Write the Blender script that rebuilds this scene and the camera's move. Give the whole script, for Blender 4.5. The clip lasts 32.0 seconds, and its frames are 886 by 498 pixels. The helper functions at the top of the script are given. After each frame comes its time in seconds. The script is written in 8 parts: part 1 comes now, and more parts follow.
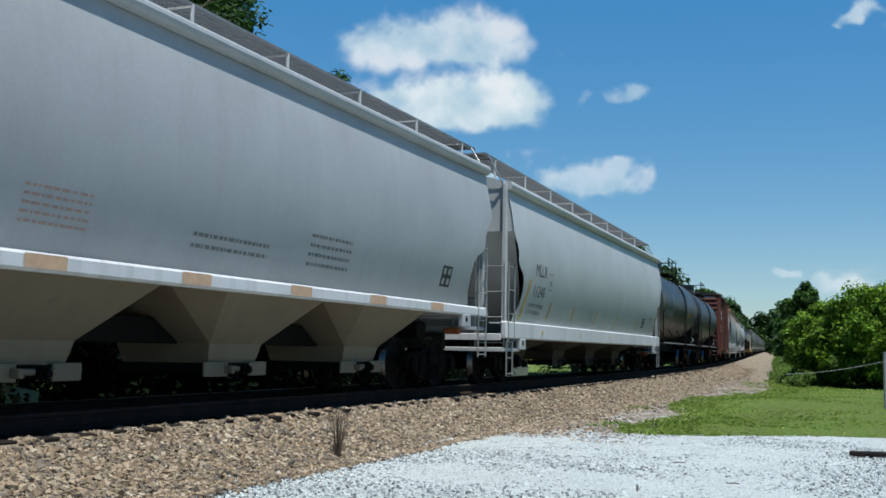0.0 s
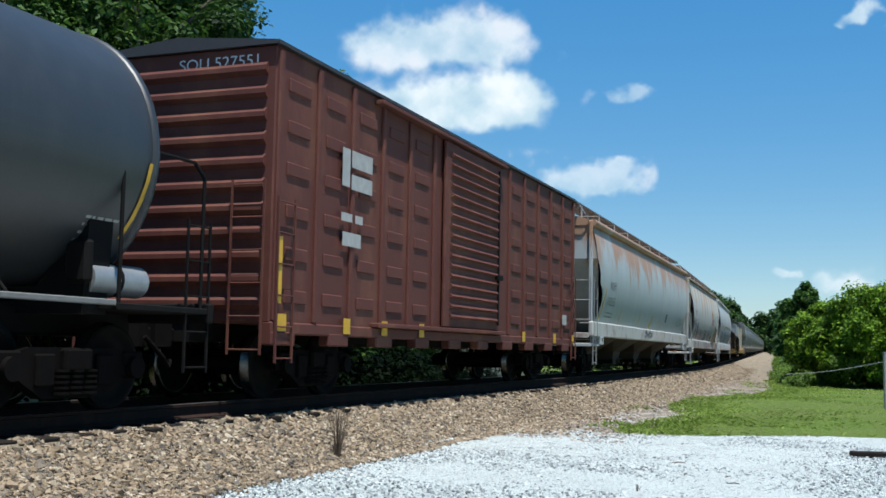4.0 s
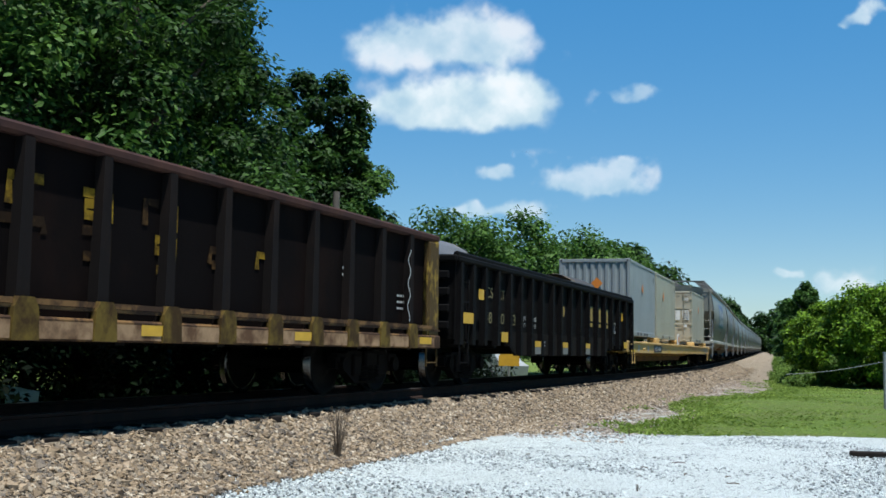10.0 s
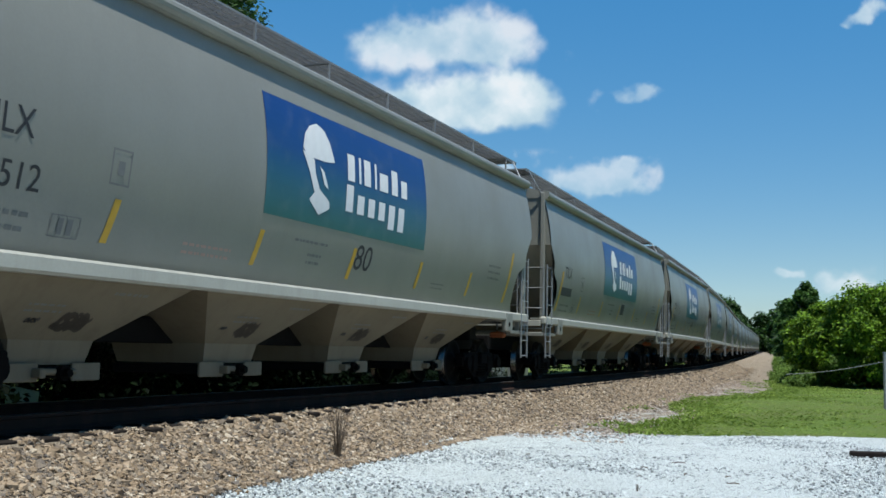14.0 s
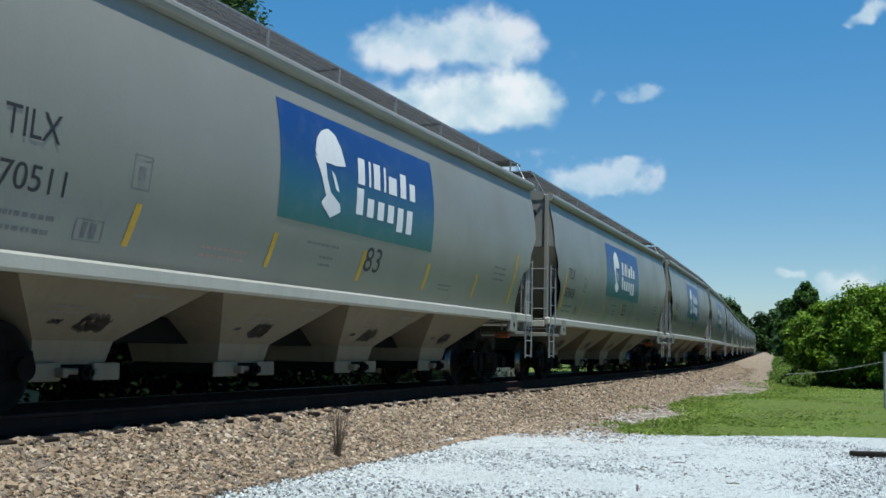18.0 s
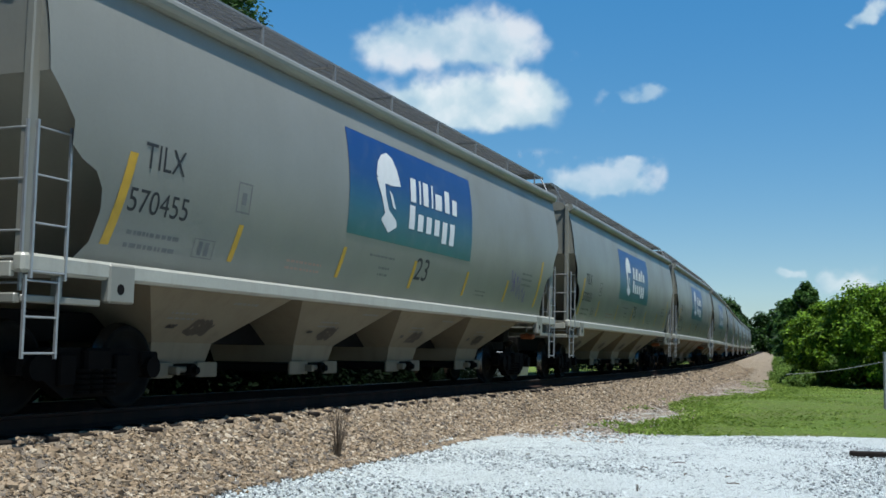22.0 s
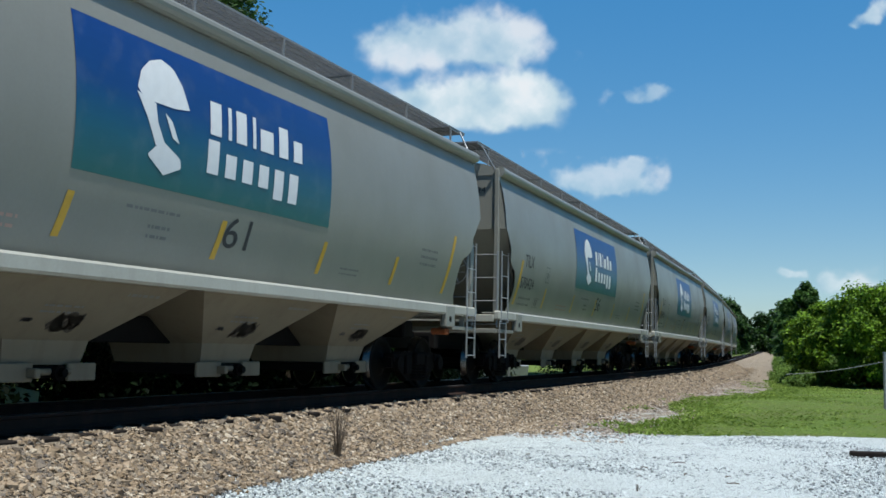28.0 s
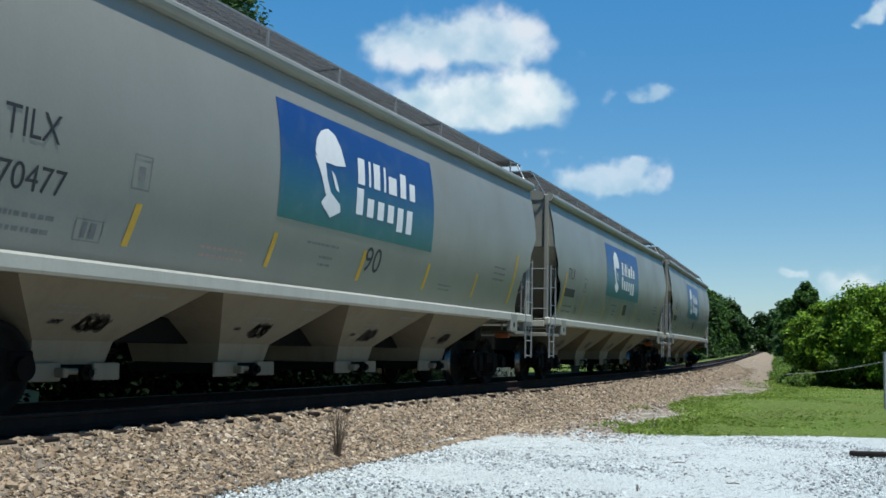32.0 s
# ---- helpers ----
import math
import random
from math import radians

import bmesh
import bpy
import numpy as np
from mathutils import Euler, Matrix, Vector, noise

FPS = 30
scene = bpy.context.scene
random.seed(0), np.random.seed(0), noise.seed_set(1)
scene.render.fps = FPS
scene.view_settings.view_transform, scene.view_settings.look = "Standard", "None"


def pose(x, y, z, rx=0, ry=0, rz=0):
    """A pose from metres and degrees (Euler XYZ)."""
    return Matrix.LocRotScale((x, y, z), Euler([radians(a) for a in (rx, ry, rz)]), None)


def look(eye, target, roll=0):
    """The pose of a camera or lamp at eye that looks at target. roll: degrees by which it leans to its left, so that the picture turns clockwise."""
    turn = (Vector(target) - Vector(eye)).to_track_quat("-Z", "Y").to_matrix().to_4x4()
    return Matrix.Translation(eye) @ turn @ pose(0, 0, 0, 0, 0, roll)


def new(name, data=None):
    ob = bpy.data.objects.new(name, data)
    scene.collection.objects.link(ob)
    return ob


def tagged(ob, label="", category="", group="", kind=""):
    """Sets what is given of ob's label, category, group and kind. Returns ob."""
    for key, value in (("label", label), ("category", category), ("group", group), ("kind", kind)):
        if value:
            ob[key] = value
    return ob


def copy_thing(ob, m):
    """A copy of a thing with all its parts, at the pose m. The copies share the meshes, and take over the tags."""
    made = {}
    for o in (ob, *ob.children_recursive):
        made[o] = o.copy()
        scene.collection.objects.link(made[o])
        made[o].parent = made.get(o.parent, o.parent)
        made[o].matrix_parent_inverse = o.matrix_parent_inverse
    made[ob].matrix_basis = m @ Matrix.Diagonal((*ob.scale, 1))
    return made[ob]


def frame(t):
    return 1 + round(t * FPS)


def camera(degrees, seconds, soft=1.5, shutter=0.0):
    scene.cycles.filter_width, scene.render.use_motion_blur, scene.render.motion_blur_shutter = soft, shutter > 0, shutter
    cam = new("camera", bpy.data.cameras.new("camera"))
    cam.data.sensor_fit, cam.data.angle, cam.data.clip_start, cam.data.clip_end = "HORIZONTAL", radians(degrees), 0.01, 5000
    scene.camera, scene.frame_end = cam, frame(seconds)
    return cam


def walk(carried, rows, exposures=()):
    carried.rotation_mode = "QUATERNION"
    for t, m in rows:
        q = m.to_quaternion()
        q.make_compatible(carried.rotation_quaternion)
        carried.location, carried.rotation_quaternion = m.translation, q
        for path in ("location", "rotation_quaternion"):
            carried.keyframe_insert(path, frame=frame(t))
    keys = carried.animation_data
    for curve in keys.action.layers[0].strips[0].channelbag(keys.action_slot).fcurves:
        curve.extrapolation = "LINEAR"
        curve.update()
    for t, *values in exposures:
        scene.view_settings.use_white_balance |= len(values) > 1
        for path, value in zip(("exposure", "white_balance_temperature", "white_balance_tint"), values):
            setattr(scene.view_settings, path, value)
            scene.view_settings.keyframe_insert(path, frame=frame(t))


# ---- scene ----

from functools import lru_cache

# ---------------------------------------------------------------- the line of the railway
# s runs along the track away from the eye, metres; z = 0 is the top of the rail beside the eye
_S = np.arange(-520.0, 760.0, 1.0)
_K = np.interp(_S, [-60, -20, 20, 60, 110, 180], [0.0, 0.00136, 0.00136, 0.00142, -0.00027, 0.0])
_G = np.interp(_S, [20, 60, 110, 180], [0.0, 0.00056, 0.00374, 0.00554])
_T = np.cumsum(_K)
_T -= np.interp(0, _S, _T)
_X = np.cumsum(-np.sin(_T))
_Y = np.cumsum(np.cos(_T))
_Z = np.cumsum(_G)
_X += -8.617 - np.interp(0, _S, _X)
_Y -= np.interp(0, _S, _Y)
_Z -= np.interp(0, _S, _Z)


def rail_point(s, w=0.0, z=0.0):
    """World place at s along the track, w to its right, z over the rail."""
    th = np.interp(s, _S, _T)
    return Vector((float(np.interp(s, _S, _X) + w * np.cos(th)), float(np.interp(s, _S, _Y) + w * np.sin(th)), float(np.interp(s, _S, _Z) + z)))


def travelled(t):
    """How far the train has gone towards the eye since 16 s."""
    q = t - 16.0
    slip = np.interp(t, [15, 17, 18, 19, 20, 21, 22, 23, 24, 25, 26.5, 28, 29, 30, 31, 32], [0, 0.13, 0.22, 0.18, 0.2, 0.04, -0.15, -0.51, -0.96, -1.2, -1.55, -1.66, -1.41, -1.12, -0.7, 0.1])
    return 13.96962 * q - 0.07585 * q * q + 0.00054 * q ** 3 + 0.00012 * q ** 4 - float(slip)


# ---------------------------------------------------------------- camera
EYE = (0.0, 0.0, 0.7076)
AIM = (EYE[0] - 3.862438, EYE[1] + 9.1775741, EYE[2] + 0.9239627)
# the camera opens up while dark cars fill its view
EXPOSURE = [(0, -0.1), (1, -0.2), (2, -0.18), (2.5, -0.02), (3, 0.17), (3.5, 0.2), (5.5, -0.1), (7, -0.13), (8, -0.13), (9, -0.2), (9.5, -0.1), (10, 0.1), (10.6, 0.18), (11.4, 0.2), (12, 0.07), (12.5, -0.05), (13, -0.1), (14, -0.03), (17, -0.03), (25, -0.04), (28, -0.06), (32, 0.0)]
cam = camera(44.53, 32.0, soft=1.6)
walk(cam, [(0.0, look(EYE, AIM, 1.02)), (32.0, look(EYE, AIM, 1.02))], [(t, e + 0.5, 6150, 7) for t, e in EXPOSURE])

# ---------------------------------------------------------------- sky and sun
SUN_DIR = Vector((0.22, -0.2, 0.95)).normalized()
world = bpy.data.worlds.new("sky")
scene.world = world
world.use_nodes = True
wn = world.node_tree.nodes
sky = wn.new("ShaderNodeTexSky")
sky.sky_type = "NISHITA"
sky.sun_disc = False
sky.sun_elevation = math.asin(SUN_DIR.z)
sky.sun_rotation = math.atan2(SUN_DIR.x, SUN_DIR.y)
sky.altitude = 200.0
sky.air_density = 1.0
sky.dust_density = 0.0
sky.ozone_density = 3.0
wn["Background"].inputs["Strength"].default_value = 0.145
vivid = wn.new("ShaderNodeHueSaturation")
vivid.inputs["Saturation"].default_value = 2.3
even = wn.new("ShaderNodeGamma")
even.inputs["Gamma"].default_value = 0.42
world.node_tree.links.new(sky.outputs["Color"], even.inputs["Color"])
world.node_tree.links.new(even.outputs["Color"], vivid.inputs["Color"])
cyan = wn.new("ShaderNodeMix")
cyan.data_type = "RGBA"
cyan.blend_type = "MULTIPLY"
cyan.inputs["Factor"].default_value = 1.0
cyan.inputs[7].default_value = (1.2, 1.35, 1.46, 1.0)
world.node_tree.links.new(vivid.outputs["Color"], cyan.inputs[6])
world.node_tree.links.new(cyan.outputs[2], wn["Background"].inputs["Color"])
sun_data = bpy.data.lights.new("sun", "SUN")
sun_data.energy = 5.0
sun_data.angle = radians(0.53)
sun_data.color = (1.0, 0.96, 0.9)
sun = new("sun", sun_data)
sun.matrix_world = look(SUN_DIR * 300, (0, 0, 0))

# ---------------------------------------------------------------- materials


def material(name):
    m = bpy.data.materials.new(name)
    m.use_nodes = True
    nt = m.node_tree
    return m, nt.nodes, nt.links, nt.nodes["Principled BSDF"]


def dimmed(c, keep=0.75):
    """Scales a base colour down so that shade renders deeper against the sun."""
    return tuple(q * keep for q in c)


def coords(nodes, links, scale, stretch=(1, 1, 1)):
    tc = nodes.new("ShaderNodeTexCoord")
    mp = nodes.new("ShaderNodeMapping")
    mp.inputs["Scale"].default_value = tuple(scale * q for q in stretch)
    links.new(tc.outputs["Object"], mp.inputs["Vector"])
    return mp.outputs["Vector"]


def noise_tex(nodes, links, scale, detail=4.0, rough=0.55, stretch=(1, 1, 1)):
    n = nodes.new("ShaderNodeTexNoise")
    n.inputs["Scale"].default_value = 1.0
    n.inputs["Detail"].default_value = detail
    n.inputs["Roughness"].default_value = rough
    links.new(coords(nodes, links, scale, stretch), n.inputs["Vector"])
    return n.outputs["Fac"]


def ramp(nodes, links, fac, stops):
    r = nodes.new("ShaderNodeValToRGB")
    e = r.color_ramp.elements
    while len(e) < len(stops):
        e.new(0.5)
    for el, (p, c) in zip(e, stops):
        el.position = p
        el.color = (*c, 1) if len(c) == 3 else c
    links.new(fac, r.inputs["Fac"])
    return r.outputs["Color"]


def mix(nodes, links, fac, a, b, mode="MIX"):
    m = nodes.new("ShaderNodeMix")
    m.data_type = "RGBA"
    m.blend_type = mode
    for sock, val in ((m.inputs["Factor"], fac), (m.inputs["A"], a), (m.inputs["B"], b)):
        if isinstance(val, (int, float)):
            sock.default_value = val
        elif isinstance(val, tuple):
            sock.default_value = (*val, 1) if len(val) == 3 else val
        else:
            links.new(val, sock)
    return m.outputs["Result"]


def bump(nodes, links, bsdf, height, strength, dist):
    b = nodes.new("ShaderNodeBump")
    b.inputs["Strength"].default_value = strength
    b.inputs["Distance"].default_value = dist
    links.new(height, b.inputs["Height"])
    links.new(b.outputs["Normal"], bsdf.inputs["Normal"])


def paint(name, color, rough=0.5, metal=0.0, grime=(0.16, 0.13, 0.1), amount=0.35, streak=True, spec=0.4):
    """Weathered paint: broad fading, vertical dirt streaks and fine grain."""
    color, grime = dimmed(color), dimmed(grime)
    m, n, l, b = material(name)
    broad = noise_tex(n, l, 0.7, 5)
    fine = noise_tex(n, l, 24.0, 3)
    runs = noise_tex(n, l, 1.0, 4, 0.6, (5.0, 5.0, 0.45) if streak else (3.0, 3.0, 3.0))
    c1 = mix(n, l, ramp(n, l, broad, [(0.3, (0, 0, 0)), (0.75, (1, 1, 1))]), color, tuple(min(1, q * 0.86) for q in color))
    c2 = mix(n, l, ramp(n, l, runs, [(0.5, (0, 0, 0)), (0.86, (amount, amount, amount))]), c1, grime)
    c3 = mix(n, l, ramp(n, l, fine, [(0.35, (0.1, 0.1, 0.1)), (0.7, (0, 0, 0))]), c2, grime)
    l.new(c3, b.inputs["Base Color"])
    rr = n.new("ShaderNodeMapRange")
    rr.inputs["To Min"].default_value = max(0.05, rough - 0.12)
    rr.inputs["To Max"].default_value = min(1.0, rough + 0.15)
    l.new(broad, rr.inputs["Value"])
    l.new(rr.outputs["Result"], b.inputs["Roughness"])
    b.inputs["Metallic"].default_value = metal
    b.inputs["Specular IOR Level"].default_value = spec
    bump(n, l, b, broad, 0.25, 0.02)
    return m


def rusty(name, base, rust=(0.30, 0.13, 0.045), lo=0.45, hi=0.62, stretch=(1.2, 1.2, 0.35), scale=1.0, rough=0.6, spec=0.3):
    """Faded paint broken by rust patches that run downwards."""
    base, rust = dimmed(base), dimmed(rust)
    m, n, l, b = material(name)
    a = noise_tex(n, l, scale, 6, 0.62, stretch)
    f = noise_tex(n, l, 14.0, 4)
    g = noise_tex(n, l, 0.5, 3)
    c = mix(n, l, ramp(n, l, g, [(0.3, (0, 0, 0)), (0.7, (0.5, 0.5, 0.5))]), base, tuple(q * 0.72 for q in base))
    c = mix(n, l, ramp(n, l, a, [(lo, (0, 0, 0)), (hi, (0.85, 0.85, 0.85))]), c, rust)
    c = mix(n, l, ramp(n, l, f, [(0.4, (0.18, 0.18, 0.18)), (0.7, (0, 0, 0))]), c, tuple(q * 0.5 for q in rust))
    l.new(c, b.inputs["Base Color"])
    b.inputs["Roughness"].default_value = rough
    b.inputs["Specular IOR Level"].default_value = spec
    bump(n, l, b, f, 0.2, 0.01)
    return m


def plain(name, color, rough=0.6, metal=0.0, vary=0.25, scale=9.0, spec=0.5):
    color = dimmed(color)
    m, n, l, b = material(name)
    c = mix(n, l, noise_tex(n, l, scale, 5), tuple(q * (1 - vary) for q in color), tuple(min(1, q * (1 + vary)) for q in color))
    l.new(c, b.inputs["Base Color"])
    b.inputs["Roughness"].default_value = rough
    b.inputs["Metallic"].default_value = metal
    b.inputs["Specular IOR Level"].default_value = spec
    return m


def foliage(name, dark, light, thin=0.4, patchy=0.8, spec=0.2):
    dark, light = dimmed(dark), dimmed(light)
    m, n, l, b = material(name)
    geo = n.new("ShaderNodeNewGeometry")
    c = ramp(n, l, geo.outputs["Random Per Island"], [(0.0, dark), (0.7, light), (1.0, tuple(min(1, q * 1.35) for q in light))])
    big = noise_tex(n, l, 0.5, 3)
    c = mix(n, l, ramp(n, l, big, [(0.38, (0.0, 0.0, 0.0)), (0.62, (patchy, patchy, patchy))]), c, dark)
    l.new(c, b.inputs["Base Color"])
    b.inputs["Roughness"].default_value = 0.6
    b.inputs["Specular IOR Level"].default_value = spec
    tr = n.new("ShaderNodeBsdfTranslucent")
    l.new(c, tr.inputs["Color"])
    mx = n.new("ShaderNodeMixShader")
    mx.inputs["Fac"].default_value = thin
    l.new(b.outputs["BSDF"], mx.inputs[1])
    l.new(tr.outputs["BSDF"], mx.inputs[2])
    l.new(mx.outputs["Shader"], n["Material Output"].inputs["Surface"])
    return m


def stone(name, cols, rough=0.85):
    cols = [dimmed(q) for q in cols]
    m, n, l, b = material(name)
    geo = n.new("ShaderNodeNewGeometry")
    k = len(cols) - 1
    c = ramp(n, l, geo.outputs["Random Per Island"], [(i / k, q) for i, q in enumerate(cols)])
    f = noise_tex(n, l, 60.0, 3)
    c = mix(n, l, ramp(n, l, f, [(0.3, (0.35, 0.35, 0.35)), (0.65, (0, 0, 0))]), c, tuple(q * 0.4 for q in cols[0]))
    l.new(c, b.inputs["Base Color"])
    b.inputs["Roughness"].default_value = rough
    return m


GREY_HOPPER = paint("pale grey car paint", (0.42, 0.435, 0.44), 0.42, amount=0.15)
GREY_HOPPER_2 = paint("light grey car paint", (0.53, 0.545, 0.54), 0.42, amount=0.12)
WHITE_SILL = paint("white sill paint", (0.72, 0.73, 0.73), 0.5, amount=0.45)
PELLET_GREY = paint("warm grey car paint", (0.255, 0.252, 0.213), 0.36, amount=0.1, spec=0.5)
PELLET_SILL = paint("pale grey sill paint", (0.45, 0.445, 0.38), 0.4, amount=0.3)
# bays near black: the shade under these cars is put into the colour
BAY_DARK = paint("grimy hopper paint darkened for shade", (0.075, 0.062, 0.05), 0.8, amount=0.7, grime=(0.05, 0.04, 0.03), spec=0.2)
ORANGE_PART = plain("orange brake gear paint", (0.32, 0.09, 0.025), 0.7)
BAY_DUST = paint("dusty hopper paint", (0.225, 0.187, 0.126), 0.75, amount=0.6, grime=(0.13, 0.1, 0.065))
GALV = plain("galvanised steel", (0.42, 0.43, 0.43), 0.45, 0.6)
GRATE = plain("walkway grating steel", (0.30, 0.30, 0.30), 0.55, 0.5)
# these near-black base colours carry the shade beneath the cars
BLACK_STEEL = plain("grimy black steel deepened for shade", (0.009, 0.008, 0.0075), 0.8, spec=0.1)
TRUCK_STEEL = plain("greasy cast steel darkened for shade", (0.0065, 0.0055, 0.005), 0.85, vary=0.5, spec=0.05)
WHEEL_STEEL = plain("oily wheel steel darkened for shade", (0.008, 0.007, 0.006), 0.75, vary=0.5, spec=0.08)
WHEEL_TREAD = plain("polished wheel tread", (0.12, 0.113, 0.105), 0.25, 0.95)

# rust colour lowered to hold the shade the train casts on the rails
RAIL_STEEL = rusty("rusty rail steel darkened for shade", (0.03, 0.02, 0.016), (0.05, 0.027, 0.02), scale=3.0, rough=0.8, spec=0.08)
RAIL_HEAD = plain("worn rail head", (0.34, 0.32, 0.31), 0.35, 0.9)
TIMBER = plain("creosoted sleeper timber", (0.022, 0.018, 0.015), 0.9, vary=0.5, spec=0.08)
YELLOW = plain("yellow reflective strip", (0.62, 0.36, 0.02), 0.5)
BLACK_LETTER = plain("black lettering", (0.018, 0.018, 0.02), 0.6, vary=0.1)
FADED_LETTER = plain("faded grey lettering", (0.17, 0.17, 0.16), 0.7)
SMUDGE = plain("dark brown grease smudge", (0.07, 0.055, 0.04), 0.8, vary=0.4)
DARK_LETTER = plain("worn dark lettering", (0.06, 0.066, 0.062), 0.7, vary=0.3)
GRATE_DARK = plain("dull brown walkway steel", (0.13, 0.118, 0.11), 0.6, 0.3)
RUST_EDGE = rusty("rust-bitten roof edge paint", (0.5, 0.47, 0.42), (0.36, 0.17, 0.07), 0.4, 0.6, (1.5, 0.7, 2.0))
PINK_LETTER = plain("faded red lettering", (0.42, 0.27, 0.22), 0.7)
WHITE_LETTER = plain("white lettering", (0.74, 0.75, 0.74), 0.6, vary=0.08)
GREY_LETTER = plain("worn white lettering", (0.38, 0.38, 0.36), 0.7, vary=0.3)
BALLAST_STONE = stone("ballast stone", [(0.04, 0.03, 0.021), (0.25, 0.175, 0.1), (0.44, 0.33, 0.215), (0.13, 0.11, 0.09), (0.31, 0.22, 0.125), (0.6, 0.51, 0.38)])
PALE_TAN = stone("pale tan stone", [(0.16, 0.13, 0.10), (0.42, 0.34, 0.27), (0.62, 0.54, 0.46)])
PALE_STONE = stone("pale limestone chip", [(0.13, 0.14, 0.14), (0.40, 0.43, 0.43), (0.66, 0.71, 0.70), (0.82, 0.87, 0.86)])
BARK = plain("tree bark", (0.09, 0.07, 0.05), 0.9, vary=0.4)
LEAF_DEEP = foliage("deep green foliage", (0.009, 0.028, 0.007), (0.066, 0.145, 0.024))
LEAF_MID = foliage("mid green foliage", (0.025, 0.07, 0.012), (0.125, 0.24, 0.04))
LEAF_BUSH = foliage("bright green bush foliage", (0.02, 0.062, 0.005), (0.195, 0.34, 0.018), 0.3, 0.25)
# leaf colour far below real green: the shade behind the train is painted in
LEAF_SHADE = foliage("brush foliage darkened to paint in shade", (0.0015, 0.0045, 0.0015), (0.0045, 0.011, 0.003), 0.1, spec=0.03)
LEAF_WEED = foliage("yellow green weed", (0.08, 0.14, 0.02), (0.17, 0.27, 0.045))

# ---------------------------------------------------------------- mesh building


class Build:
    """Collects vertices and faces of one mesh."""

    def __init__(self):
        self.v, self.f, self.smooth = [], [], []

    def add(self, verts, faces, smooth=False):
        o = len(self.v)
        self.v.extend(verts)
        self.f.extend([tuple(o + i for i in q) for q in faces])
        self.smooth.extend([smooth] * len(faces))
        return self

    def box(self, x0, x1, y0, y1, z0, z1, c=0.0):
        if c <= 0:
            v = [(x, y, z) for z in (z0, z1) for y in (y0, y1) for x in (x0, x1)]
            return self.add(v, [(0, 2, 3, 1), (4, 5, 7, 6), (0, 1, 5, 4), (2, 6, 7, 3), (0, 4, 6, 2), (1, 3, 7, 5)])
        v, key = [], {}
        for i, x in enumerate((x0, x1)):
            for j, y in enumerate((y0, y1)):
                for k, z in enumerate((z0, z1)):
                    sx, sy, sz = (c if i == 0 else -c), (c if j == 0 else -c), (c if k == 0 else -c)
                    for a, p in enumerate(((x, y + sy, z + sz), (x + sx, y, z + sz), (x + sx, y + sy, z))):
                        key[i, j, k, a] = len(v)
                        v.append(p)
        f = []
        for i in (0, 1):
            f.append([key[i, j, k, 0] for j, k in ((0, 0), (0, 1), (1, 1), (1, 0))])
            f.append([key[j, i, k, 1] for j, k in ((0, 0), (0, 1), (1, 1), (1, 0))])
            f.append([key[j, k, i, 2] for j, k in ((0, 0), (0, 1), (1, 1), (1, 0))])
        for p in (0, 1):
            for q in (0, 1):
                f.append([key[p, q, 0, 0], key[p, q, 1, 0], key[p, q, 1, 1], key[p, q, 0, 1]])
                f.append([key[p, 0, q, 0], key[p, 1, q, 0], key[p, 1, q, 2], key[p, 0, q, 2]])
                f.append([key[0, p, q, 1], key[1, p, q, 1], key[1, p, q, 2], key[0, p, q, 2]])
        for i in (0, 1):
            for j in (0, 1):
                for k in (0, 1):
                    f.append([key[i, j, k, a] for a in range(3)])
        return self.add(v, f)

    def cyl(self, p0, p1, r0, n=10, r1=None, smooth=True):
        p0, p1 = Vector(p0), Vector(p1)
        r1 = r0 if r1 is None else r1
        d = (p1 - p0).normalized()
        a = d.orthogonal().normalized()
        b = d.cross(a)
        v = []
        for p, r in ((p0, r0), (p1, r1)):
            v += [tuple(p + a * (r * math.cos(2 * math.pi * i / n)) + b * (r * math.sin(2 * math.pi * i / n))) for i in range(n)]
        self.add(v, [(i, (i + 1) % n, n + (i + 1) % n, n + i) for i in range(n)], smooth)
        return self.add(v, [tuple(range(n - 1, -1, -1)), tuple(range(n, 2 * n))])

    def pipe(self, pts, r, n=6):
        for a, b in zip(pts[:-1], pts[1:]):
            self.cyl(a, b, r, n)
        return self

    def lathe_y(self, prof, n=24, cx=0.0, cz=0.0):
        """Turns (radius, y) pairs about the y axis."""
        v = [(cx + r * math.cos(2 * math.pi * i / n), y, cz + r * math.sin(2 * math.pi * i / n)) for r, y in prof for i in range(n)]
        f = [(k * n + i, k * n + (i + 1) % n, (k + 1) * n + (i + 1) % n, (k + 1) * n + i) for k in range(len(prof) - 1) for i in range(n)]
        return self.add(v, f, True)

    def lathe_x(self, prof, n=24, cy=0.0, cz=0.0):
        v = [(x, cy + r * math.cos(2 * math.pi * i / n), cz + r * math.sin(2 * math.pi * i / n)) for r, x in prof for i in range(n)]
        f = [(k * n + i, (k + 1) * n + i, (k + 1) * n + (i + 1) % n, k * n + (i + 1) % n) for k in range(len(prof) - 1) for i in range(n)]
        self.add(v, f, True)
        m = len(prof) - 1
        return self.add(v, [tuple(range(n)), tuple(m * n + i for i in range(n - 1, -1, -1))])

    def prism(self, poly, axis, a, b):
        """A flat outline pushed from a to b along an axis (x: outline in y,z; y: in x,z; z: in x,y)."""
        def at(p, q):
            return {"x": (q, p[0], p[1]), "y": (p[0], q, p[1]), "z": (p[0], p[1], q)}[axis]
        n = len(poly)
        v = [at(p, a) for p in poly] + [at(p, b) for p in poly]
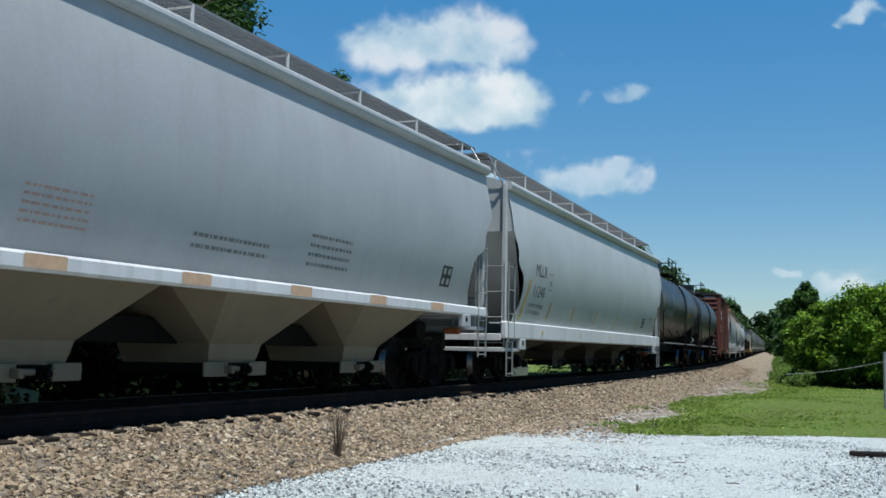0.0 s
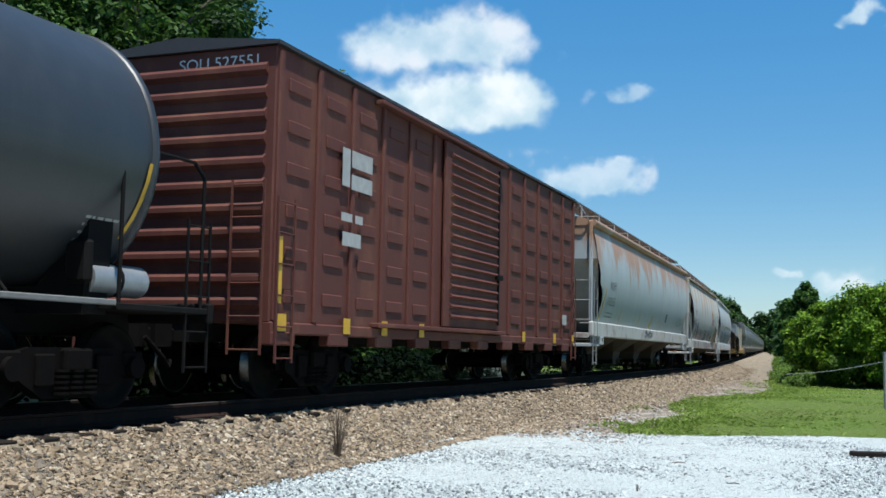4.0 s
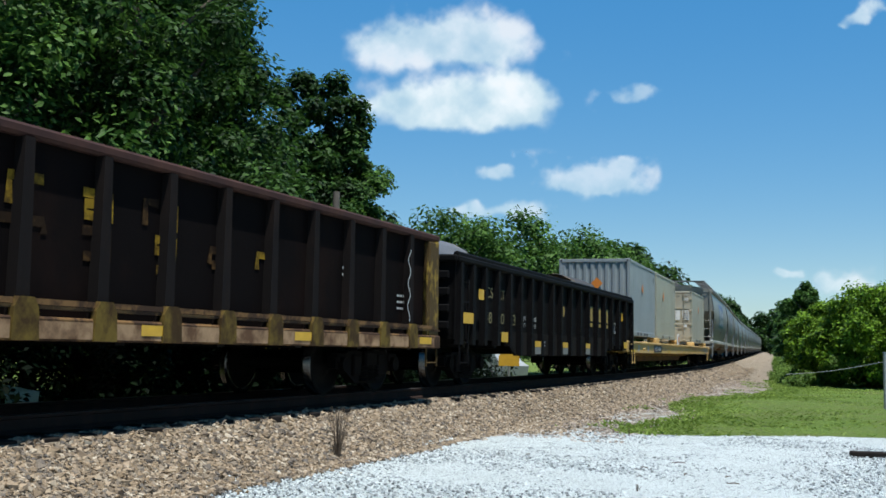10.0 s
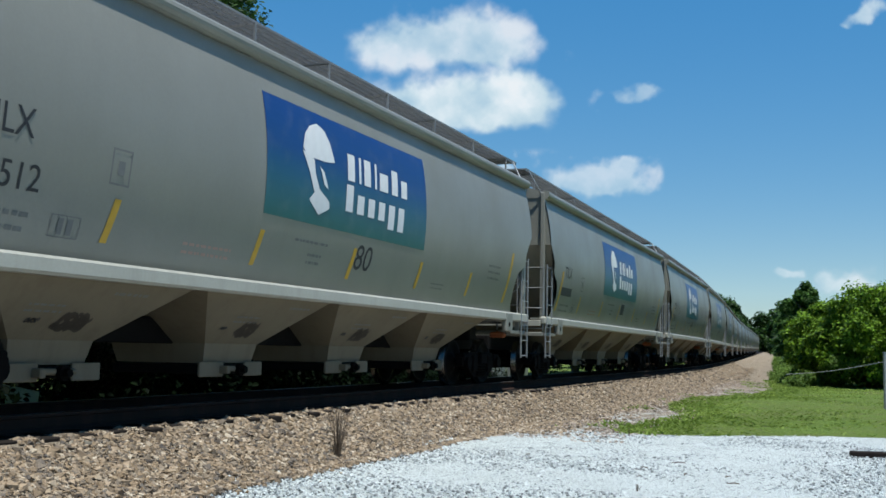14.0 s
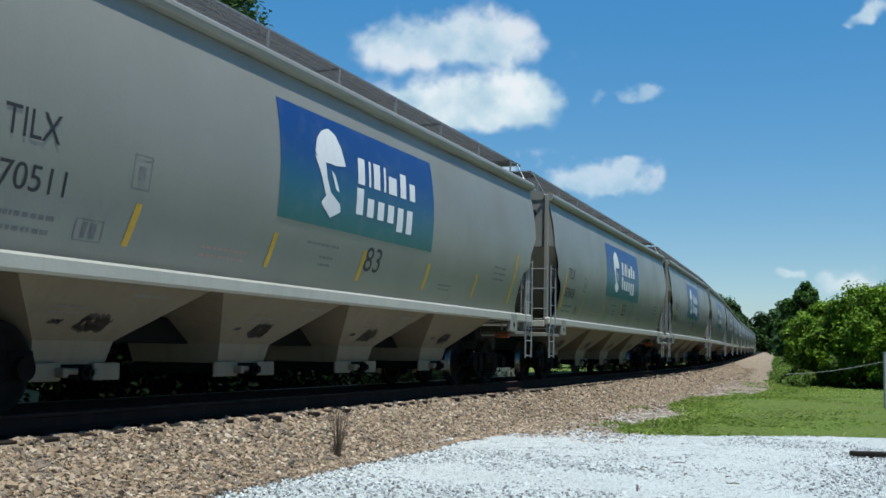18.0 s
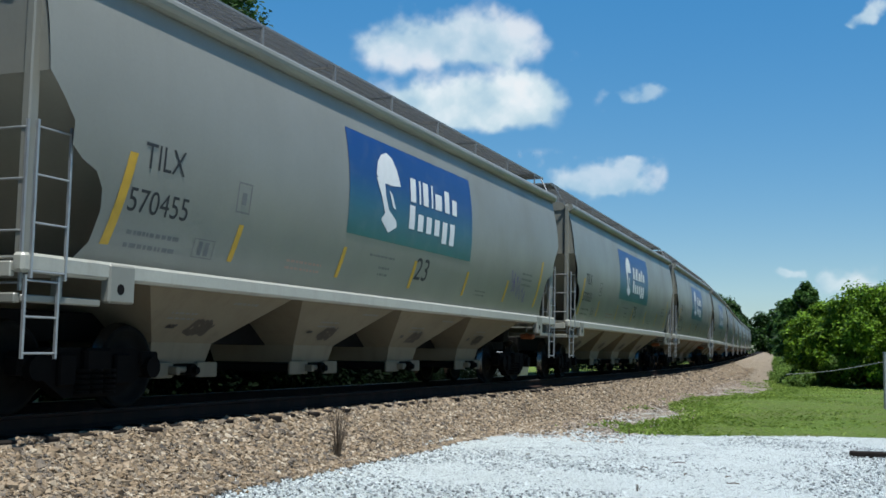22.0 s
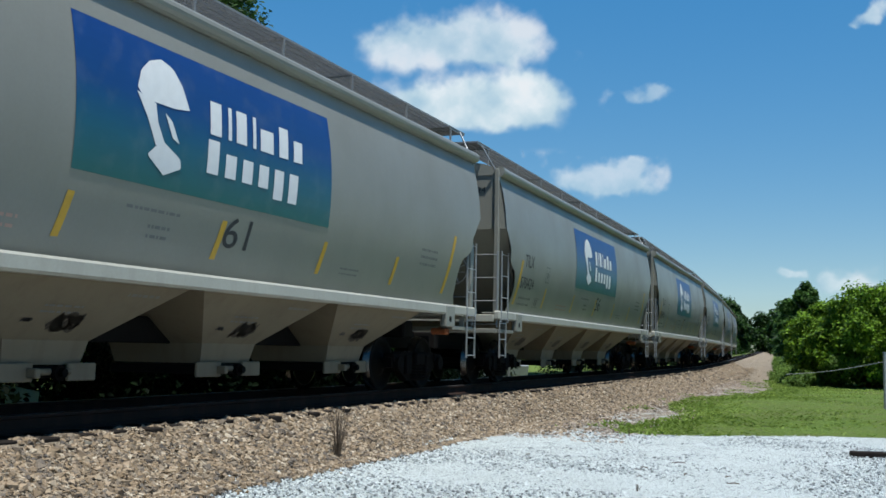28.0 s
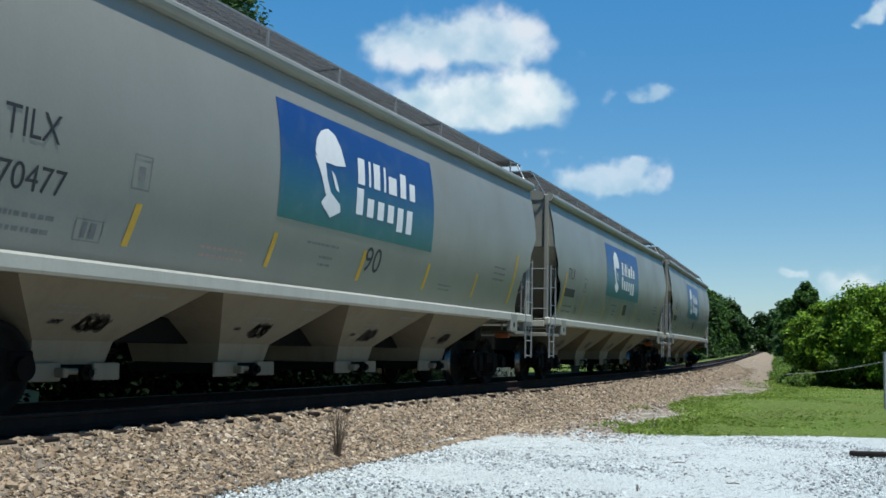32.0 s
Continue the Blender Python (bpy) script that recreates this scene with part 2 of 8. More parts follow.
        return self.add(v, [tuple(range(n - 1, -1, -1)), tuple(range(n, 2 * n))] + [(i, (i + 1) % n, n + (i + 1) % n, n + i) for i in range(n)])

    def mesh(self, name, mat):
        me = bpy.data.meshes.new(name)
        me.from_pydata(self.v, [], self.f)
        me.polygons.foreach_set("use_smooth", self.smooth)
        bm = bmesh.new()
        bm.from_mesh(me)
        bmesh.ops.recalc_face_normals(bm, faces=bm.faces)
        bm.to_mesh(me)
        bm.free()
        me.materials.append(mat)
        return me


def part(name, b, mat, parent, label="", at=None):
    """Links a built mesh as one object under a thing or a part."""
    ob = new(name, b.mesh(name, mat) if isinstance(b, Build) else b)
    ob.parent = parent
    if at is not None:
        ob.matrix_basis = at
    if label:
        ob["label"] = label
    return ob


def again(name, me, parent, m, label=""):
    ob = new(name, me)
    ob.parent = parent
    ob.matrix_basis = m
    if label:
        ob["label"] = label
    return ob


def fast_mesh(name, verts, faces, mat, smooth=False):
    """A large mesh from arrays; all faces have as many corners."""
    me = bpy.data.meshes.new(name)
    verts = np.asarray(verts, np.float32).reshape(-1, 3)
    faces = np.asarray(faces, np.int32)
    k = faces.shape[1]
    me.vertices.add(len(verts))
    me.vertices.foreach_set("co", verts.ravel())
    me.loops.add(faces.size)
    me.loops.foreach_set("vertex_index", faces.ravel())
    me.polygons.add(len(faces))
    me.polygons.foreach_set("loop_start", np.arange(0, faces.size, k, dtype=np.int32))
    me.polygons.foreach_set("use_smooth", np.full(len(faces), smooth))
    me.update(calc_edges=True)
    me.materials.append(mat)
    return me
LEAF_LAWN = foliage("fresh lawn blades", (0.13, 0.20, 0.028), (0.27, 0.37, 0.075), 0.5)

# ---------------------------------------------------------------- running gear shared by all cars
WHEEL_R = 0.457


def wheelset_mesh():
    b = Build()
    side = [(0.001, 1.02), (0.085, 1.02), (0.085, 0.82), (0.16, 0.80), (0.2, 0.73), (0.37, 0.74), (0.40, 0.80), (0.455, 0.79), (0.46, 0.705), (0.487, 0.69), (0.487, 0.66), (0.40, 0.655), (0.36, 0.66), (0.10, 0.60), (0.085, 0.58)]
    b.lathe_x(side + [(r, -x) for r, x in side[::-1]], 28)
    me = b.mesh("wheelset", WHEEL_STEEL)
    me.materials.append(WHEEL_TREAD)
    for p in me.polygons:
        c = p.center
        if math.hypot(c.y, c.z) > 0.43 and len(p.vertices) == 4:
            p.material_index = 1
    return me


def side_frame_mesh():
    b = Build()
    x0, x1 = 0.93, 1.07
    b.prism([(-1.08, 0.56), (-1.08, 0.40), (-0.76, 0.36), (-0.42, 0.16), (0.42, 0.16), (0.76, 0.36), (1.08, 0.40), (1.08, 0.56), (0.62, 0.66), (-0.62, 0.66)], "x", x0, x1)
    b.box(x0 - 0.01, x1 + 0.05, -0.55, -0.3, 0.28, 0.6, 0.02)
    b.box(x0 - 0.01, x1 + 0.05, 0.3, 0.55, 0.28, 0.6, 0.02)
    for y in (-0.2, 0.0, 0.2):
        for k in range(5):
            b.cyl((1.09, y, 0.2 + k * 0.055), (1.09, y, 0.225 + k * 0.055), 0.085, 10)
    for y in (-0.89, 0.89):
        b.cyl((0.98, y, WHEEL_R), (1.16, y, WHEEL_R), 0.12, 12)
        b.box(0.9, 1.1, y - 0.16, y + 0.16, WHEEL_R + 0.02, WHEEL_R + 0.17, 0.02)
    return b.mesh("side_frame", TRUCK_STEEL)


def bolster_mesh():
    b = Build()
    b.box(-1.15, 1.15, -0.2, 0.2, 0.42, 0.66, 0.03)
    b.cyl((0, 0, 0.64), (0, 0, 0.86), 0.24, 16)
    b.box(-0.9, 0.9, -0.5, -0.42, 0.3, 0.42, 0.01)
    b.box(-0.9, 0.9, 0.42, 0.5, 0.3, 0.42, 0.01)
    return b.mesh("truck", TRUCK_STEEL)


WHEELSET, SIDE_FRAME, BOLSTER = wheelset_mesh(), side_frame_mesh(), bolster_mesh()


def add_trucks(car, centre):
    for y in (-centre, centre):
        tr = again("truck", BOLSTER, car, pose(0, y, 0))
        again("side_frame", SIDE_FRAME, tr, pose(0, 0, 0))
        again("side_frame", SIDE_FRAME, tr, pose(0, 0, 0, 0, 0, 180))
        for k in (-0.89, 0.89):
            again("wheelset", WHEELSET, tr, pose(0, k, WHEEL_R))


def coupler_mesh():
    b = Build()
    b.box(-0.09, 0.09, 0.0, 0.75, 0.74, 0.92, 0.02)
    b.prism([(-0.2, 0.72), (0.16, 0.72), (0.2, 1.0), (0.05, 1.06), (-0.12, 1.02), (-0.2, 0.9)], "z", 0.68, 0.97)
    b.pipe([(0.25, 0.4, 0.8), (0.3, 0.7, 0.55), (0.2, 0.95, 0.42), (0.1, 1.12, 0.5)], 0.03, 6)
    return b.mesh("coupler", TRUCK_STEEL)


COUPLER = coupler_mesh()


def add_couplers(car, half):
    again("coupler", COUPLER, car, pose(0, half, 0))
    again("coupler", COUPLER, car, pose(0, -half, 0, 0, 0, 180))


# ---------------------------------------------------------------- lettering on car sides


@lru_cache(None)
def glyphs(text):
    """Outline mesh of a text in the built-in font: points, faces, width and height."""
    cu = bpy.data.curves.new("text", "FONT")
    cu.body = text
    cu.size = 1.0
    ob = bpy.data.objects.new("text", cu)
    scene.collection.objects.link(ob)
    bpy.context.view_layer.update()
    me = ob.evaluated_get(bpy.context.evaluated_depsgraph_get()).to_mesh()
    pts = [(v.co.x, v.co.y) for v in me.vertices]
    faces = [tuple(p.vertices) for p in me.polygons]
    bpy.data.objects.remove(ob)
    bpy.data.curves.remove(cu)
    x0, x1 = min(p[0] for p in pts), max(p[0] for p in pts)
    y0, y1 = min(p[1] for p in pts), max(p[1] for p in pts)
    return [((x - x0) / (x1 - x0), (y - y0) / (y1 - y0)) for x, y in pts], faces


def lettering(name, text, car, y0, y1, z0, z1, skin, mat, out=0.006, slant=0.0):
    """Paints a text on the side facing the eye: skin(z) gives how far out the side lies."""
    pts, faces = glyphs(text)
    b = Build()
    b.add([(skin(z0 + (z1 - z0) * v) + out, y0 + (y1 - y0) * u + slant * v, z0 + (z1 - z0) * v) for u, v in pts], faces)
    return part(name, b, mat, car)


def end_lettering(name, text, car, x0, x1, z0, z1, y, mat):
    """Lettering on the end that faces along -y (x runs to the right there)."""
    pts, faces = glyphs(text)
    b = Build()
    b.add([(x0 + (x1 - x0) * u, y - 0.006, z0 + (z1 - z0) * v) for u, v in pts], faces)
    return part(name, b, mat, car)


def patch(b, skin, y0, y1, z0, z1, lean=0.0, out=0.005, n=4):
    """Adds a flat painted patch that follows the side."""
    v, f = [], []
    for i in range(n + 1):
        z = z0 + (z1 - z0) * i / n
        s = lean * i / n
        v += [(skin(z) + out, y0 + s, z), (skin(z) + out, y1 + s, z)]
        if i:
            f.append((2 * i - 2, 2 * i - 1, 2 * i + 1, 2 * i))
    return b.add(v, f)


def lines_of_bars(b, skin, y0, y1, z0, z1, rows, rnd, out=0.005):
    """Small print that cannot be read: rows of short bars."""
    h = (z1 - z0) / rows
    for r in range(rows):
        y = y0
        while y < y1 - 0.02:
            w = min(rnd.uniform(0.03, 0.11), y1 - y)
            patch(b, skin, y, y + w, z0 + r * h + 0.33 * h, z0 + r * h + 0.68 * h, 0, out, 1)
            y += w + rnd.uniform(0.015, 0.04)


# ---------------------------------------------------------------- covered hoppers


def ladder(b, x, y0, y1, z0, z1, n, r=0.011, along="y"):
    """Two stiles and n rungs; along y on a side, along x on an end."""
    if along == "y":
        ends = [(x, y0), (x, y1)]
    else:
        ends = [(y0, x), (y1, x)]
    for e in ends:
        b.box(e[0] - 0.013, e[0] + 0.013, e[1] - 0.013, e[1] + 0.013, z0, z1)
    for i in range(n):
        z = z0 + (i + 0.15) * (z1 - z0) / (n - 0.7)
        b.cyl((*ends[0], z), (*ends[1], z), r, 6)


def hopper_car(name, label, half, sill0, sill1, roof, body_mat, sill_mat, bay_mat, bays, insets, truck_at, walk_mat, ribbed=False, bays_z=0.48, wide=1.62, bay_half=None, board=0.54, bracket_mat=None, flare=1.0, rib_mat=None, pad_at=None):
    car = tagged(new(name), label, "hopper car", "train")
    h = roof - sill1

    def skin(z):
        u = min(1.0, max(0.0, (z - sill1) / (h - 0.1)))
        return wide + 0.05 - 0.22 * abs(2 * (u - 0.54)) ** 2

    def inset(z):
        return float(np.interp(z, [p[0] for p in insets], [p[1] for p in insets]))

    zs = sorted(set([sill1 - 0.02, roof - 0.10] + [p[0] for p in insets if sill1 < p[0] < roof - 0.12] + [sill1 + 0.03 * k * h for k in range(1, 33)]))
    zs = [z for z in zs if sill1 - 0.02 <= z <= roof - 0.10]
    zs = [z for i, z in enumerate(zs) if i == 0 or z - zs[i - 1] > 0.004]
    b = Build()
    for sgn in (-1, 1):
        v, f = [], []
        for i, z in enumerate(zs):
            e = half - inset(z)
            v += [(sgn * skin(z), -e, z), (sgn * skin(z), -e * 0.3, z), (sgn * skin(z), e * 0.3, z), (sgn * skin(z), e, z)]
            if i:
                for k in range(3):
                    f.append((4 * i - 4 + k, 4 * i - 3 + k, 4 * i + 1 + k, 4 * i + k))
        b.add(v, f, True)
    part("side_sheet", b, body_mat, car)
    for sgn in (-1, 1):
        b = Build()
        # upright head sheet, then the slope sheet that runs in under the car
        knee = next((z for z, q in insets if q < 0.06), 3.2)
        prof = [(skin(roof - 0.1), half - 0.02, roof - 0.1), (skin(knee), half - 0.03, knee), (1.42, half - 1.3, sill1 + 0.75), (1.0, half - 2.6, sill0 - 0.05)]
        v = [p for w, e, z in prof for p in ((-w, sgn * e, z), (w, sgn * e, z))]
        b.add(v, [(2 * i, 2 * i + 1, 2 * i + 3, 2 * i + 2) for i in range(len(prof) - 1)])
        part("end_sheet", b, body_mat, car)
    # roof with its arched sheet, and the top chord along the edge
    b = Build()
    arch = [(wide - 0.12, roof - 0.1), (wide - 0.16, roof + 0.03), (1.15, roof + 0.14), (0.6, roof + 0.22), (0, roof + 0.25)]
    arch = arch + [(-w, z) for w, z in arch[-2::-1]]
    v = [(w, y, z) for y in (-half, half) for w, z in arch]
    n = len(arch)
    b.add(v, [(i, i + 1, n + i + 1, n + i) for i in range(n - 1)], True)
    b.add(v, [tuple(range(n)), tuple(range(2 * n - 1, n - 1, -1))])
    part("roof", b, body_mat, car)
    for sgn in (-1, 1):
        b = Build()
        w = sgn * (wide - (0.07 if ribbed else 0.10))
        if ribbed:
            # the eave sticks out most at the top, and shades the ribs below it
            w = wide - 0.16
            b.box(min(sgn * (w - 0.1), sgn * w), max(sgn * (w - 0.1), sgn * w), -half, half, roof - 0.37, roof + 0.05)
            for dz, out in ((-0.31, 0.055), (-0.21, 0.06), (-0.11, 0.075), (0.02, 0.12)):
                xa, xb = sorted((sgn * (w - 0.03), sgn * (w + out)))
                part("roof_rib", Build().box(xa, xb, -half - 0.02, half + 0.02, roof - 0.04 + dz, roof + (0.05 if dz > 0 else 0.015) + dz, 0.018), rib_mat if rib_mat and dz > 0 else sill_mat, car)
        else:
            poly = [(w + 0.10 * math.cos(a), roof - 0.035 + 0.10 * math.sin(a)) for a in [k * math.pi / 7 for k in range(14)]]
            b.prism(poly, "y", -half - 0.03, half + 0.03)
        part("top_chord", b, sill_mat if ribbed else body_mat, car)
    # side sills
    for sgn in (-1, 1):
        b = Build()
        b.box(sgn * 1.50 - 0.06, sgn * 1.50 + 0.08, -half - 0.12, half + 0.12, sill0, sill1, 0.03)
        b.box(min(sgn * 1.2, sgn * 1.5), max(sgn * 1.2, sgn * 1.5), -half - 0.1, half + 0.1, sill1 - 0.05, sill1 - 0.03)
        part("side_sill", b, sill_mat, car)
        for e in (-1, 1):
            b = Build()
            y = e * (pad_at or half - 1.05)
            b.box(sgn * 1.5 - 0.02, sgn * 1.5 + 0.095, y - 0.2, y + 0.2, sill0 - 0.22, max(sill0 + 0.06, sill1 - 0.02) if pad_at else sill0 + 0.02, 0.02)
            pad = part("jacking_pad", b, body_mat, car)
            # no real opening: a flat black disc paints the shaded hole
            b = Build().cyl((sgn * 1.59, y - 0.03, sill0 - 0.08), (sgn * 1.598, y - 0.03, sill0 - 0.08), 0.055, 12)
            part("pad_hole", b, BLACK_STEEL, pad)
    # centre sill and end platforms
    b = Build()
    b.box(-0.25, 0.25, -half - 0.25, half + 0.25, 0.72, 1.05, 0.02)
    part("centre_sill", b, BLACK_STEEL, car)
    for e in (-1, 1):
        b = Build()
        ya, yb = sorted((e * (half - 0.9), e * (half + 0.12)))
        b.box(-1.5, 1.5, ya, yb, sill0 + 0.02, sill0 + 0.08)
        b.box(-1.45, 1.45, e * (half + 0.1) - 0.03, e * (half + 0.1) + 0.03, sill0 - 0.04, sill0 + 0.1, 0.01)
        part("end_platform", b, sill_mat, car)
        b = Build()
        b.box(-1.5, 1.5, e * (half + 0.08) - 0.04, e * (half + 0.08) + 0.04, sill0 - 0.27, sill0 - 0.18, 0.012)
        for sgn in (-1, 1):
            xa, xb = sorted((sgn * 1.44, sgn * 1.53))
            ya, yb = sorted((e * (half - 1.0), e * (half + 0.06)))
            b.box(xa, xb, ya, yb, sill0 - 0.26, sill0 - 0.19, 0.012)
            b.box(xa, xb, *sorted((e * (half - 0.45), e * (half - 0.4))), sill0 - 0.2, sill0 + 0.02)
        part("end_frame", b, body_mat, car)
        # upright posts from sill to roof on each corner
        for sgn in (-1, 1):
            b = Build()
            b.box(sgn * (wide - 0.16) - 0.05, sgn * (wide - 0.16) + 0.05, e * half - 0.06, e * half + 0.06, sill0, roof + 0.02, 0.015)
            part("corner_post", b, body_mat, car)
            b = Build()
            ladder(b, sgn * 1.58, e * (half + 0.02), e * (half - 0.42), sill0 - 0.05, sill1 + 1.2, 4)
            part("side_ladder", b, GALV, car)
            b = Build()
            ladder(b, e * (half + 0.06), sgn * 1.5, sgn * 0.88, sill0 - 0.16, sill1 + 1.2, 4, along="x")
            b.box(sgn * 0.88 - 0.013, sgn * 0.88 + 0.013, e * (half + 0.06) - 0.013, e * (half + 0.06) + 0.013, sill1 + 1.19, sill1 + 1.62)
            part("end_ladder", b, GALV, car)
            b = Build()
            ladder(b, sgn * 1.56, e * (half + 0.06), e * (half - 0.36), sill0 - 0.76, sill0 - 0.02, 3)
            part("step", b, GALV, car)
        b = Build()
        b.pipe([(-1.3, e * (half + 0.1), sill1 + 0.55), (-0.4, e * (half + 0.1), sill1 + 0.55)], 0.014)
        part("grab_rail", b, GALV, car)
    bx, by, bz = 1.05, half + 0.2, sill1 + 0.72
    b = Build().cyl((bx, by, bz), (bx, by + 0.05, bz), 0.03, 8)
    for k in range(16):
        a0, a1 = 2 * math.pi * k / 16, 2 * math.pi * (k + 1) / 16
        b.cyl((bx + 0.27 * math.cos(a0), by + 0.04, bz + 0.27 * math.sin(a0)), (bx + 0.27 * math.cos(a1), by + 0.04, bz + 0.27 * math.sin(a1)), 0.015, 6)
    for k in range(4):
        a0 = math.pi * k / 2 + 0.4
        b.cyl((bx, by + 0.03, bz), (bx + 0.27 * math.cos(a0), by + 0.04, bz + 0.27 * math.sin(a0)), 0.012, 6)
    part("brake_wheel", b, GALV, car)
    b = Build()
    b.box(0.9, 1.22, half - 0.52, half - 0.34, sill0 - 0.34, sill0 - 0.22, 0.03)
    b.cyl((1.0, half - 0.3, sill0 - 0.22), (1.0, half + 0.1, sill0 - 0.3), 0.03, 8)
    part("brake_lever", b, ORANGE_PART, car, "orange hand brake lever box")
    # brake gear under the end
    b = Build()
    b.cyl((-0.7, half - 1.3, 0.95), (-0.1, half - 1.3, 0.95), 0.17, 14)
    b.box(0.15, 0.85, half - 1.6, half - 1.2, 0.9, 1.2, 0.03)
    part("brake_cylinder", b, BLACK_STEEL, car)
    # discharge bays
    bh = bay_half if bay_half else half - 1.75
    pitch = 2 * bh / bays
    for k in range(bays):
        y = -bh + (k + 0.5) * pitch
        b = Build()
        # the chute narrows from the sill to its outlet; flare is how much of the pitch its outer face takes up
        q, lip = pitch / 2 - 0.01, sill0 + 0.1
        rings = [[(1.44, q * flare), (0.95, q)], [(0.72, 0.62), (0.5, 0.62)], [(0.66, 0.56), (0.45, 0.56)]]
        v, f = [], []
        for i, (ring, z) in enumerate(zip(rings, (lip, bays_z + 0.25, bays_z))):
            (xa, ya), (xb, yb) = ring
            loop = [(xa, -ya), (xa, ya), (xb, yb), (-xb, yb), (-xa, ya), (-xa, -ya), (-xb, -yb), (xb, -yb)]
            v += [(x, y + d, z) for x, d in loop]
            if i:
                f += [(8 * i - 8 + j, 8 * i - 8 + (j + 1) % 8, 8 * i + (j + 1) % 8, 8 * i + j) for j in range(8)]
        b.add(v, f + [tuple(range(16, 24))])
        bay = part("hopper_bay", b, bay_mat, car)
        b = Build()
        b.box(-0.7, 0.7, y - 0.6, y + 0.6, bays_z - 0.14, bays_z - 0.02, 0.02)
        b.cyl((-0.8, y + 0.08, bays_z - 0.08), (0.86, y + 0.08, bays_z - 0.08), 0.03, 8)
        part("outlet_gate", b, BLACK_STEEL, bay)
        b = Build()
        b.box(0.7, 0.74, y - 0.74, y - 0.2, bays_z - 0.17, bays_z + 0.02, 0.012)
        b.box(0.72, 0.86, y - 0.3, y - 0.22, bays_z - 0.13, bays_z - 0.03, 0.012)
        part("gate_plate", b, bay_mat, bay)
        b = Build()
        b.box(0.7, 0.74, y + 0.3, y + 0.74, bays_z - 0.17, bays_z + 0.02, 0.012)
        part("gate_plate", b, bay_mat, bay)
        b = Build()
        b.cyl((0.76, y - 0.2, bays_z - 0.07), (0.76, y + 0.3, bays_z - 0.07), 0.035, 8)
        part("gate_pipe", b, bay_mat, bay)
        b = Build()
        b.cyl((0.78, y + 0.08, bays_z - 0.08), (0.84, y + 0.08, bays_z - 0.08), 0.085, 10)
        b.cyl((0.84, y + 0.08, bays_z - 0.08), (0.9, y + 0.08, bays_z - 0.08), 0.05, 6, smooth=False)
        part("gate_capstan", b, TRUCK_STEEL, bay)
    # roof walkway of steel grating on brackets, and the hatches
    zt = roof + board
    ln = half + 0.22
    for sgn in (-1, 1):
        b = Build()
        x0, x1 = (0.55, 1.15) if sgn > 0 else (-1.15, -0.55)
        for k in range(6):
            x = x0 + (x1 - x0) * k / 5
            b.box(x - 0.008, x + 0.008, -ln, ln, zt - 0.03, zt)
        y = -ln
        while y < ln:
            b.box(x0, x1, y - 0.014, y + 0.014, zt - 0.02, zt - 0.004)
            y += 0.07
        part("running_board", b, walk_mat, car)
        for k in range(9):
            b = Build()
            y = -half + 0.3 + k * (2 * half - 0.6) / 8
            xo = x1 if sgn > 0 else x0
            b.box(xo - 0.014, xo + 0.014, y - 0.018, y + 0.018, roof + 0.1, zt - 0.02)
            b.box(x0, x1, y - 0.012, y + 0.012, zt - 0.055, zt - 0.03)
            part("walkway_bracket", b, bracket_mat or sill_mat, car)
    for e in (-1, 1):
        b = Build()
        for k in range(10):
            y = e * (half - 0.38 + k * 0.085)
            b.box(-1.15, 1.15, y - 0.016, y + 0.016, zt - 0.03, zt)
        ya, yb = sorted((e * (half - 0.38), e * (half + 0.4)))
        for k in range(38):
            x = -1.15 + k * 0.0622
            b.box(x - 0.016, x + 0.016, ya, yb, zt - 0.02, zt - 0.004)
        for x in (-1.15, 1.15):
            b.box(x - 0.012, x + 0.012, ya, yb, zt - 0.06, zt)
        part("end_walkway", b, walk_mat, car)
        for sgn in (-1, 1):
            b = Build()
            b.pipe([(sgn * (wide - 0.2), e * (half + 0.02), roof), (sgn * (wide - 0.3), e * (half + 0.12), roof + 0.2), (sgn * 1.15, e * (half + 0.18), zt - 0.02)], 0.018)
            part("walkway_brace", b, GALV, car)
    b = Build()
    b.box(-0.3, 0.3, -half + 0.4, half - 0.4, roof + 0.22, roof + 0.33, 0.03)
    part("roof_hatch", b, body_mat, car)
    add_trucks(car, truck_at)
    add_couplers(car, half + 0.1)
    return car, skin

# ---------------------------------------------------------------- ground


def bank(w):
    """Height of the ground over the rail, by distance to the right of the track."""
    return np.interp(w, [-600, -60, -8, -2.6, -1.32, 1.32, 2.35, 4.0, 60, 600], [-1.5, -1.1, -0.95, -0.8, -0.2, -0.2, -0.72, -0.75, -0.8, -1.2])


def grid_axis(spans):
    out = []
    for a, b, d in spans:
        out += list(np.arange(a, b, d))
    return np.array(out + [spans[-1][1]])


def smooth_noise(x, y, seed, scale):
    """Cheap value noise from -1 to 1."""
    def lattice(ix, iy):
        h = np.sin(ix * 127.1 + iy * 311.7 + seed * 74.7) * 43758.5453
        return (h - np.floor(h)) * 2 - 1
    x, y = np.asarray(x) / scale, np.asarray(y) / scale
    ix, iy = np.floor(x), np.floor(y)
    fx, fy = x - ix, y - iy
    fx, fy = fx * fx * (3 - 2 * fx), fy * fy * (3 - 2 * fy)
    a, b = lattice(ix, iy), lattice(ix + 1, iy)
    c, d = lattice(ix, iy + 1), lattice(ix + 1, iy + 1)
    return (a * (1 - fx) + b * fx) * (1 - fy) + (c * (1 - fx) + d * fx) * fy


def lot_edge(x):
    """Where the white gravel lot ends and the grass begins, by x."""
    return np.interp(x, [-9, -6.6, -4.0, -1.8, -0.2, 6, 40], [19.2, 19.6, 19.4, 20.8, 21.3, 22.5, 26])


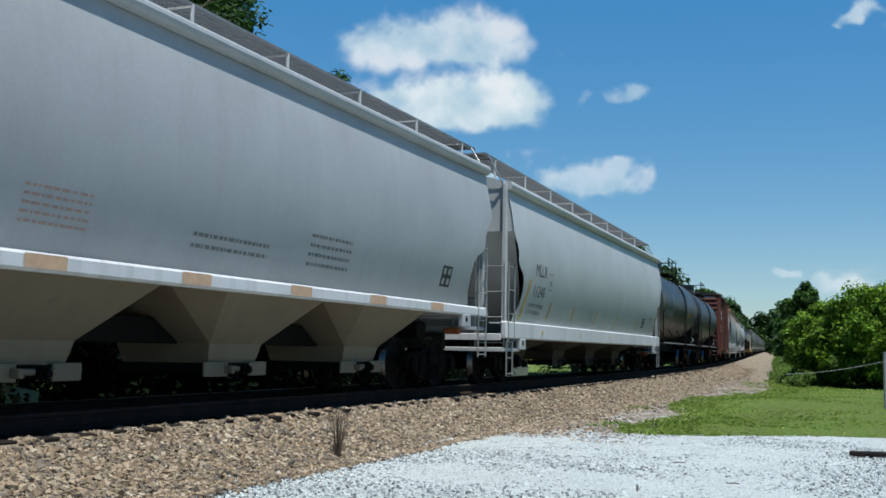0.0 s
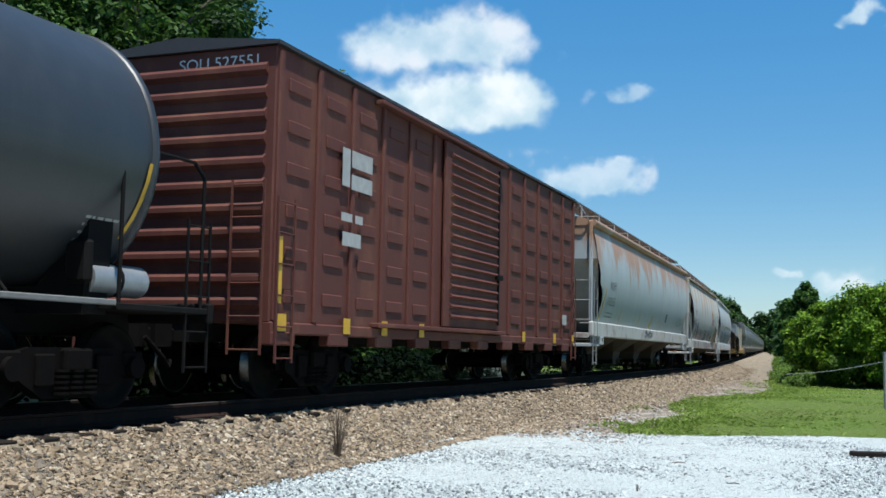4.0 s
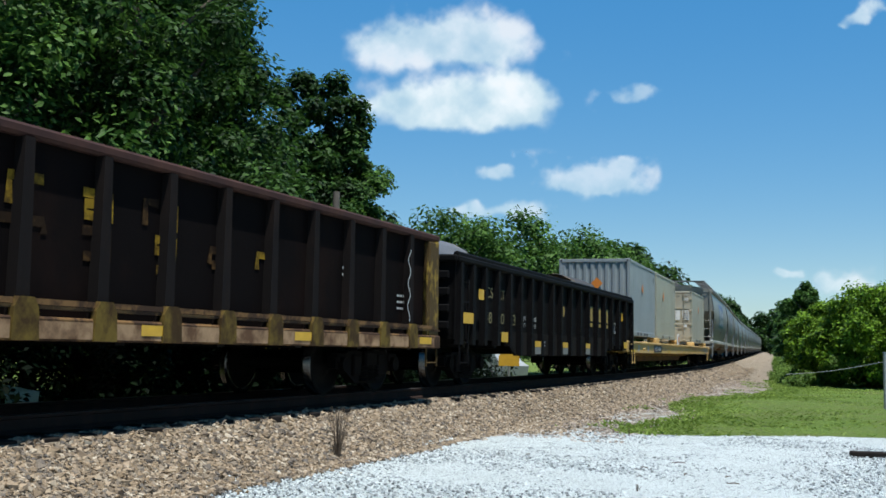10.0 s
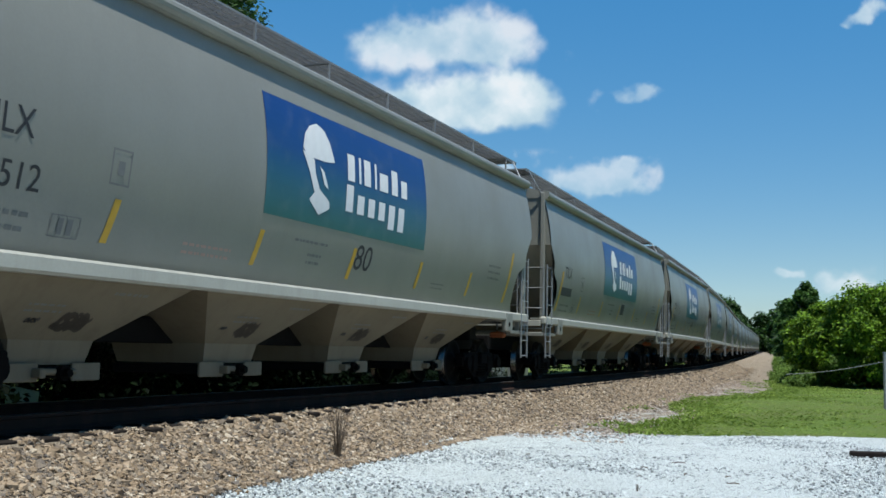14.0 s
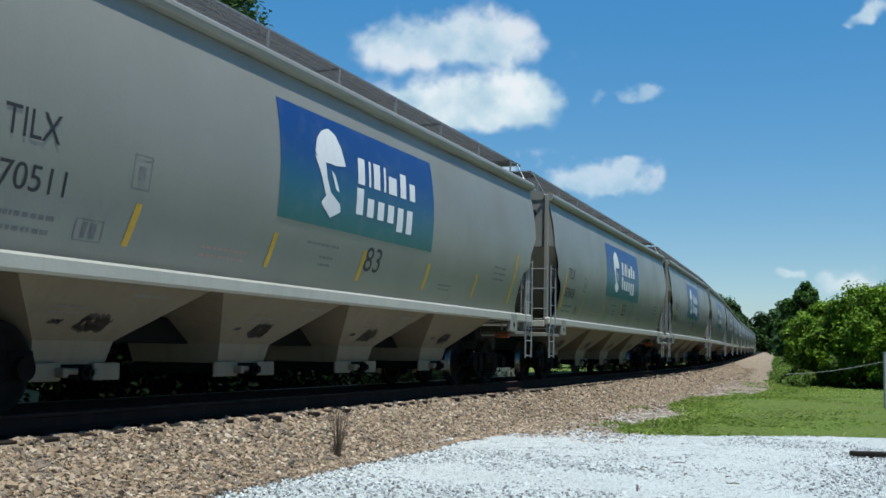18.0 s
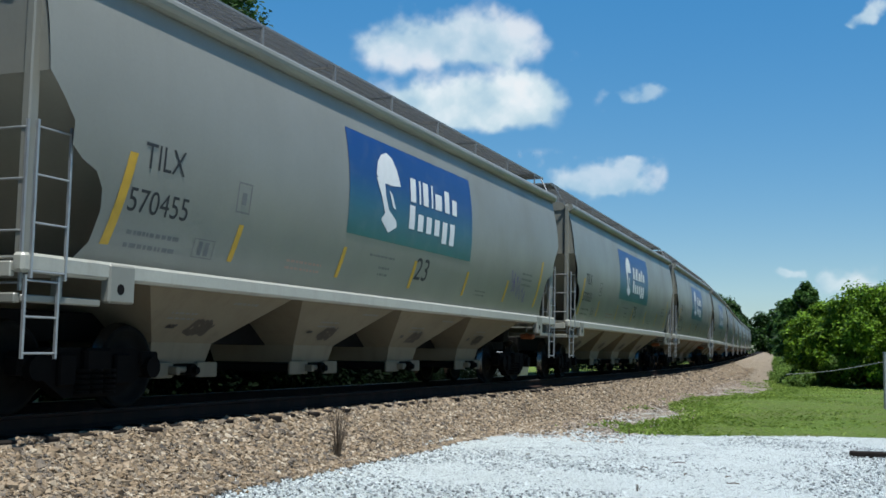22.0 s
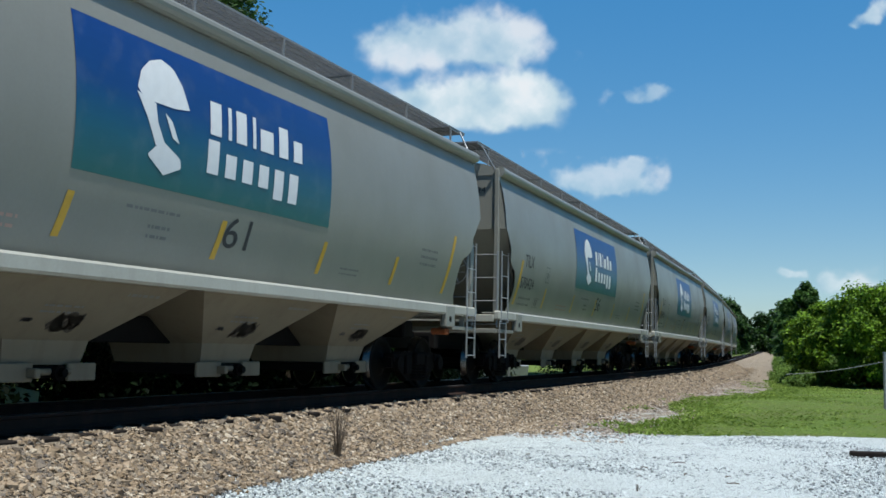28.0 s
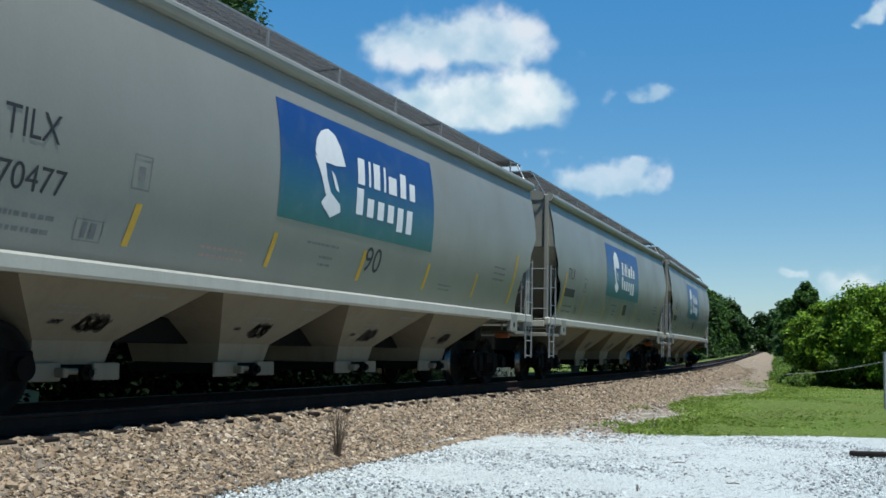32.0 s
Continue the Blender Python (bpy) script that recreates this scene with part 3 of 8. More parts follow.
def grass_edge(s):
    return np.interp(s, [15, 19, 23.3, 25.6, 28, 31, 37, 39.5, 49, 67, 116, 269, 700], [4.7, 4.6, 4.3, 4.8, 4.1, 3.6, 3.7, 5.2, 5.6, 4.6, 5.2, 5.1, 6.0])


def ground_material():
    m, n, l, b = material("ground")
    # stony ballast and cinder
    vo = n.new("ShaderNodeTexVoronoi")
    l.new(coords(n, l, 24.0), vo.inputs["Vector"])
    sep = n.new("ShaderNodeSeparateColor")
    l.new(vo.outputs["Color"], sep.inputs["Color"])
    tan = ramp(n, l, sep.outputs["Red"], [(0.0, (0.04, 0.03, 0.021)), (0.5, (0.18, 0.138, 0.092)), (1.0, (0.36, 0.3, 0.22))])
    tan = mix(n, l, ramp(n, l, noise_tex(n, l, 0.8, 4), [(0.35, (0, 0, 0)), (0.7, (0.4, 0.4, 0.4))]), tan, (0.33, 0.285, 0.225))
    # white gravel
    v2 = n.new("ShaderNodeTexVoronoi")
    l.new(coords(n, l, 27.0), v2.inputs["Vector"])
    s2 = n.new("ShaderNodeSeparateColor")
    l.new(v2.outputs["Color"], s2.inputs["Color"])
    white = ramp(n, l, s2.outputs["Green"], [(0.0, (0.0825, 0.09, 0.09)), (0.14, (0.24, 0.262, 0.262)), (0.3, (0.48, 0.525, 0.51)), (0.6, (0.57, 0.615, 0.596)), (1.0, (0.66, 0.698, 0.679))])
    white = mix(n, l, ramp(n, l, noise_tex(n, l, 0.9, 5), [(0.45, (0, 0, 0)), (0.75, (0.3, 0.3, 0.3))]), white, (0.33, 0.345, 0.33))
    white = mix(n, l, ramp(n, l, noise_tex(n, l, 16.0, 4, 0.7), [(0.34, (0.75, 0.75, 0.75)), (0.44, (0, 0, 0))]), white, (0.15, 0.165, 0.165))
    # grass
    grass = ramp(n, l, noise_tex(n, l, 30.0, 4), [(0.3, (0.055, 0.095, 0.016)), (0.55, (0.12, 0.18, 0.032)), (0.8, (0.19, 0.25, 0.06))])
    grass = mix(n, l, ramp(n, l, noise_tex(n, l, 0.45, 4), [(0.4, (0, 0, 0)), (0.75, (0.7, 0.7, 0.7))]), grass, (0.112, 0.124, 0.0413))
    grass = mix(n, l, ramp(n, l, noise_tex(n, l, 1.7, 5, 0.7), [(0.52, (0, 0, 0)), (0.72, (0.6, 0.6, 0.6))]), grass, (0.128, 0.0975, 0.0525))

    def mask(attr, wobble, scale):
        at = n.new("ShaderNodeAttribute")
        at.attribute_name = attr
        add = n.new("ShaderNodeMath")
        add.operation = "MULTIPLY_ADD"
        l.new(noise_tex(n, l, scale, 5, 0.65), add.inputs[0])
        add.inputs[1].default_value = wobble
        l.new(at.outputs["Fac"], add.inputs[2])
        half = n.new("ShaderNodeMath")
        half.operation = "MULTIPLY"
        l.new(add.outputs["Value"], half.inputs[0])
        half.inputs[1].default_value = 0.5
        return ramp(n, l, half.outputs["Value"], [((0.45 + wobble / 2) / 2, (0, 0, 0)), ((0.55 + wobble / 2) / 2, (1, 1, 1))])

    c = mix(n, l, mask("white", 0.35, 2.2), tan, white)
    c = mix(n, l, mask("grass", 0.95, 1.6), c, grass)
    # track bed coloured near black for the shade beneath the train
    c = mix(n, l, mask("bed_shade", 0.25, 2.0), c, (0.011, 0.009, 0.0075))
    l.new(c, b.inputs["Base Color"])
    b.inputs["Roughness"].default_value = 0.95
    b.inputs["Specular IOR Level"].default_value = 0.15
    bump(n, l, b, vo.outputs["Distance"], 0.7, 0.03)
    return m


def make_ground():
    sa = grid_axis([(-500, -60, 20), (-60, 0, 4), (0, 6, 0.5), (6, 50, 0.25), (50, 120, 1.0), (120, 300, 5), (300, 740, 20)])
    wa = grid_axis([(-600, -100, 50), (-100, -20, 8), (-20, -3, 1.0), (-3, 3, 0.12), (3, 14, 0.25), (14, 40, 2), (40, 600, 40)])
    S, W = np.meshgrid(sa, wa, indexing="ij")
    th = np.interp(S, _S, _T)
    X = np.interp(S, _S, _X) + W * np.cos(th)
    Y = np.interp(S, _S, _Y) + W * np.sin(th)
    near = np.exp(-np.maximum(0, np.abs(W) - 10) / 60)
    Z = np.interp(S, _S, _Z) * near + bank(W) + 0.025 * smooth_noise(X, Y, 3, 1.7) * (np.abs(W) > 1.3) + 0.012 * smooth_noise(X, Y, 5, 0.4) * (np.abs(W) > 1.3)
    # rises gently under the far shrubs on the grassy side
    grass = np.clip((W - grass_edge(S)) / 0.6 * 0.5 + 0.5, 0, 1) * np.clip((Y - lot_edge(X)) / 0.5 * 0.5 + 0.5, 0, 1)
    tongue = np.abs(smooth_noise(X, Y, 21, 1.6)) * 0.75 + 0.35 * smooth_noise(X, Y, 22, 0.5)
    grass = grass * np.clip((W - grass_edge(S)) / 1.8 + 0.62 + tongue, 0.0, 1.0)
    grass = np.maximum(grass, np.clip((-3.6 - W) / 1.0, 0, 1))
    white = np.clip((lot_edge(X) - Y) / 0.5 * 0.5 + 0.5, 0, 1) * np.clip((W - 2.25) / 0.35 * 0.5 + 0.5, 0, 1)
    white = np.maximum(white, 0.47 * np.clip((W - 2.4) / 0.6, 0, 1) * np.clip((75 - S) / 30, 0, 1))
    grass = np.where(W > 40, 1.0, grass)
    # strip between the sleeper ends that takes the painted shade
    bed_shade = np.clip((1.30 - np.abs(W)) / 0.2 + 0.5, 0, 1)
    ns, nw = S.shape
    idx = np.arange(ns * nw).reshape(ns, nw)
    faces = np.stack([idx[:-1, :-1], idx[1:, :-1], idx[1:, 1:], idx[:-1, 1:]], -1).reshape(-1, 4)[:, ::-1]
    me = fast_mesh("ground", np.stack([X, Y, Z], -1), faces, ground_material(), True)
    for nm, val in (("white", white), ("grass", grass), ("bed_shade", bed_shade)):
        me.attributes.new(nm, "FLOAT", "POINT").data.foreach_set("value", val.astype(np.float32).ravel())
    tagged(new("ground", me), "white gravel lot, tan ballast bank and mown grass", "ground", kind="structure")


def ground_z(s, w):
    return np.interp(s, _S, _Z) * np.exp(-np.maximum(0, np.abs(w) - 10) / 60) + bank(w)


def world_of(s, w):
    th = np.interp(s, _S, _T)
    return np.interp(s, _S, _X) + w * np.cos(th), np.interp(s, _S, _Y) + w * np.sin(th)


def track_of(x, y):
    """s and w of a place in the world."""
    i = int(np.argmin((_X - x) ** 2 + (_Y - y) ** 2))
    return _S[i], (x - _X[i]) * math.cos(_T[i]) + (y - _Y[i]) * math.sin(_T[i])


def place(az, dist):
    """A spot on the ground seen from the eye in that compass direction (degrees right of +y)."""
    x, y = dist * math.sin(radians(az)), dist * math.cos(radians(az))
    s, w = track_of(x, y)
    return x, y, float(ground_z(s, w)) - 0.03


def scatter_stones(name, label, s, w, size, mat, lift=0.0, flat=0.75, rng=None):
    k = len(s)
    x, y = world_of(s, w)
    z = ground_z(s, w) + lift
    octa = np.array([[1, 0, 0], [-1, 0, 0], [0, 1, 0], [0, -1, 0], [0, 0, 1], [0, 0, -1]], float)
    tri = np.array([[0, 2, 4], [2, 1, 4], [1, 3, 4], [3, 0, 4], [2, 0, 5], [1, 2, 5], [3, 1, 5], [0, 3, 5]])
    p = octa[None] * (1 + rng.uniform(-0.3, 0.35, (k, 6, 1)))
    p = p + rng.uniform(-0.22, 0.22, (k, 6, 3))
    q = rng.normal(size=(k, 4))
    q /= np.linalg.norm(q, axis=1, keepdims=True)
    a, b, c, d = q.T
    R = np.stack([np.stack([1 - 2 * (c * c + d * d), 2 * (b * c - a * d), 2 * (b * d + a * c)], -1), np.stack([2 * (b * c + a * d), 1 - 2 * (b * b + d * d), 2 * (c * d - a * b)], -1), np.stack([2 * (b * d - a * c), 2 * (c * d + a * b), 1 - 2 * (b * b + c * c)], -1)], 1)
    p = np.einsum("kij,knj->kni", R, p) * size[:, None, None]
    p[:, :, 2] *= flat
    p += np.stack([x, y, z + size * 0.25], -1)[:, None, :]
    f = (tri[None] + 6 * np.arange(k)[:, None, None]).reshape(-1, 3)
    return tagged(new(name, fast_mesh(name, p, f, mat)), label, "gravel", kind="stuff")


def make_stones():
    rng = np.random.default_rng(4)
    s = np.concatenate([rng.uniform(4, 20, 46000), rng.uniform(20, 45, 26000), rng.uniform(45, 110, 12000)])
    w = rng.uniform(1.0, 2.5, len(s)) + np.where(s > 18, rng.exponential(0.25, len(s)), rng.exponential(0.05, len(s)))
    keep = (w > 1.3) | (np.abs((s - 3.0 + 0.25) % 0.5 - 0.25) > 0.13) & (w > 1.16) | (w > 1.38)
    keep &= (w > 1.42 - 0.16 * smooth_noise(s, w * 0, 31, 0.6)) | (np.abs((s - 3.0 + 0.25) % 0.5 - 0.25) > 0.12)
    s, w = s[keep], w[keep]
    size = rng.uniform(0.014, 0.042, len(s)) * np.where(s > 45, 1.6, 1.0) * np.where(rng.random(len(s)) < 0.06, 1.5, 1.0)
    scatter_stones("ballast_stones", "tan and brown crushed ballast stones on the track bank", s, w, size, BALLAST_STONE, 0.005, rng=rng)
    s = np.concatenate([rng.uniform(5, 22, 34000)])
    w = 2.2 + 7.5 * rng.random(len(s)) ** 1.2
    x, y = world_of(s, w)
    ok = y < lot_edge(x) + rng.normal(0, 0.15, len(s))
    s, w = s[ok], w[ok]
    g = rng.uniform(19, 64, 20000)
    gw = grass_edge(g) + rng.exponential(2.4, len(g)) - 0.35
    far = rng.uniform(19, 60, 9000)
    fw = grass_edge(far) - 0.2 - rng.random(9000) ** 1.5 * 1.5
    lump = smooth_noise(far, fw, 51, 0.9) + 0.5 * smooth_noise(far, fw, 52, 0.3)
    ok = (lump > 0.42) & (fw > 2.6)
    g, gw = np.concatenate([g, far[ok]]), np.concatenate([gw, fw[ok]])
    gx, gy = world_of(g, gw)
    ok = (gy > lot_edge(gx) + rng.normal(0.1, 0.25, len(g))) & (gw < 14)
    g, gw, gx, gy = g[ok], gw[ok], gx[ok], gy[ok]
    k = len(g)
    hgt = rng.uniform(0.015, 0.045, k) * np.where(gw < grass_edge(g) + 0.8, 1.8, 1.0)
    a = rng.uniform(0, 2 * np.pi, k)
    gz = ground_z(g, gw) - 0.01
    dx, dy = np.cos(a) * 0.035, np.sin(a) * 0.035
    lx, ly = rng.normal(0, 0.09, k), rng.normal(0, 0.09, k)
    v = np.stack([np.stack([gx - dx, gy - dy, gz], -1), np.stack([gx + dx, gy + dy, gz], -1), np.stack([gx + lx + dx * 0.4, gy + ly + dy * 0.4, gz + hgt], -1), np.stack([gx + lx - dx * 0.4, gy + ly - dy * 0.4, gz + hgt * 0.9], -1)], 1)
    tagged(new("grass_tufts", fast_mesh("grass_tufts", v, np.arange(4 * k).reshape(k, 4), LEAF_LAWN)), "short mown grass blades beside the gravel", "grass", kind="stuff")
    q = rng.uniform(17, 60, 9000)
    qw = 2.3 + rng.random(len(q)) ** 1.3 * 2.6
    keep = qw < grass_edge(q) - 0.05 + rng.normal(0, 0.2, len(q))
    q, qw = q[keep], qw[keep]
    scatter_stones("loose_stones", "pale loose stones along the foot of the ballast bank", q, qw, rng.uniform(0.012, 0.04, len(q)), PALE_TAN, 0.0, rng=rng)
    scatter_stones("gravel_chips", "pale limestone chips spread over the lot", s, w, rng.uniform(0.008, 0.024, len(s)), PALE_STONE, 0.0, rng=rng)


# ---------------------------------------------------------------- the track


def make_track():
    track = tagged(new("railway_track"), "standard gauge track of rusty rails on timber sleepers", "railway track", kind="structure")
    prof = [(-0.07, -0.18), (0.07, -0.18), (0.07, -0.165), (0.012, -0.14), (0.012, -0.045), (0.036, -0.035)]
    prof = prof + [(0.036, -0.004), (0.026, 0.0), (-0.026, 0.0), (-0.036, -0.004), (-0.036, -0.035), (-0.012, -0.045), (-0.012, -0.14), (-0.07, -0.165)]
    steps = list(np.arange(-80, 20, 4)) + list(np.arange(20, 200, 2)) + list(np.arange(200, 720, 8))
    for sgn in (-1, 1):
        b, head = Build(), Build()
        rings = [[tuple(rail_point(s, sgn * 0.755 + w, z)) for w, z in prof] for s in steps]
        n = len(prof)
        b.add([p for r in rings for p in r], [(k * n + i, k * n + (i + 1) % n, (k + 1) * n + (i + 1) % n, (k + 1) * n + i) for k in range(len(steps) - 1) for i in range(n) if i not in (6, 7, 8)])
        head.add([p for r in rings for p in r], [(k * n + i, k * n + (i + 1) % n, (k + 1) * n + (i + 1) % n, (k + 1) * n + i) for k in range(len(steps) - 1) for i in (6, 7, 8)])
        rail = part("rail", b, RAIL_STEEL, track)
        part("rail_head", head, RAIL_HEAD, rail)
    rnd = random.Random(5)
    meshes = []
    for k in range(4):
        b = Build()
        b.box(-1.33 - 0.03 * k, 1.33 + 0.03 * k, -0.115, 0.115, -0.36, -0.175, 0.012)
        meshes.append(b.mesh("sleeper", TIMBER))
    far = Build()
    s = 3.0
    while s < 300:
        p = rail_point(s, rnd.uniform(-0.03, 0.03))
        th = float(np.interp(s, _S, _T)) + rnd.uniform(-0.015, 0.015)
        if s < 110:
            again("sleeper", rnd.choice(meshes), track, Matrix.Translation(p) @ Matrix.Rotation(th, 4, "Z"))
        else:
            c, q = math.cos(th), math.sin(th)
            box = Build().box(-1.3, 1.3, -0.115, 0.115, -0.36, -0.185)
            far.add([(p.x + x * c - y * q, p.y + x * q + y * c, p.z + z) for x, y, z in box.v], box.f)
        s += 0.5
    part("far_sleepers", far, TIMBER, track)["kind"] = "stuff"


# ---------------------------------------------------------------- trees


def leaf_cloud(rng, centres, radii, per, size, squash=0.8):
    """Leaves in clumps: four-cornered blades with random tilt."""
    k = len(centres)
    n = k * per
    d = rng.normal(size=(n, 3))
    d /= np.linalg.norm(d, axis=1, keepdims=True)
    r = rng.random(n) ** 0.45
    c = np.repeat(centres, per, 0)
    p = c + d * (r * np.repeat(radii, per))[:, None] * np.array([1, 1, squash])
    up = d * 0.6 + np.array([0, 0, 0.7]) + rng.normal(0, 0.4, (n, 3))
    up /= np.linalg.norm(up, axis=1, keepdims=True)
    a = np.cross(up, rng.normal(size=(n, 3)))
    a /= np.linalg.norm(a, axis=1, keepdims=True)
    b = np.cross(up, a)
    sz = size * rng.uniform(0.6, 1.4, n)[:, None]
    droop = np.array([0, 0, -0.25]) * sz
    v = np.stack([p - a * sz * 0.9, p + b * sz * 0.5, p + a * sz * 0.9 + droop, p - b * sz * 0.5], 1)
    return v.reshape(-1, 3), np.arange(n * 4).reshape(n, 4)


def tree(label, x, y, z, height, width, mat, seed, clumps=70, per=130, leaf=0.2, low=0.25, name="tree", category="tree", trunk=True, clump=1.0):
    rng = np.random.default_rng(seed)
    root = tagged(new(name), label, category)
    root.matrix_basis = pose(x, y, z)
    if trunk:
        b = Build()
        lean = rng.normal(0, 0.03, 2) * height
        pts = [(0, 0, -0.2), (lean[0] * 0.3, lean[1] * 0.3, height * 0.3), (lean[0], lean[1], height * 0.75)]
        rad = [0.026 * height, 0.019 * height, 0.007 * height]
        for i in range(2):
            b.cyl(pts[i], pts[i + 1], rad[i], 9, rad[i + 1])
        for i in range(9):
            t = rng.uniform(0.25, 0.7)
            a = rng.uniform(0, 2 * math.pi)
            base = Vector((lean[0] * t, lean[1] * t, height * t))
            tip = base + Vector((math.cos(a) * width * 0.27, math.sin(a) * width * 0.27, height * rng.uniform(0.08, 0.25)))
            b.cyl(base, tip, 0.009 * height, 6, 0.003 * height)
        part("trunk", b, BARK, root)
    else:
        for i in range(5):
            a = rng.uniform(0, 2 * math.pi)
            b = Build().cyl((0.2 * math.cos(a), 0.2 * math.sin(a), -0.1), (width * 0.25 * math.cos(a), width * 0.25 * math.sin(a), height * 0.6), 0.06, 7, 0.02)
            part("stem", b, BARK, root)
    d = rng.normal(size=(clumps, 3))
    d /= np.linalg.norm(d, axis=1, keepdims=True)
    r = rng.random(clumps) ** 0.35
    h0 = low * height
    mid, hz = (h0 + height) / 2, (height - h0) / 2
    wob = 1 + 0.22 * np.sin(3 * np.arctan2(d[:, 1], d[:, 0]) + seed) + rng.uniform(-0.15, 0.15, clumps)
    cen = d * r[:, None] * np.stack([width / 2 * wob, width / 2 * wob, np.full(clumps, hz)], -1)
    cen[:, 2] += mid
    shrink = 1 - (0.35 if trunk else 0.12) * np.clip((cen[:, 2] - mid) / hz, -0.6, 1)
    cen[:, :2] *= shrink[:, None]
    rad = rng.uniform(0.09, 0.17, clumps) * width * clump
    v, f = leaf_cloud(rng, cen, rad, per, leaf)
    part("crown", fast_mesh("crown", v, f, mat), None, root)
    return root


def make_trees():
    near = "tall broadleaf tree with dense dark green foliage beside the track"
    for i, (az, d, h, w, mat, cl, per, lf) in enumerate([
            (-46, 31, 16, 11, LEAF_DEEP, 110, 400, 0.105), (-40, 34, 17, 10, LEAF_DEEP, 110, 400, 0.105), (-36.9, 31, 14.6, 6.3, LEAF_DEEP, 100, 420, 0.1), (-47, 23.5, 13, 8, LEAF_MID, 80, 380, 0.095), (-40.2, 25, 13, 7, LEAF_DEEP, 80, 380, 0.095),
            (-43.6, 27, 9, 7, LEAF_MID, 80, 320, 0.1), (-52, 30, 15, 11, LEAF_DEEP, 80, 150, 0.2), (-37, 44, 15, 10, LEAF_DEEP, 80, 260, 0.15),
            (-31.0, 38, 11.4, 4.4, LEAF_DEEP, 80, 330, 0.11), (-28.8, 38, 11.3, 4.4, LEAF_DEEP, 80, 330, 0.11), (-28.4, 41, 10.6, 3.2, LEAF_DEEP, 45, 260, 0.11), (-27.8, 37, 8.4, 4.6, LEAF_MID, 70, 320, 0.1)]):
        x, y, z = place(az, d)
        tree(near, x, y, z, h, w, mat, 20 + i, cl, per, lf, 0.12)
    far = "broadleaf tree in full leaf behind the railway line"
    for i, (az, d, h, w, mat) in enumerate([(-22.4, 62, 10.1, 8.6, LEAF_MID), (-18.8, 70, 10.3, 10, LEAF_MID), (-15.8, 78, 10.6, 10, LEAF_MID), (-12.7, 88, 10.0, 9, LEAF_DEEP), (-14.2, 84, 10.2, 9, LEAF_MID),
                                             (-25.5, 58, 7.5, 7, LEAF_MID)]):
        x, y, z = place(az, d)
        tree(far, x, y, z, h, w, mat, 60 + i, 90, 170, 0.0022 * d + 0.02, 0.08)
    for i, (s, off, h, w, mat) in enumerate([(105, -12, 7.6, 8, LEAF_MID), (125, -12, 8.8, 8, LEAF_DEEP), (150, -11.5, 10.2, 10, LEAF_MID), (185, -11, 12.2, 11, LEAF_DEEP), (225, -11, 14.4, 12, LEAF_DEEP), (270, -11.5, 16.5, 14, LEAF_MID), (330, -12, 18.5, 15, LEAF_DEEP), (400, -12.5, 20, 16, LEAF_DEEP), (470, -13, 21, 17, LEAF_DEEP)]):
        x, y = (float(q) for q in world_of(s, off))
        tree(far, x, y, float(ground_z(s, off)), h, w, mat, 170 + i, 130, 230, 0.0018 * s + 0.02, 0.04)
    for i, (az, d, h, w) in enumerate([(-4.2, 112, 8.8, 4.6), (-4.8, 122, 7.8, 3.6), (-2.6, 90, 5.6, 6), (0.5, 85, 5.4, 7)]):
        x, y, z = place(az, d)
        tree("broadleaf tree rising behind the roadside shrub", x, y, z, h, w, LEAF_MID, 80 + i, 80, 170, 0.2, 0.1)
    shrub = "large rounded roadside shrub with bright green leaves"
    for i, (az, d, h, w, cl) in enumerate([(-0.7, 56, 5.0, 6.8, 190), (2.6, 57, 4.9, 6.5, 130), (-3.2, 60, 4.3, 4.6, 130), (-3.6, 76, 4.4, 3.4, 90), (-3.9, 98, 4.6, 3.6, 80)]):
        x, y, z = place(az, d)
        tree(shrub, x, y, z, h, w, LEAF_BUSH if i < 3 else LEAF_MID, 100 + i, cl * 3, 130, 0.1, 0.0, "shrub", "shrub", False, 0.55)


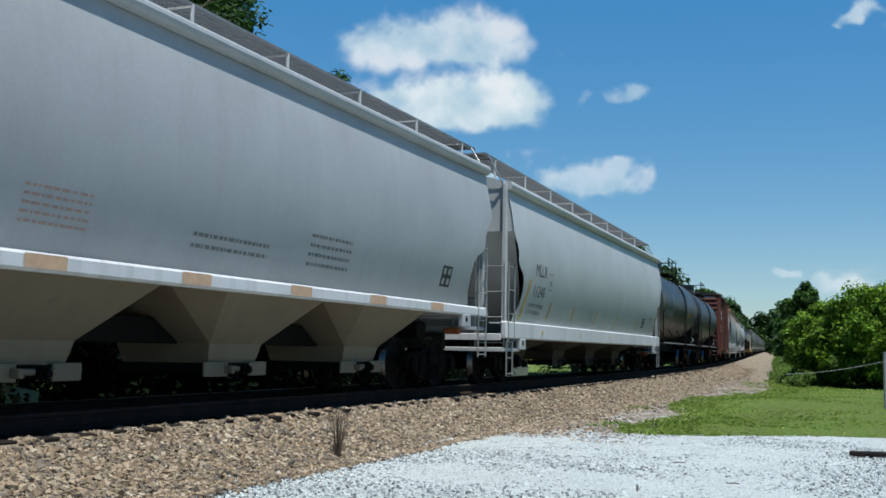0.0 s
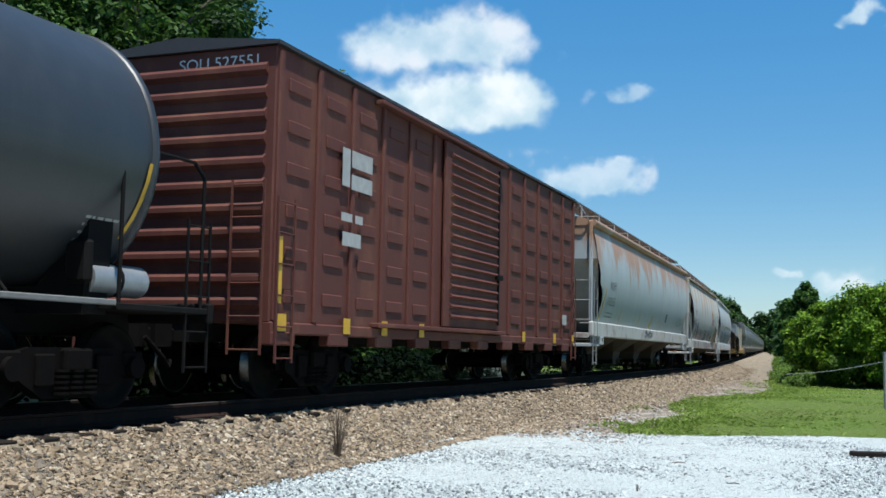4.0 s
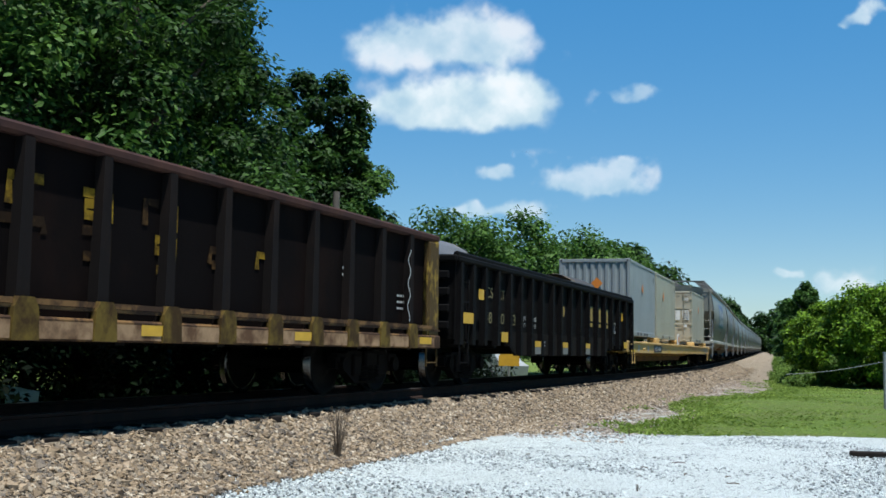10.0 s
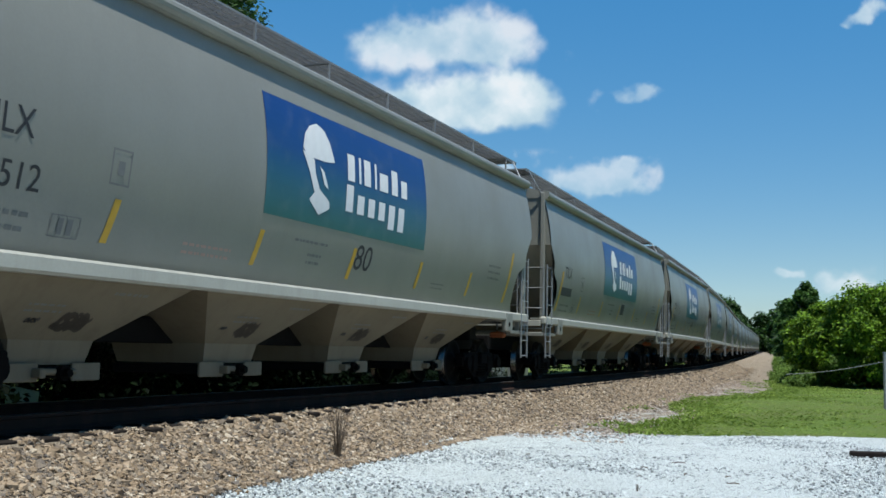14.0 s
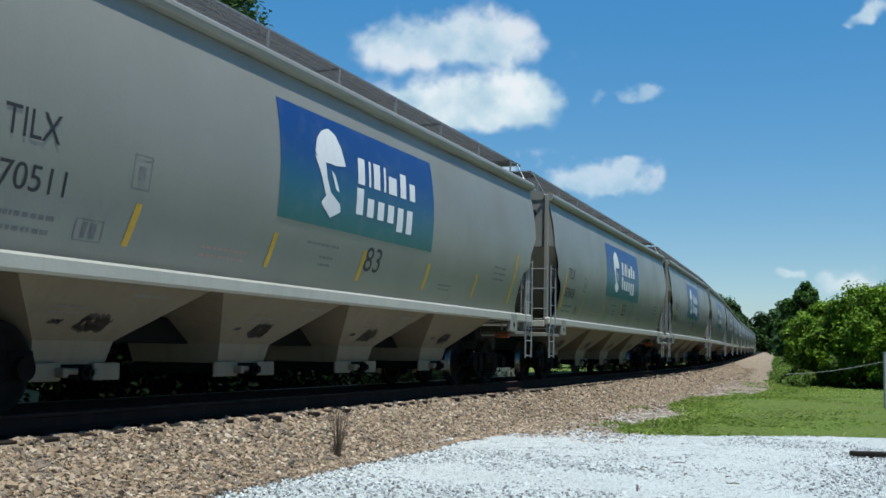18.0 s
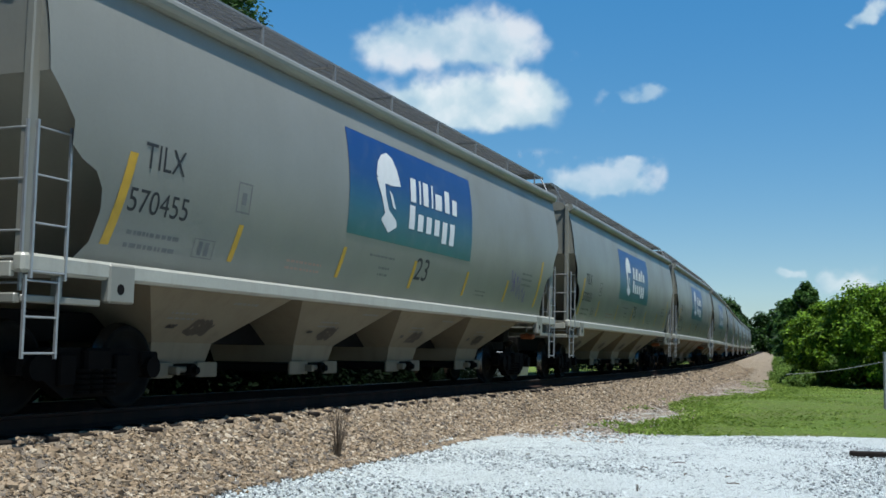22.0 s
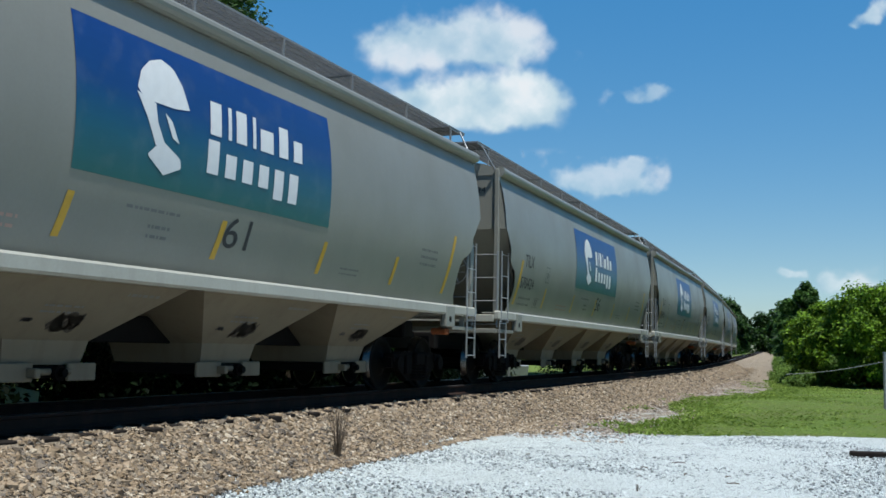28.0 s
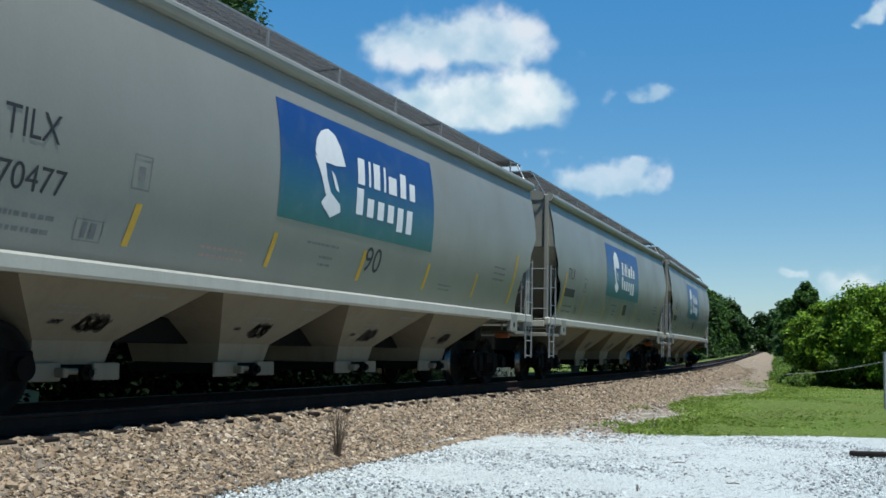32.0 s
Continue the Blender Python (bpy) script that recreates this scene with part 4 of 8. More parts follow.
def make_undergrowth():
    """Dense brush on the far side of the line, and weeds at the edges."""
    rng = np.random.default_rng(77)
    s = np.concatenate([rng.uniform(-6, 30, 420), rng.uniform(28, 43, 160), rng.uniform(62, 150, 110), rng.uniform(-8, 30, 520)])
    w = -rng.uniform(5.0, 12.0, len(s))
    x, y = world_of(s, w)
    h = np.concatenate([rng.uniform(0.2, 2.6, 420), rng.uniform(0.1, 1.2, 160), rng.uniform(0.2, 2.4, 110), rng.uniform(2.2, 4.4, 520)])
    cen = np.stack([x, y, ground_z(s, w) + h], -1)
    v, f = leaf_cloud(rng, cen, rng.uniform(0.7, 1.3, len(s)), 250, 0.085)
    # its shade comes from the near-black leaf colour
    tagged(new("undergrowth", fast_mesh("undergrowth", v, f, LEAF_SHADE)), "tangled brush behind the railway track, coloured dark for shade", "undergrowth", kind="stuff")
    s = np.concatenate([rng.uniform(4, 60, 200)])
    w = -rng.uniform(2.2, 4.5, len(s))
    x, y = world_of(s, w)
    cen = np.stack([x, y, ground_z(s, w) + 0.08], -1)
    v, f = leaf_cloud(rng, cen, rng.uniform(0.08, 0.22, len(s)), 40, 0.05)
    tagged(new("weeds", fast_mesh("weeds", v, f, LEAF_WEED)), "sparse green weeds beside the sleepers", "weeds", kind="stuff")
    s = rng.uniform(52, 210, 420)
    w = grass_edge(s) + 0.5 + rng.random(420) ** 1.6 * 2.6 + 0.4 * smooth_noise(s, s * 0, 41, 6)
    x, y = world_of(s, w)
    cen = np.stack([x, y, ground_z(s, w) + rng.uniform(0.05, 0.5, 420) * (w - grass_edge(s))], -1)
    v, f = leaf_cloud(rng, cen, rng.uniform(0.25, 0.6, 420), 110, 0.09)
    tagged(new("tall_weeds", fast_mesh("tall_weeds", v, f, LEAF_WEED)), "tall yellow-green weeds along the edge of the path", "weeds", kind="stuff")
    # woodland that closes the view behind the trees
    s = rng.uniform(-60, 420, 420)
    w = -rng.uniform(38, 75, len(s))
    x, y = world_of(s, w)
    cen = np.stack([x, y, ground_z(s, w) + rng.uniform(0.5, 6.5, len(s))], -1)
    v, f = leaf_cloud(rng, cen, rng.uniform(2.0, 3.6, len(s)), 60, 0.7)
    s = rng.uniform(100, 520, 200)
    w = rng.uniform(12, 40, len(s)) + 0.02 * s
    x, y = world_of(s, w)
    cen = np.stack([x, y, ground_z(s, w) + rng.uniform(0.5, 5.5, len(s))], -1)
    v2, f2 = leaf_cloud(rng, cen, rng.uniform(1.8, 3.0, len(s)), 60, 0.6)
    s = np.full(260, 560.0) + rng.uniform(-60, 60, 260)
    w = rng.uniform(-75, 75, 260)
    x, y = world_of(s, w)
    cen = np.stack([x, y, ground_z(s, w) + rng.uniform(0, 1, 260) ** 0.8 * (17 + 5 * np.sin(w * 0.16))], -1)
    v3, f3 = leaf_cloud(rng, cen, rng.uniform(3.0, 5.5, 260), 300, 0.95)
    s = rng.uniform(140, 560, 420)
    w = np.where(rng.random(420) < 0.7, -rng.uniform(9, 34, 420), rng.uniform(10, 26, 420))
    x, y = world_of(s, w)
    top = np.where(w < 0, 0.05, 0.033) * s
    cen = np.stack([x, y, ground_z(s, w) + rng.uniform(0.05, 1.0, 420) * top], -1)
    v4, f4 = leaf_cloud(rng, cen, rng.uniform(1.8, 3.2, 420), 90, 0.6)
    s = rng.uniform(120, 520, 420)
    w = np.where(rng.random(420) < 0.5, -rng.uniform(7, 12, 420), rng.uniform(6.8, 13, 420))
    x, y = world_of(s, w)
    cen = np.stack([x, y, ground_z(s, w) + rng.uniform(0.0, 1.0, 420) * (0.022 * s + 1.0)], -1)
    v5, f5 = leaf_cloud(rng, cen, rng.uniform(1.2, 2.2, 420) * (0.6 + s / 400), 130, 0.5)
    V = np.concatenate([v, v2, v3, v4, v5])
    F = np.concatenate([f, f2 + len(v), f3 + len(v) + len(v2), f4 + len(v) + len(v2) + len(v3), f5 + len(v) + len(v2) + len(v3) + len(v4)])
    tagged(new("far_woods", fast_mesh("far_woods", V, F, LEAF_DEEP)), "distant line of dense green woodland", "woodland", kind="stuff")


# ---------------------------------------------------------------- clouds


def cloud_material():
    m, n, l, b = material("glowing cloud backdrop")
    at = n.new("ShaderNodeAttribute")
    at.attribute_name = "cover"
    tr = n.new("ShaderNodeBsdfTransparent")
    # the cloud glows by itself; its sunlit look is emission colour
    em = n.new("ShaderNodeEmission")
    lit = n.new("ShaderNodeAttribute")
    lit.attribute_name = "painted_tone"
    l.new(ramp(n, l, lit.outputs["Fac"], [(0.0, (0.50, 0.68, 0.80)), (0.45, (0.70, 0.83, 0.89)), (0.8, (0.92, 0.97, 0.99)), (1.0, (1.0, 1.0, 1.0))]), em.inputs["Color"])
    em.inputs["Strength"].default_value = 0.64
    mx = n.new("ShaderNodeMixShader")
    l.new(at.outputs["Fac"], mx.inputs["Fac"])
    l.new(tr.outputs["BSDF"], mx.inputs[1])
    l.new(em.outputs["Emission"], mx.inputs[2])
    l.new(mx.outputs["Shader"], n["Material Output"].inputs["Surface"])
    return m


CLOUD = cloud_material()
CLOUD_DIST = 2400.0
CLOUDS = []


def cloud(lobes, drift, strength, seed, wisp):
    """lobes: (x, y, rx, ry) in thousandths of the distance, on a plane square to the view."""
    x0, x1 = min(a - 1.8 * c for a, b, c, d in lobes), max(a + 1.8 * c for a, b, c, d in lobes)
    y0, y1 = min(b - 1.8 * d for a, b, c, d in lobes), max(b + 1.8 * d for a, b, c, d in lobes)
    nx, ny = max(24, int((x1 - x0) * 1.2)), max(24, int((y1 - y0) * 1.2))
    U, V = np.meshgrid(np.linspace(x0, x1, nx), np.linspace(y0, y1, ny))
    fb = sum(smooth_noise(U, V, seed + k, 34.0 / 2 ** k) * 0.52 ** k for k in range(6))
    wu, wv = U + 7 * smooth_noise(U, V, seed + 9, 16) + 1.2 * smooth_noise(U, V, seed + 13, 5), V + 5 * smooth_noise(U, V, seed + 11, 14) + 1.0 * smooth_noise(U, V, seed + 15, 4)
    mass = sum(np.exp(-1.1 * ((wu - a) / c) ** 2 - 1.1 * ((wv - b) / np.where(wv < b, e * 0.9, e)) ** 2) for a, b, c, e in lobes)
    edge = np.minimum.reduce([U - x0, x1 - U, V - y0, y1 - V])
    dens = np.clip((mass - 0.24) * 1.35 + 1.7 * wisp * fb, 0, 1) * np.clip(edge / 6, 0, 1)
    dens = dens * dens * (3 - 2 * dens) * strength
    # bright tops and bluer bases, painted as cloud light and shade
    painted_tone = np.clip(0.6 + 0.5 * fb + 0.55 * (V - (y0 + y1) / 2) / (y1 - y0), 0, 1)
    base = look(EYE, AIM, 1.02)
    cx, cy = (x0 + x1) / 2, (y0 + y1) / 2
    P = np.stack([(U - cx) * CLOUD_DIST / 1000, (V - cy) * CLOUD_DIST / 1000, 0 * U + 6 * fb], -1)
    idx = np.arange(nx * ny).reshape(ny, nx)
    f = np.stack([idx[:-1, :-1], idx[:-1, 1:], idx[1:, 1:], idx[1:, :-1]], -1).reshape(-1, 4)
    me = fast_mesh("cloud", P, f, CLOUD, True)
    me.attributes.new("cover", "FLOAT", "POINT").data.foreach_set("value", dens.astype(np.float32).ravel())
    me.attributes.new("painted_tone", "FLOAT", "POINT").data.foreach_set("value", painted_tone.astype(np.float32).ravel())
    ob = tagged(new("cloud", me), "white fair-weather cumulus cloud in a blue sky", "cloud", "clouds", "structure")

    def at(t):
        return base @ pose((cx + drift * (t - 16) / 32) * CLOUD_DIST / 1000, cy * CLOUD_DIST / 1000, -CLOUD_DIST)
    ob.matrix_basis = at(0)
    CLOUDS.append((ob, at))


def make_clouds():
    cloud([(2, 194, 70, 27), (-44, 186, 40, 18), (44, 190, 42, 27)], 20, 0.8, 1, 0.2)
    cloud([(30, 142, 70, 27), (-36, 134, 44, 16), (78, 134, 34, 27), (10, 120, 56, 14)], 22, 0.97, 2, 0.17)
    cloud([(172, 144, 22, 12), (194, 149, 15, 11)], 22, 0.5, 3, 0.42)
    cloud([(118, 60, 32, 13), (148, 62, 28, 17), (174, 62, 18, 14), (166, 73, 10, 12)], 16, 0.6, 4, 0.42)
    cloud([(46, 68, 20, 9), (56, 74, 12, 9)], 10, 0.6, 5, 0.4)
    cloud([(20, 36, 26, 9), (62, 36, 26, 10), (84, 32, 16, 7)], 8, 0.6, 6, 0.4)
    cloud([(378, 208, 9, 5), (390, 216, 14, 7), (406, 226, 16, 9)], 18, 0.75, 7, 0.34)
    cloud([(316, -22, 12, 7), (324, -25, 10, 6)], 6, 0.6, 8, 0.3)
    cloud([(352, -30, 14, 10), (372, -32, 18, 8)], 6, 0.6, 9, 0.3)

# ---------------------------------------------------------------- the train
TRAIN = []   # (thing, middle of its car along the train, distance of the trucks from the middle, its seat on the car)
LEVEL = Matrix.Identity(4)

INSETS = [(1.0, 0.6), (1.48, 0.66), (1.56, 0.74), (1.68, 0.85), (1.99, 0.9), (2.2, 0.86), (2.35, 0.74), (2.43, 0.52), (2.54, 0.36), (2.76, 0.36), (2.95, 0.2), (3.16, 0.0), (5.0, 0.0)]
# place in the row of pellet cars, car number, number painted under the panel
PELLET_CARS = [(-4, "570512", "80"), (-3, "", ""), (-2, "570432", "49"), (-1, "570511", "83"), (0, "570438", "53"), (1, "570484", "85"), (2, "570455", "23"), (3, "570503", "75"),
               (4, "570463", "41"), (5, "", ""), (6, "570451", "61"), (7, "570424", "56"), (8, "570498", "77"), (9, "570477", "90"), (10, "", ""), (11, "", "")]


def panel_material():
    """Blue that fades to green towards the bottom edge."""
    m, n, l, b = material("blue and green panel paint")
    tc = n.new("ShaderNodeTexCoord")
    sep = n.new("ShaderNodeSeparateXYZ")
    l.new(tc.outputs["Object"], sep.inputs["Vector"])
    mr = n.new("ShaderNodeMapRange")
    mr.inputs["From Min"].default_value = 2.33
    mr.inputs["From Max"].default_value = 3.84
    l.new(sep.outputs["Z"], mr.inputs["Value"])
    c = ramp(n, l, mr.outputs["Result"], [(0.0, (0.004, 0.085, 0.085)), (0.3, (0.004, 0.07, 0.11)), (0.6, (0.005, 0.038, 0.14)), (1.0, (0.008, 0.035, 0.15))])
    c = mix(n, l, ramp(n, l, noise_tex(n, l, 3.0, 4), [(0.5, (0, 0, 0)), (0.8, (0.15, 0.15, 0.15))]), c, (0.2, 0.22, 0.22))
    l.new(c, b.inputs["Base Color"])
    b.inputs["Roughness"].default_value = 0.35
    return m


PANEL = panel_material()


def disc(b, skin, y, z, ry, rz, n=20, out=0.012):
    b.add([(skin(z) + out, y, z)] + [(skin(z + rz * math.sin(a)) + out, y + ry * math.cos(a), z + rz * math.sin(a)) for a in [2 * math.pi * k / n for k in range(n)]],
          [(0, 1 + k, 1 + (k + 1) % n) for k in range(n)])


def pellet_cars():
    first, skin = hopper_car("covered_hopper", "grey covered hopper car with a blue and green panel", 8.55, 1.32, 1.50, 4.36, PELLET_GREY, PELLET_SILL, BAY_DUST, 4, INSETS, 7.05, GRATE, bay_half=6.68, bracket_mat=GRATE, pad_at=7.31)
    rnd = random.Random(11)
    b = patch(Build(), skin, -2.78, 2.31, 2.33, 3.84, -0.07, 0.006, 14)
    panel = part("side_panel", b, PANEL, first, "glossy panel fading from blue to green")
    for poly in ([(-1.92, 3.30), (-1.85, 3.5), (-1.7, 3.63), (-1.5, 3.69), (-1.3, 3.64), (-1.15, 3.48), (-1.02, 3.22), (-1.14, 3.27), (-1.3, 3.2), (-1.6, 3.22), (-1.8, 3.2)],
                 [(-1.93, 3.26), (-1.62, 3.2), (-1.58, 3.0), (-1.44, 2.78), (-1.6, 2.76), (-1.74, 3.0)],
                 [(-1.72, 2.64), (-1.5, 2.83), (-1.16, 2.68), (-1.13, 2.58), (-1.42, 2.47)],
                 [(-1.46, 3.12), (-1.34, 3.06), (-1.2, 2.84), (-1.32, 2.88)]):
        blob(panel, skin, poly, WHITE_LETTER, 0.012, "emblem_shape")
    for y0, z0, tall in ((-0.63, 3.06, "HlHlmbo"), (-0.66, 2.62, "Hnergg")):
        y = y0
        for ch in tall:
            wd = 0.07 if ch == "l" else 0.3 if ch == "m" else 0.22
            hi = 0.38 if ch in "Hlb" else 0.27
            lo = -0.1 if ch == "g" else 0.0
            b = patch(Build(), skin, y, y + wd, z0 + lo, z0 + hi, 0, 0.012, 3)
            part("word_bar", b, WHITE_LETTER, panel)
            y += wd + (0.1 if ch == "l" else 0.14)
    for y, z0, z1, wd in ((-7.55, 1.68, 2.62, 0.13), (-5.3, 1.69, 2.13, 0.1), (-2.85, 1.69, 2.13, 0.1), (-0.28, 1.69, 2.14, 0.1), (2.2, 1.7, 2.14, 0.1), (4.58, 1.7, 2.14, 0.1), (6.75, 1.68, 2.7, 0.11)):
        part("reflective_strip", patch(Build(), skin, y, y + wd, z0, z1, 0.09 * (z1 - z0) / 0.45, 0.006), YELLOW, first)
    for y0, y1, z0, z1, rows in ((-7.2, -6.3, 1.64, 1.9, 2), (-1.9, -1.0, 2.05, 2.14, 1), (-1.5, -1.1, 1.78, 1.98, 2), (5.6, 6.3, 2.05, 2.4, 3), (2.9, 3.5, 1.72, 1.86, 2)):
        b = Build()
        lines_of_bars(b, skin, y0, y1, z0, z1, rows, rnd)
        part("small_print", b, FADED_LETTER, first)["kind"] = "stuff"
    b = Build()
    lines_of_bars(b, skin, -4.25, -3.3, 1.68, 1.86, 2, rnd)
    part("small_print", b, PINK_LETTER, first)["kind"] = "stuff"
    # stencils and chalky marks low on each bay
    slope = lambda z: 0.72 + (z - 0.73) * (1.44 - 0.72) / (1.42 - 0.73)
    for k in range(4):
        y = -6.68 + (k + 0.5) * 3.34
        b = Build()
        lines_of_bars(b, slope, y - 0.75, y - 0.2, 0.98, 1.1, 2, rnd, 0.008)
        lines_of_bars(b, slope, y + 0.3, y + 0.85, 1.18, 1.26, 1, rnd, 0.008)
        part("small_print", b, FADED_LETTER, first)["kind"] = "stuff"
        scribble(first, slope, y - 0.2, y + 0.28, 0.82, 1.0, 3, SMUDGE, rnd, 0.02, "smudge")
        scribble(first, slope, y - 0.62, y - 0.45, 0.9, 0.94, 1, BLACK_LETTER, rnd, 0.008, "chalk_mark")
    b = Build()
    for y0, y1, z0, z1 in ((-5.35, -5.05, 2.5, 2.52), (-5.35, -5.05, 2.16, 2.18), (-5.35, -5.33, 2.16, 2.52), (-5.07, -5.05, 2.16, 2.52), (-5.25, -5.15, 2.26, 2.4)):
        patch(b, skin, y0, y1, z0 + 0.1, z1 + 0.1, 0, 0.006, 1)
    part("stencil_box", b, FADED_LETTER, first)
    b = Build()
    for y0, y1, z0, z1 in ((-6.02, -5.62, 1.88, 1.89), (-6.02, -5.62, 1.68, 1.69), (-6.02, -6.01, 1.68, 1.89), (-5.63, -5.62, 1.68, 1.89), (-5.92, -5.85, 1.71, 1.86), (-5.8, -5.72, 1.71, 1.86)):
        patch(b, skin, y0, y1, z0, z1, 0, 0.006, 1)
    part("stencil_box", b, FADED_LETTER, first)
    for k, (n, num, big) in enumerate(PELLET_CARS):
        car = first if k == 0 else copy_thing(first, pose(0, 0, 0))
        TRAIN.append((car, 60.105 + n * 18.6648, 7.05, LEVEL))
    for (n, num, big), (car, u, r, q) in zip(PELLET_CARS, TRAIN):
        lettering("reporting_mark", "TILX", car, -7.12, -6.42, 2.50, 2.76, skin, BLACK_LETTER)
        end_lettering("reporting_mark", "TILX", car, 0.66, 1.02, 4.06, 4.18, -8.527, BLACK_LETTER)
        if num:
            lettering("car_number", num, car, -7.28, -6.26, 2.04, 2.28, skin, BLACK_LETTER)
            end_lettering("car_number", num, car, 0.64, 1.2, 3.9, 4.02, -8.527, BLACK_LETTER)
            lettering("fleet_number", big, car, -0.13, 0.41, 1.84, 2.2, skin, BLACK_LETTER, slant=0.04)
        else:
            for y0, y1, z0, z1 in ((-7.28, -6.26, 2.06, 2.26), (0.05, 0.55, 1.86, 2.18)):
                part("number_bar", patch(Build(), skin, y0, y1, z0, z1), BLACK_LETTER, car)
    # spray-can scribbles that set two cars apart
    for (n, num, big), (car, u, r, q) in zip(PELLET_CARS, TRAIN):
        if n == 2:
            for i, (y, z) in enumerate(((4.85, 2.16), (5.0, 2.12), (5.12, 2.1), (5.26, 2.06), (5.4, 2.04), (5.56, 1.92), (5.72, 1.88), (5.86, 1.86))):
                h = 0.2 if i < 5 else 0.12
                bend = [(0.0, h, 0.08, 0.2), (0.05, -h, 0.1, h), (-0.04, 0.1, 0.09, -h * 0.8)][i % 3]
                b = Build()
                stroke(b, skin, [(y + bend[0], z + bend[1]), (y + bend[2] * 0.5, z + (bend[1] + bend[3]) * 0.2), (y + bend[2], z + bend[3]), (y + 0.12, z - h * (0.9 if i % 2 else 0.2))], 0.012)
                part("scribble", b, SPRAY_VIOLET, car)
            car["label"] = "grey covered hopper car with purple scribble beside its blue panel"
    # all side markings sit a little behind the car's middle
    for car, u, r, q in TRAIN:
        for p in car.children:
            if p.name.split(".")[0] in SIDE_MARKS and not (p.name.startswith(("reporting", "car_number")) and p.data.vertices[0].co.y < -8.5):
                ahead = min(v.co.y for v in p.data.vertices) < -4.5
                p.location.y += 0.0 if ahead else 0.29


SIDE_MARKS = ("side_panel", "reflective_strip", "small_print", "stencil_box", "reporting_mark", "car_number", "fleet_number", "number_bar", "scribble")
SPRAY_VIOLET = plain("violet spray paint", (0.12, 0.07, 0.32), 0.6)
SPRAY_BLACK = plain("black spray paint", (0.02, 0.02, 0.022), 0.6)
SPRAY_PINK = plain("pink spray paint", (0.5, 0.16, 0.22), 0.6)
SPRAY_ORANGE = plain("orange spray paint", (0.55, 0.22, 0.06), 0.6)
SPRAY_BLUE = plain("dark blue spray paint", (0.015, 0.085, 0.17), 0.5, vary=0.7, scale=1.6)
SPRAY_TEAL = plain("teal spray paint", (0.06, 0.2, 0.24), 0.5)
SPRAY_SILVER = plain("silver grey spray paint", (0.40, 0.43, 0.43), 0.45)
SPRAY_MAROON = plain("maroon spray paint", (0.16, 0.04, 0.06), 0.6)
SPRAY_BEIGE = plain("beige spray paint", (0.36, 0.31, 0.25), 0.6)
SPRAY_ROSE = plain("pale rose spray paint", (0.55, 0.4, 0.43), 0.6)
SPRAY_DUSK = plain("washed-out mauve spray paint", (0.30, 0.235, 0.245), 0.7, vary=0.35, scale=3.0)
SPRAY_RED = plain("red spray paint", (0.36, 0.06, 0.08), 0.6)
SPRAY_NIGHT = plain("blue-black spray paint", (0.012, 0.02, 0.035), 0.55, vary=0.5, scale=3.0)
SPRAY_FLAME = plain("faded orange-red spray paint", (0.42, 0.2, 0.12), 0.65, vary=0.4, scale=3.0)
SPRAY_BLUSH = plain("faded blush pink spray paint", (0.47, 0.33, 0.34), 0.6, vary=0.3, scale=2.0)
SPRAY_BROWN = plain("brown spray paint", (0.27, 0.13, 0.05), 0.6, vary=0.35, scale=3.0)
SPRAY_MIST = plain("thin grey spray paint", (0.42, 0.43, 0.41), 0.6, vary=0.2, scale=2.0)
SPRAY_OCHRE = plain("ochre spray paint", (0.5, 0.36, 0.12), 0.6)


def stroke(b, skin, pts, width, out=0.008):
    """A flat painted line along points (y, z) on the side."""
    n = len(pts)
    v, f = [], []
    for i, (y, z) in enumerate(pts):
        a, c = pts[max(0, i - 1)], pts[min(n - 1, i + 1)]
        d = math.hypot(c[0] - a[0], c[1] - a[1]) or 1.0
        ny, nz = -(c[1] - a[1]) / d * width, (c[0] - a[0]) / d * width
        v += [(skin(z + nz) + out, y + ny, z + nz), (skin(z - nz) + out, y - ny, z - nz)]
        if i:
            f.append((2 * i - 2, 2 * i - 1, 2 * i + 1, 2 * i))
    b.add(v, f)


def scribble(car, skin, y0, y1, z0, z1, loops, mat, rnd, width=0.02, name="scribble"):
    """A looping spray-can line that spells nothing."""
    b = Build()
    for _ in range(loops):
        ph, fr = rnd.uniform(0, 6.28), rnd.uniform(2.5, 4.5)
        a = rnd.uniform(0.25, 0.48) * (z1 - z0)
        zc = (z0 + z1) / 2 + rnd.uniform(-0.1, 0.1) * (z1 - z0)
        ya, yb = y0 + rnd.uniform(0, 0.15) * (y1 - y0), y1 - rnd.uniform(0, 0.15) * (y1 - y0)
        pts = []
        for k in range(46):
            t = k / 45
            pts.append((ya + (yb - ya) * t + 0.10 * (y1 - y0) * math.sin(fr * 6.28 * t * 1.5 + ph), min(z1, max(z0, zc + a * math.sin(fr * 6.28 * t + 0.5 * math.sin(9 * t) + ph)))))
        stroke(b, skin, pts, width)
    return part(name, b, mat, car)


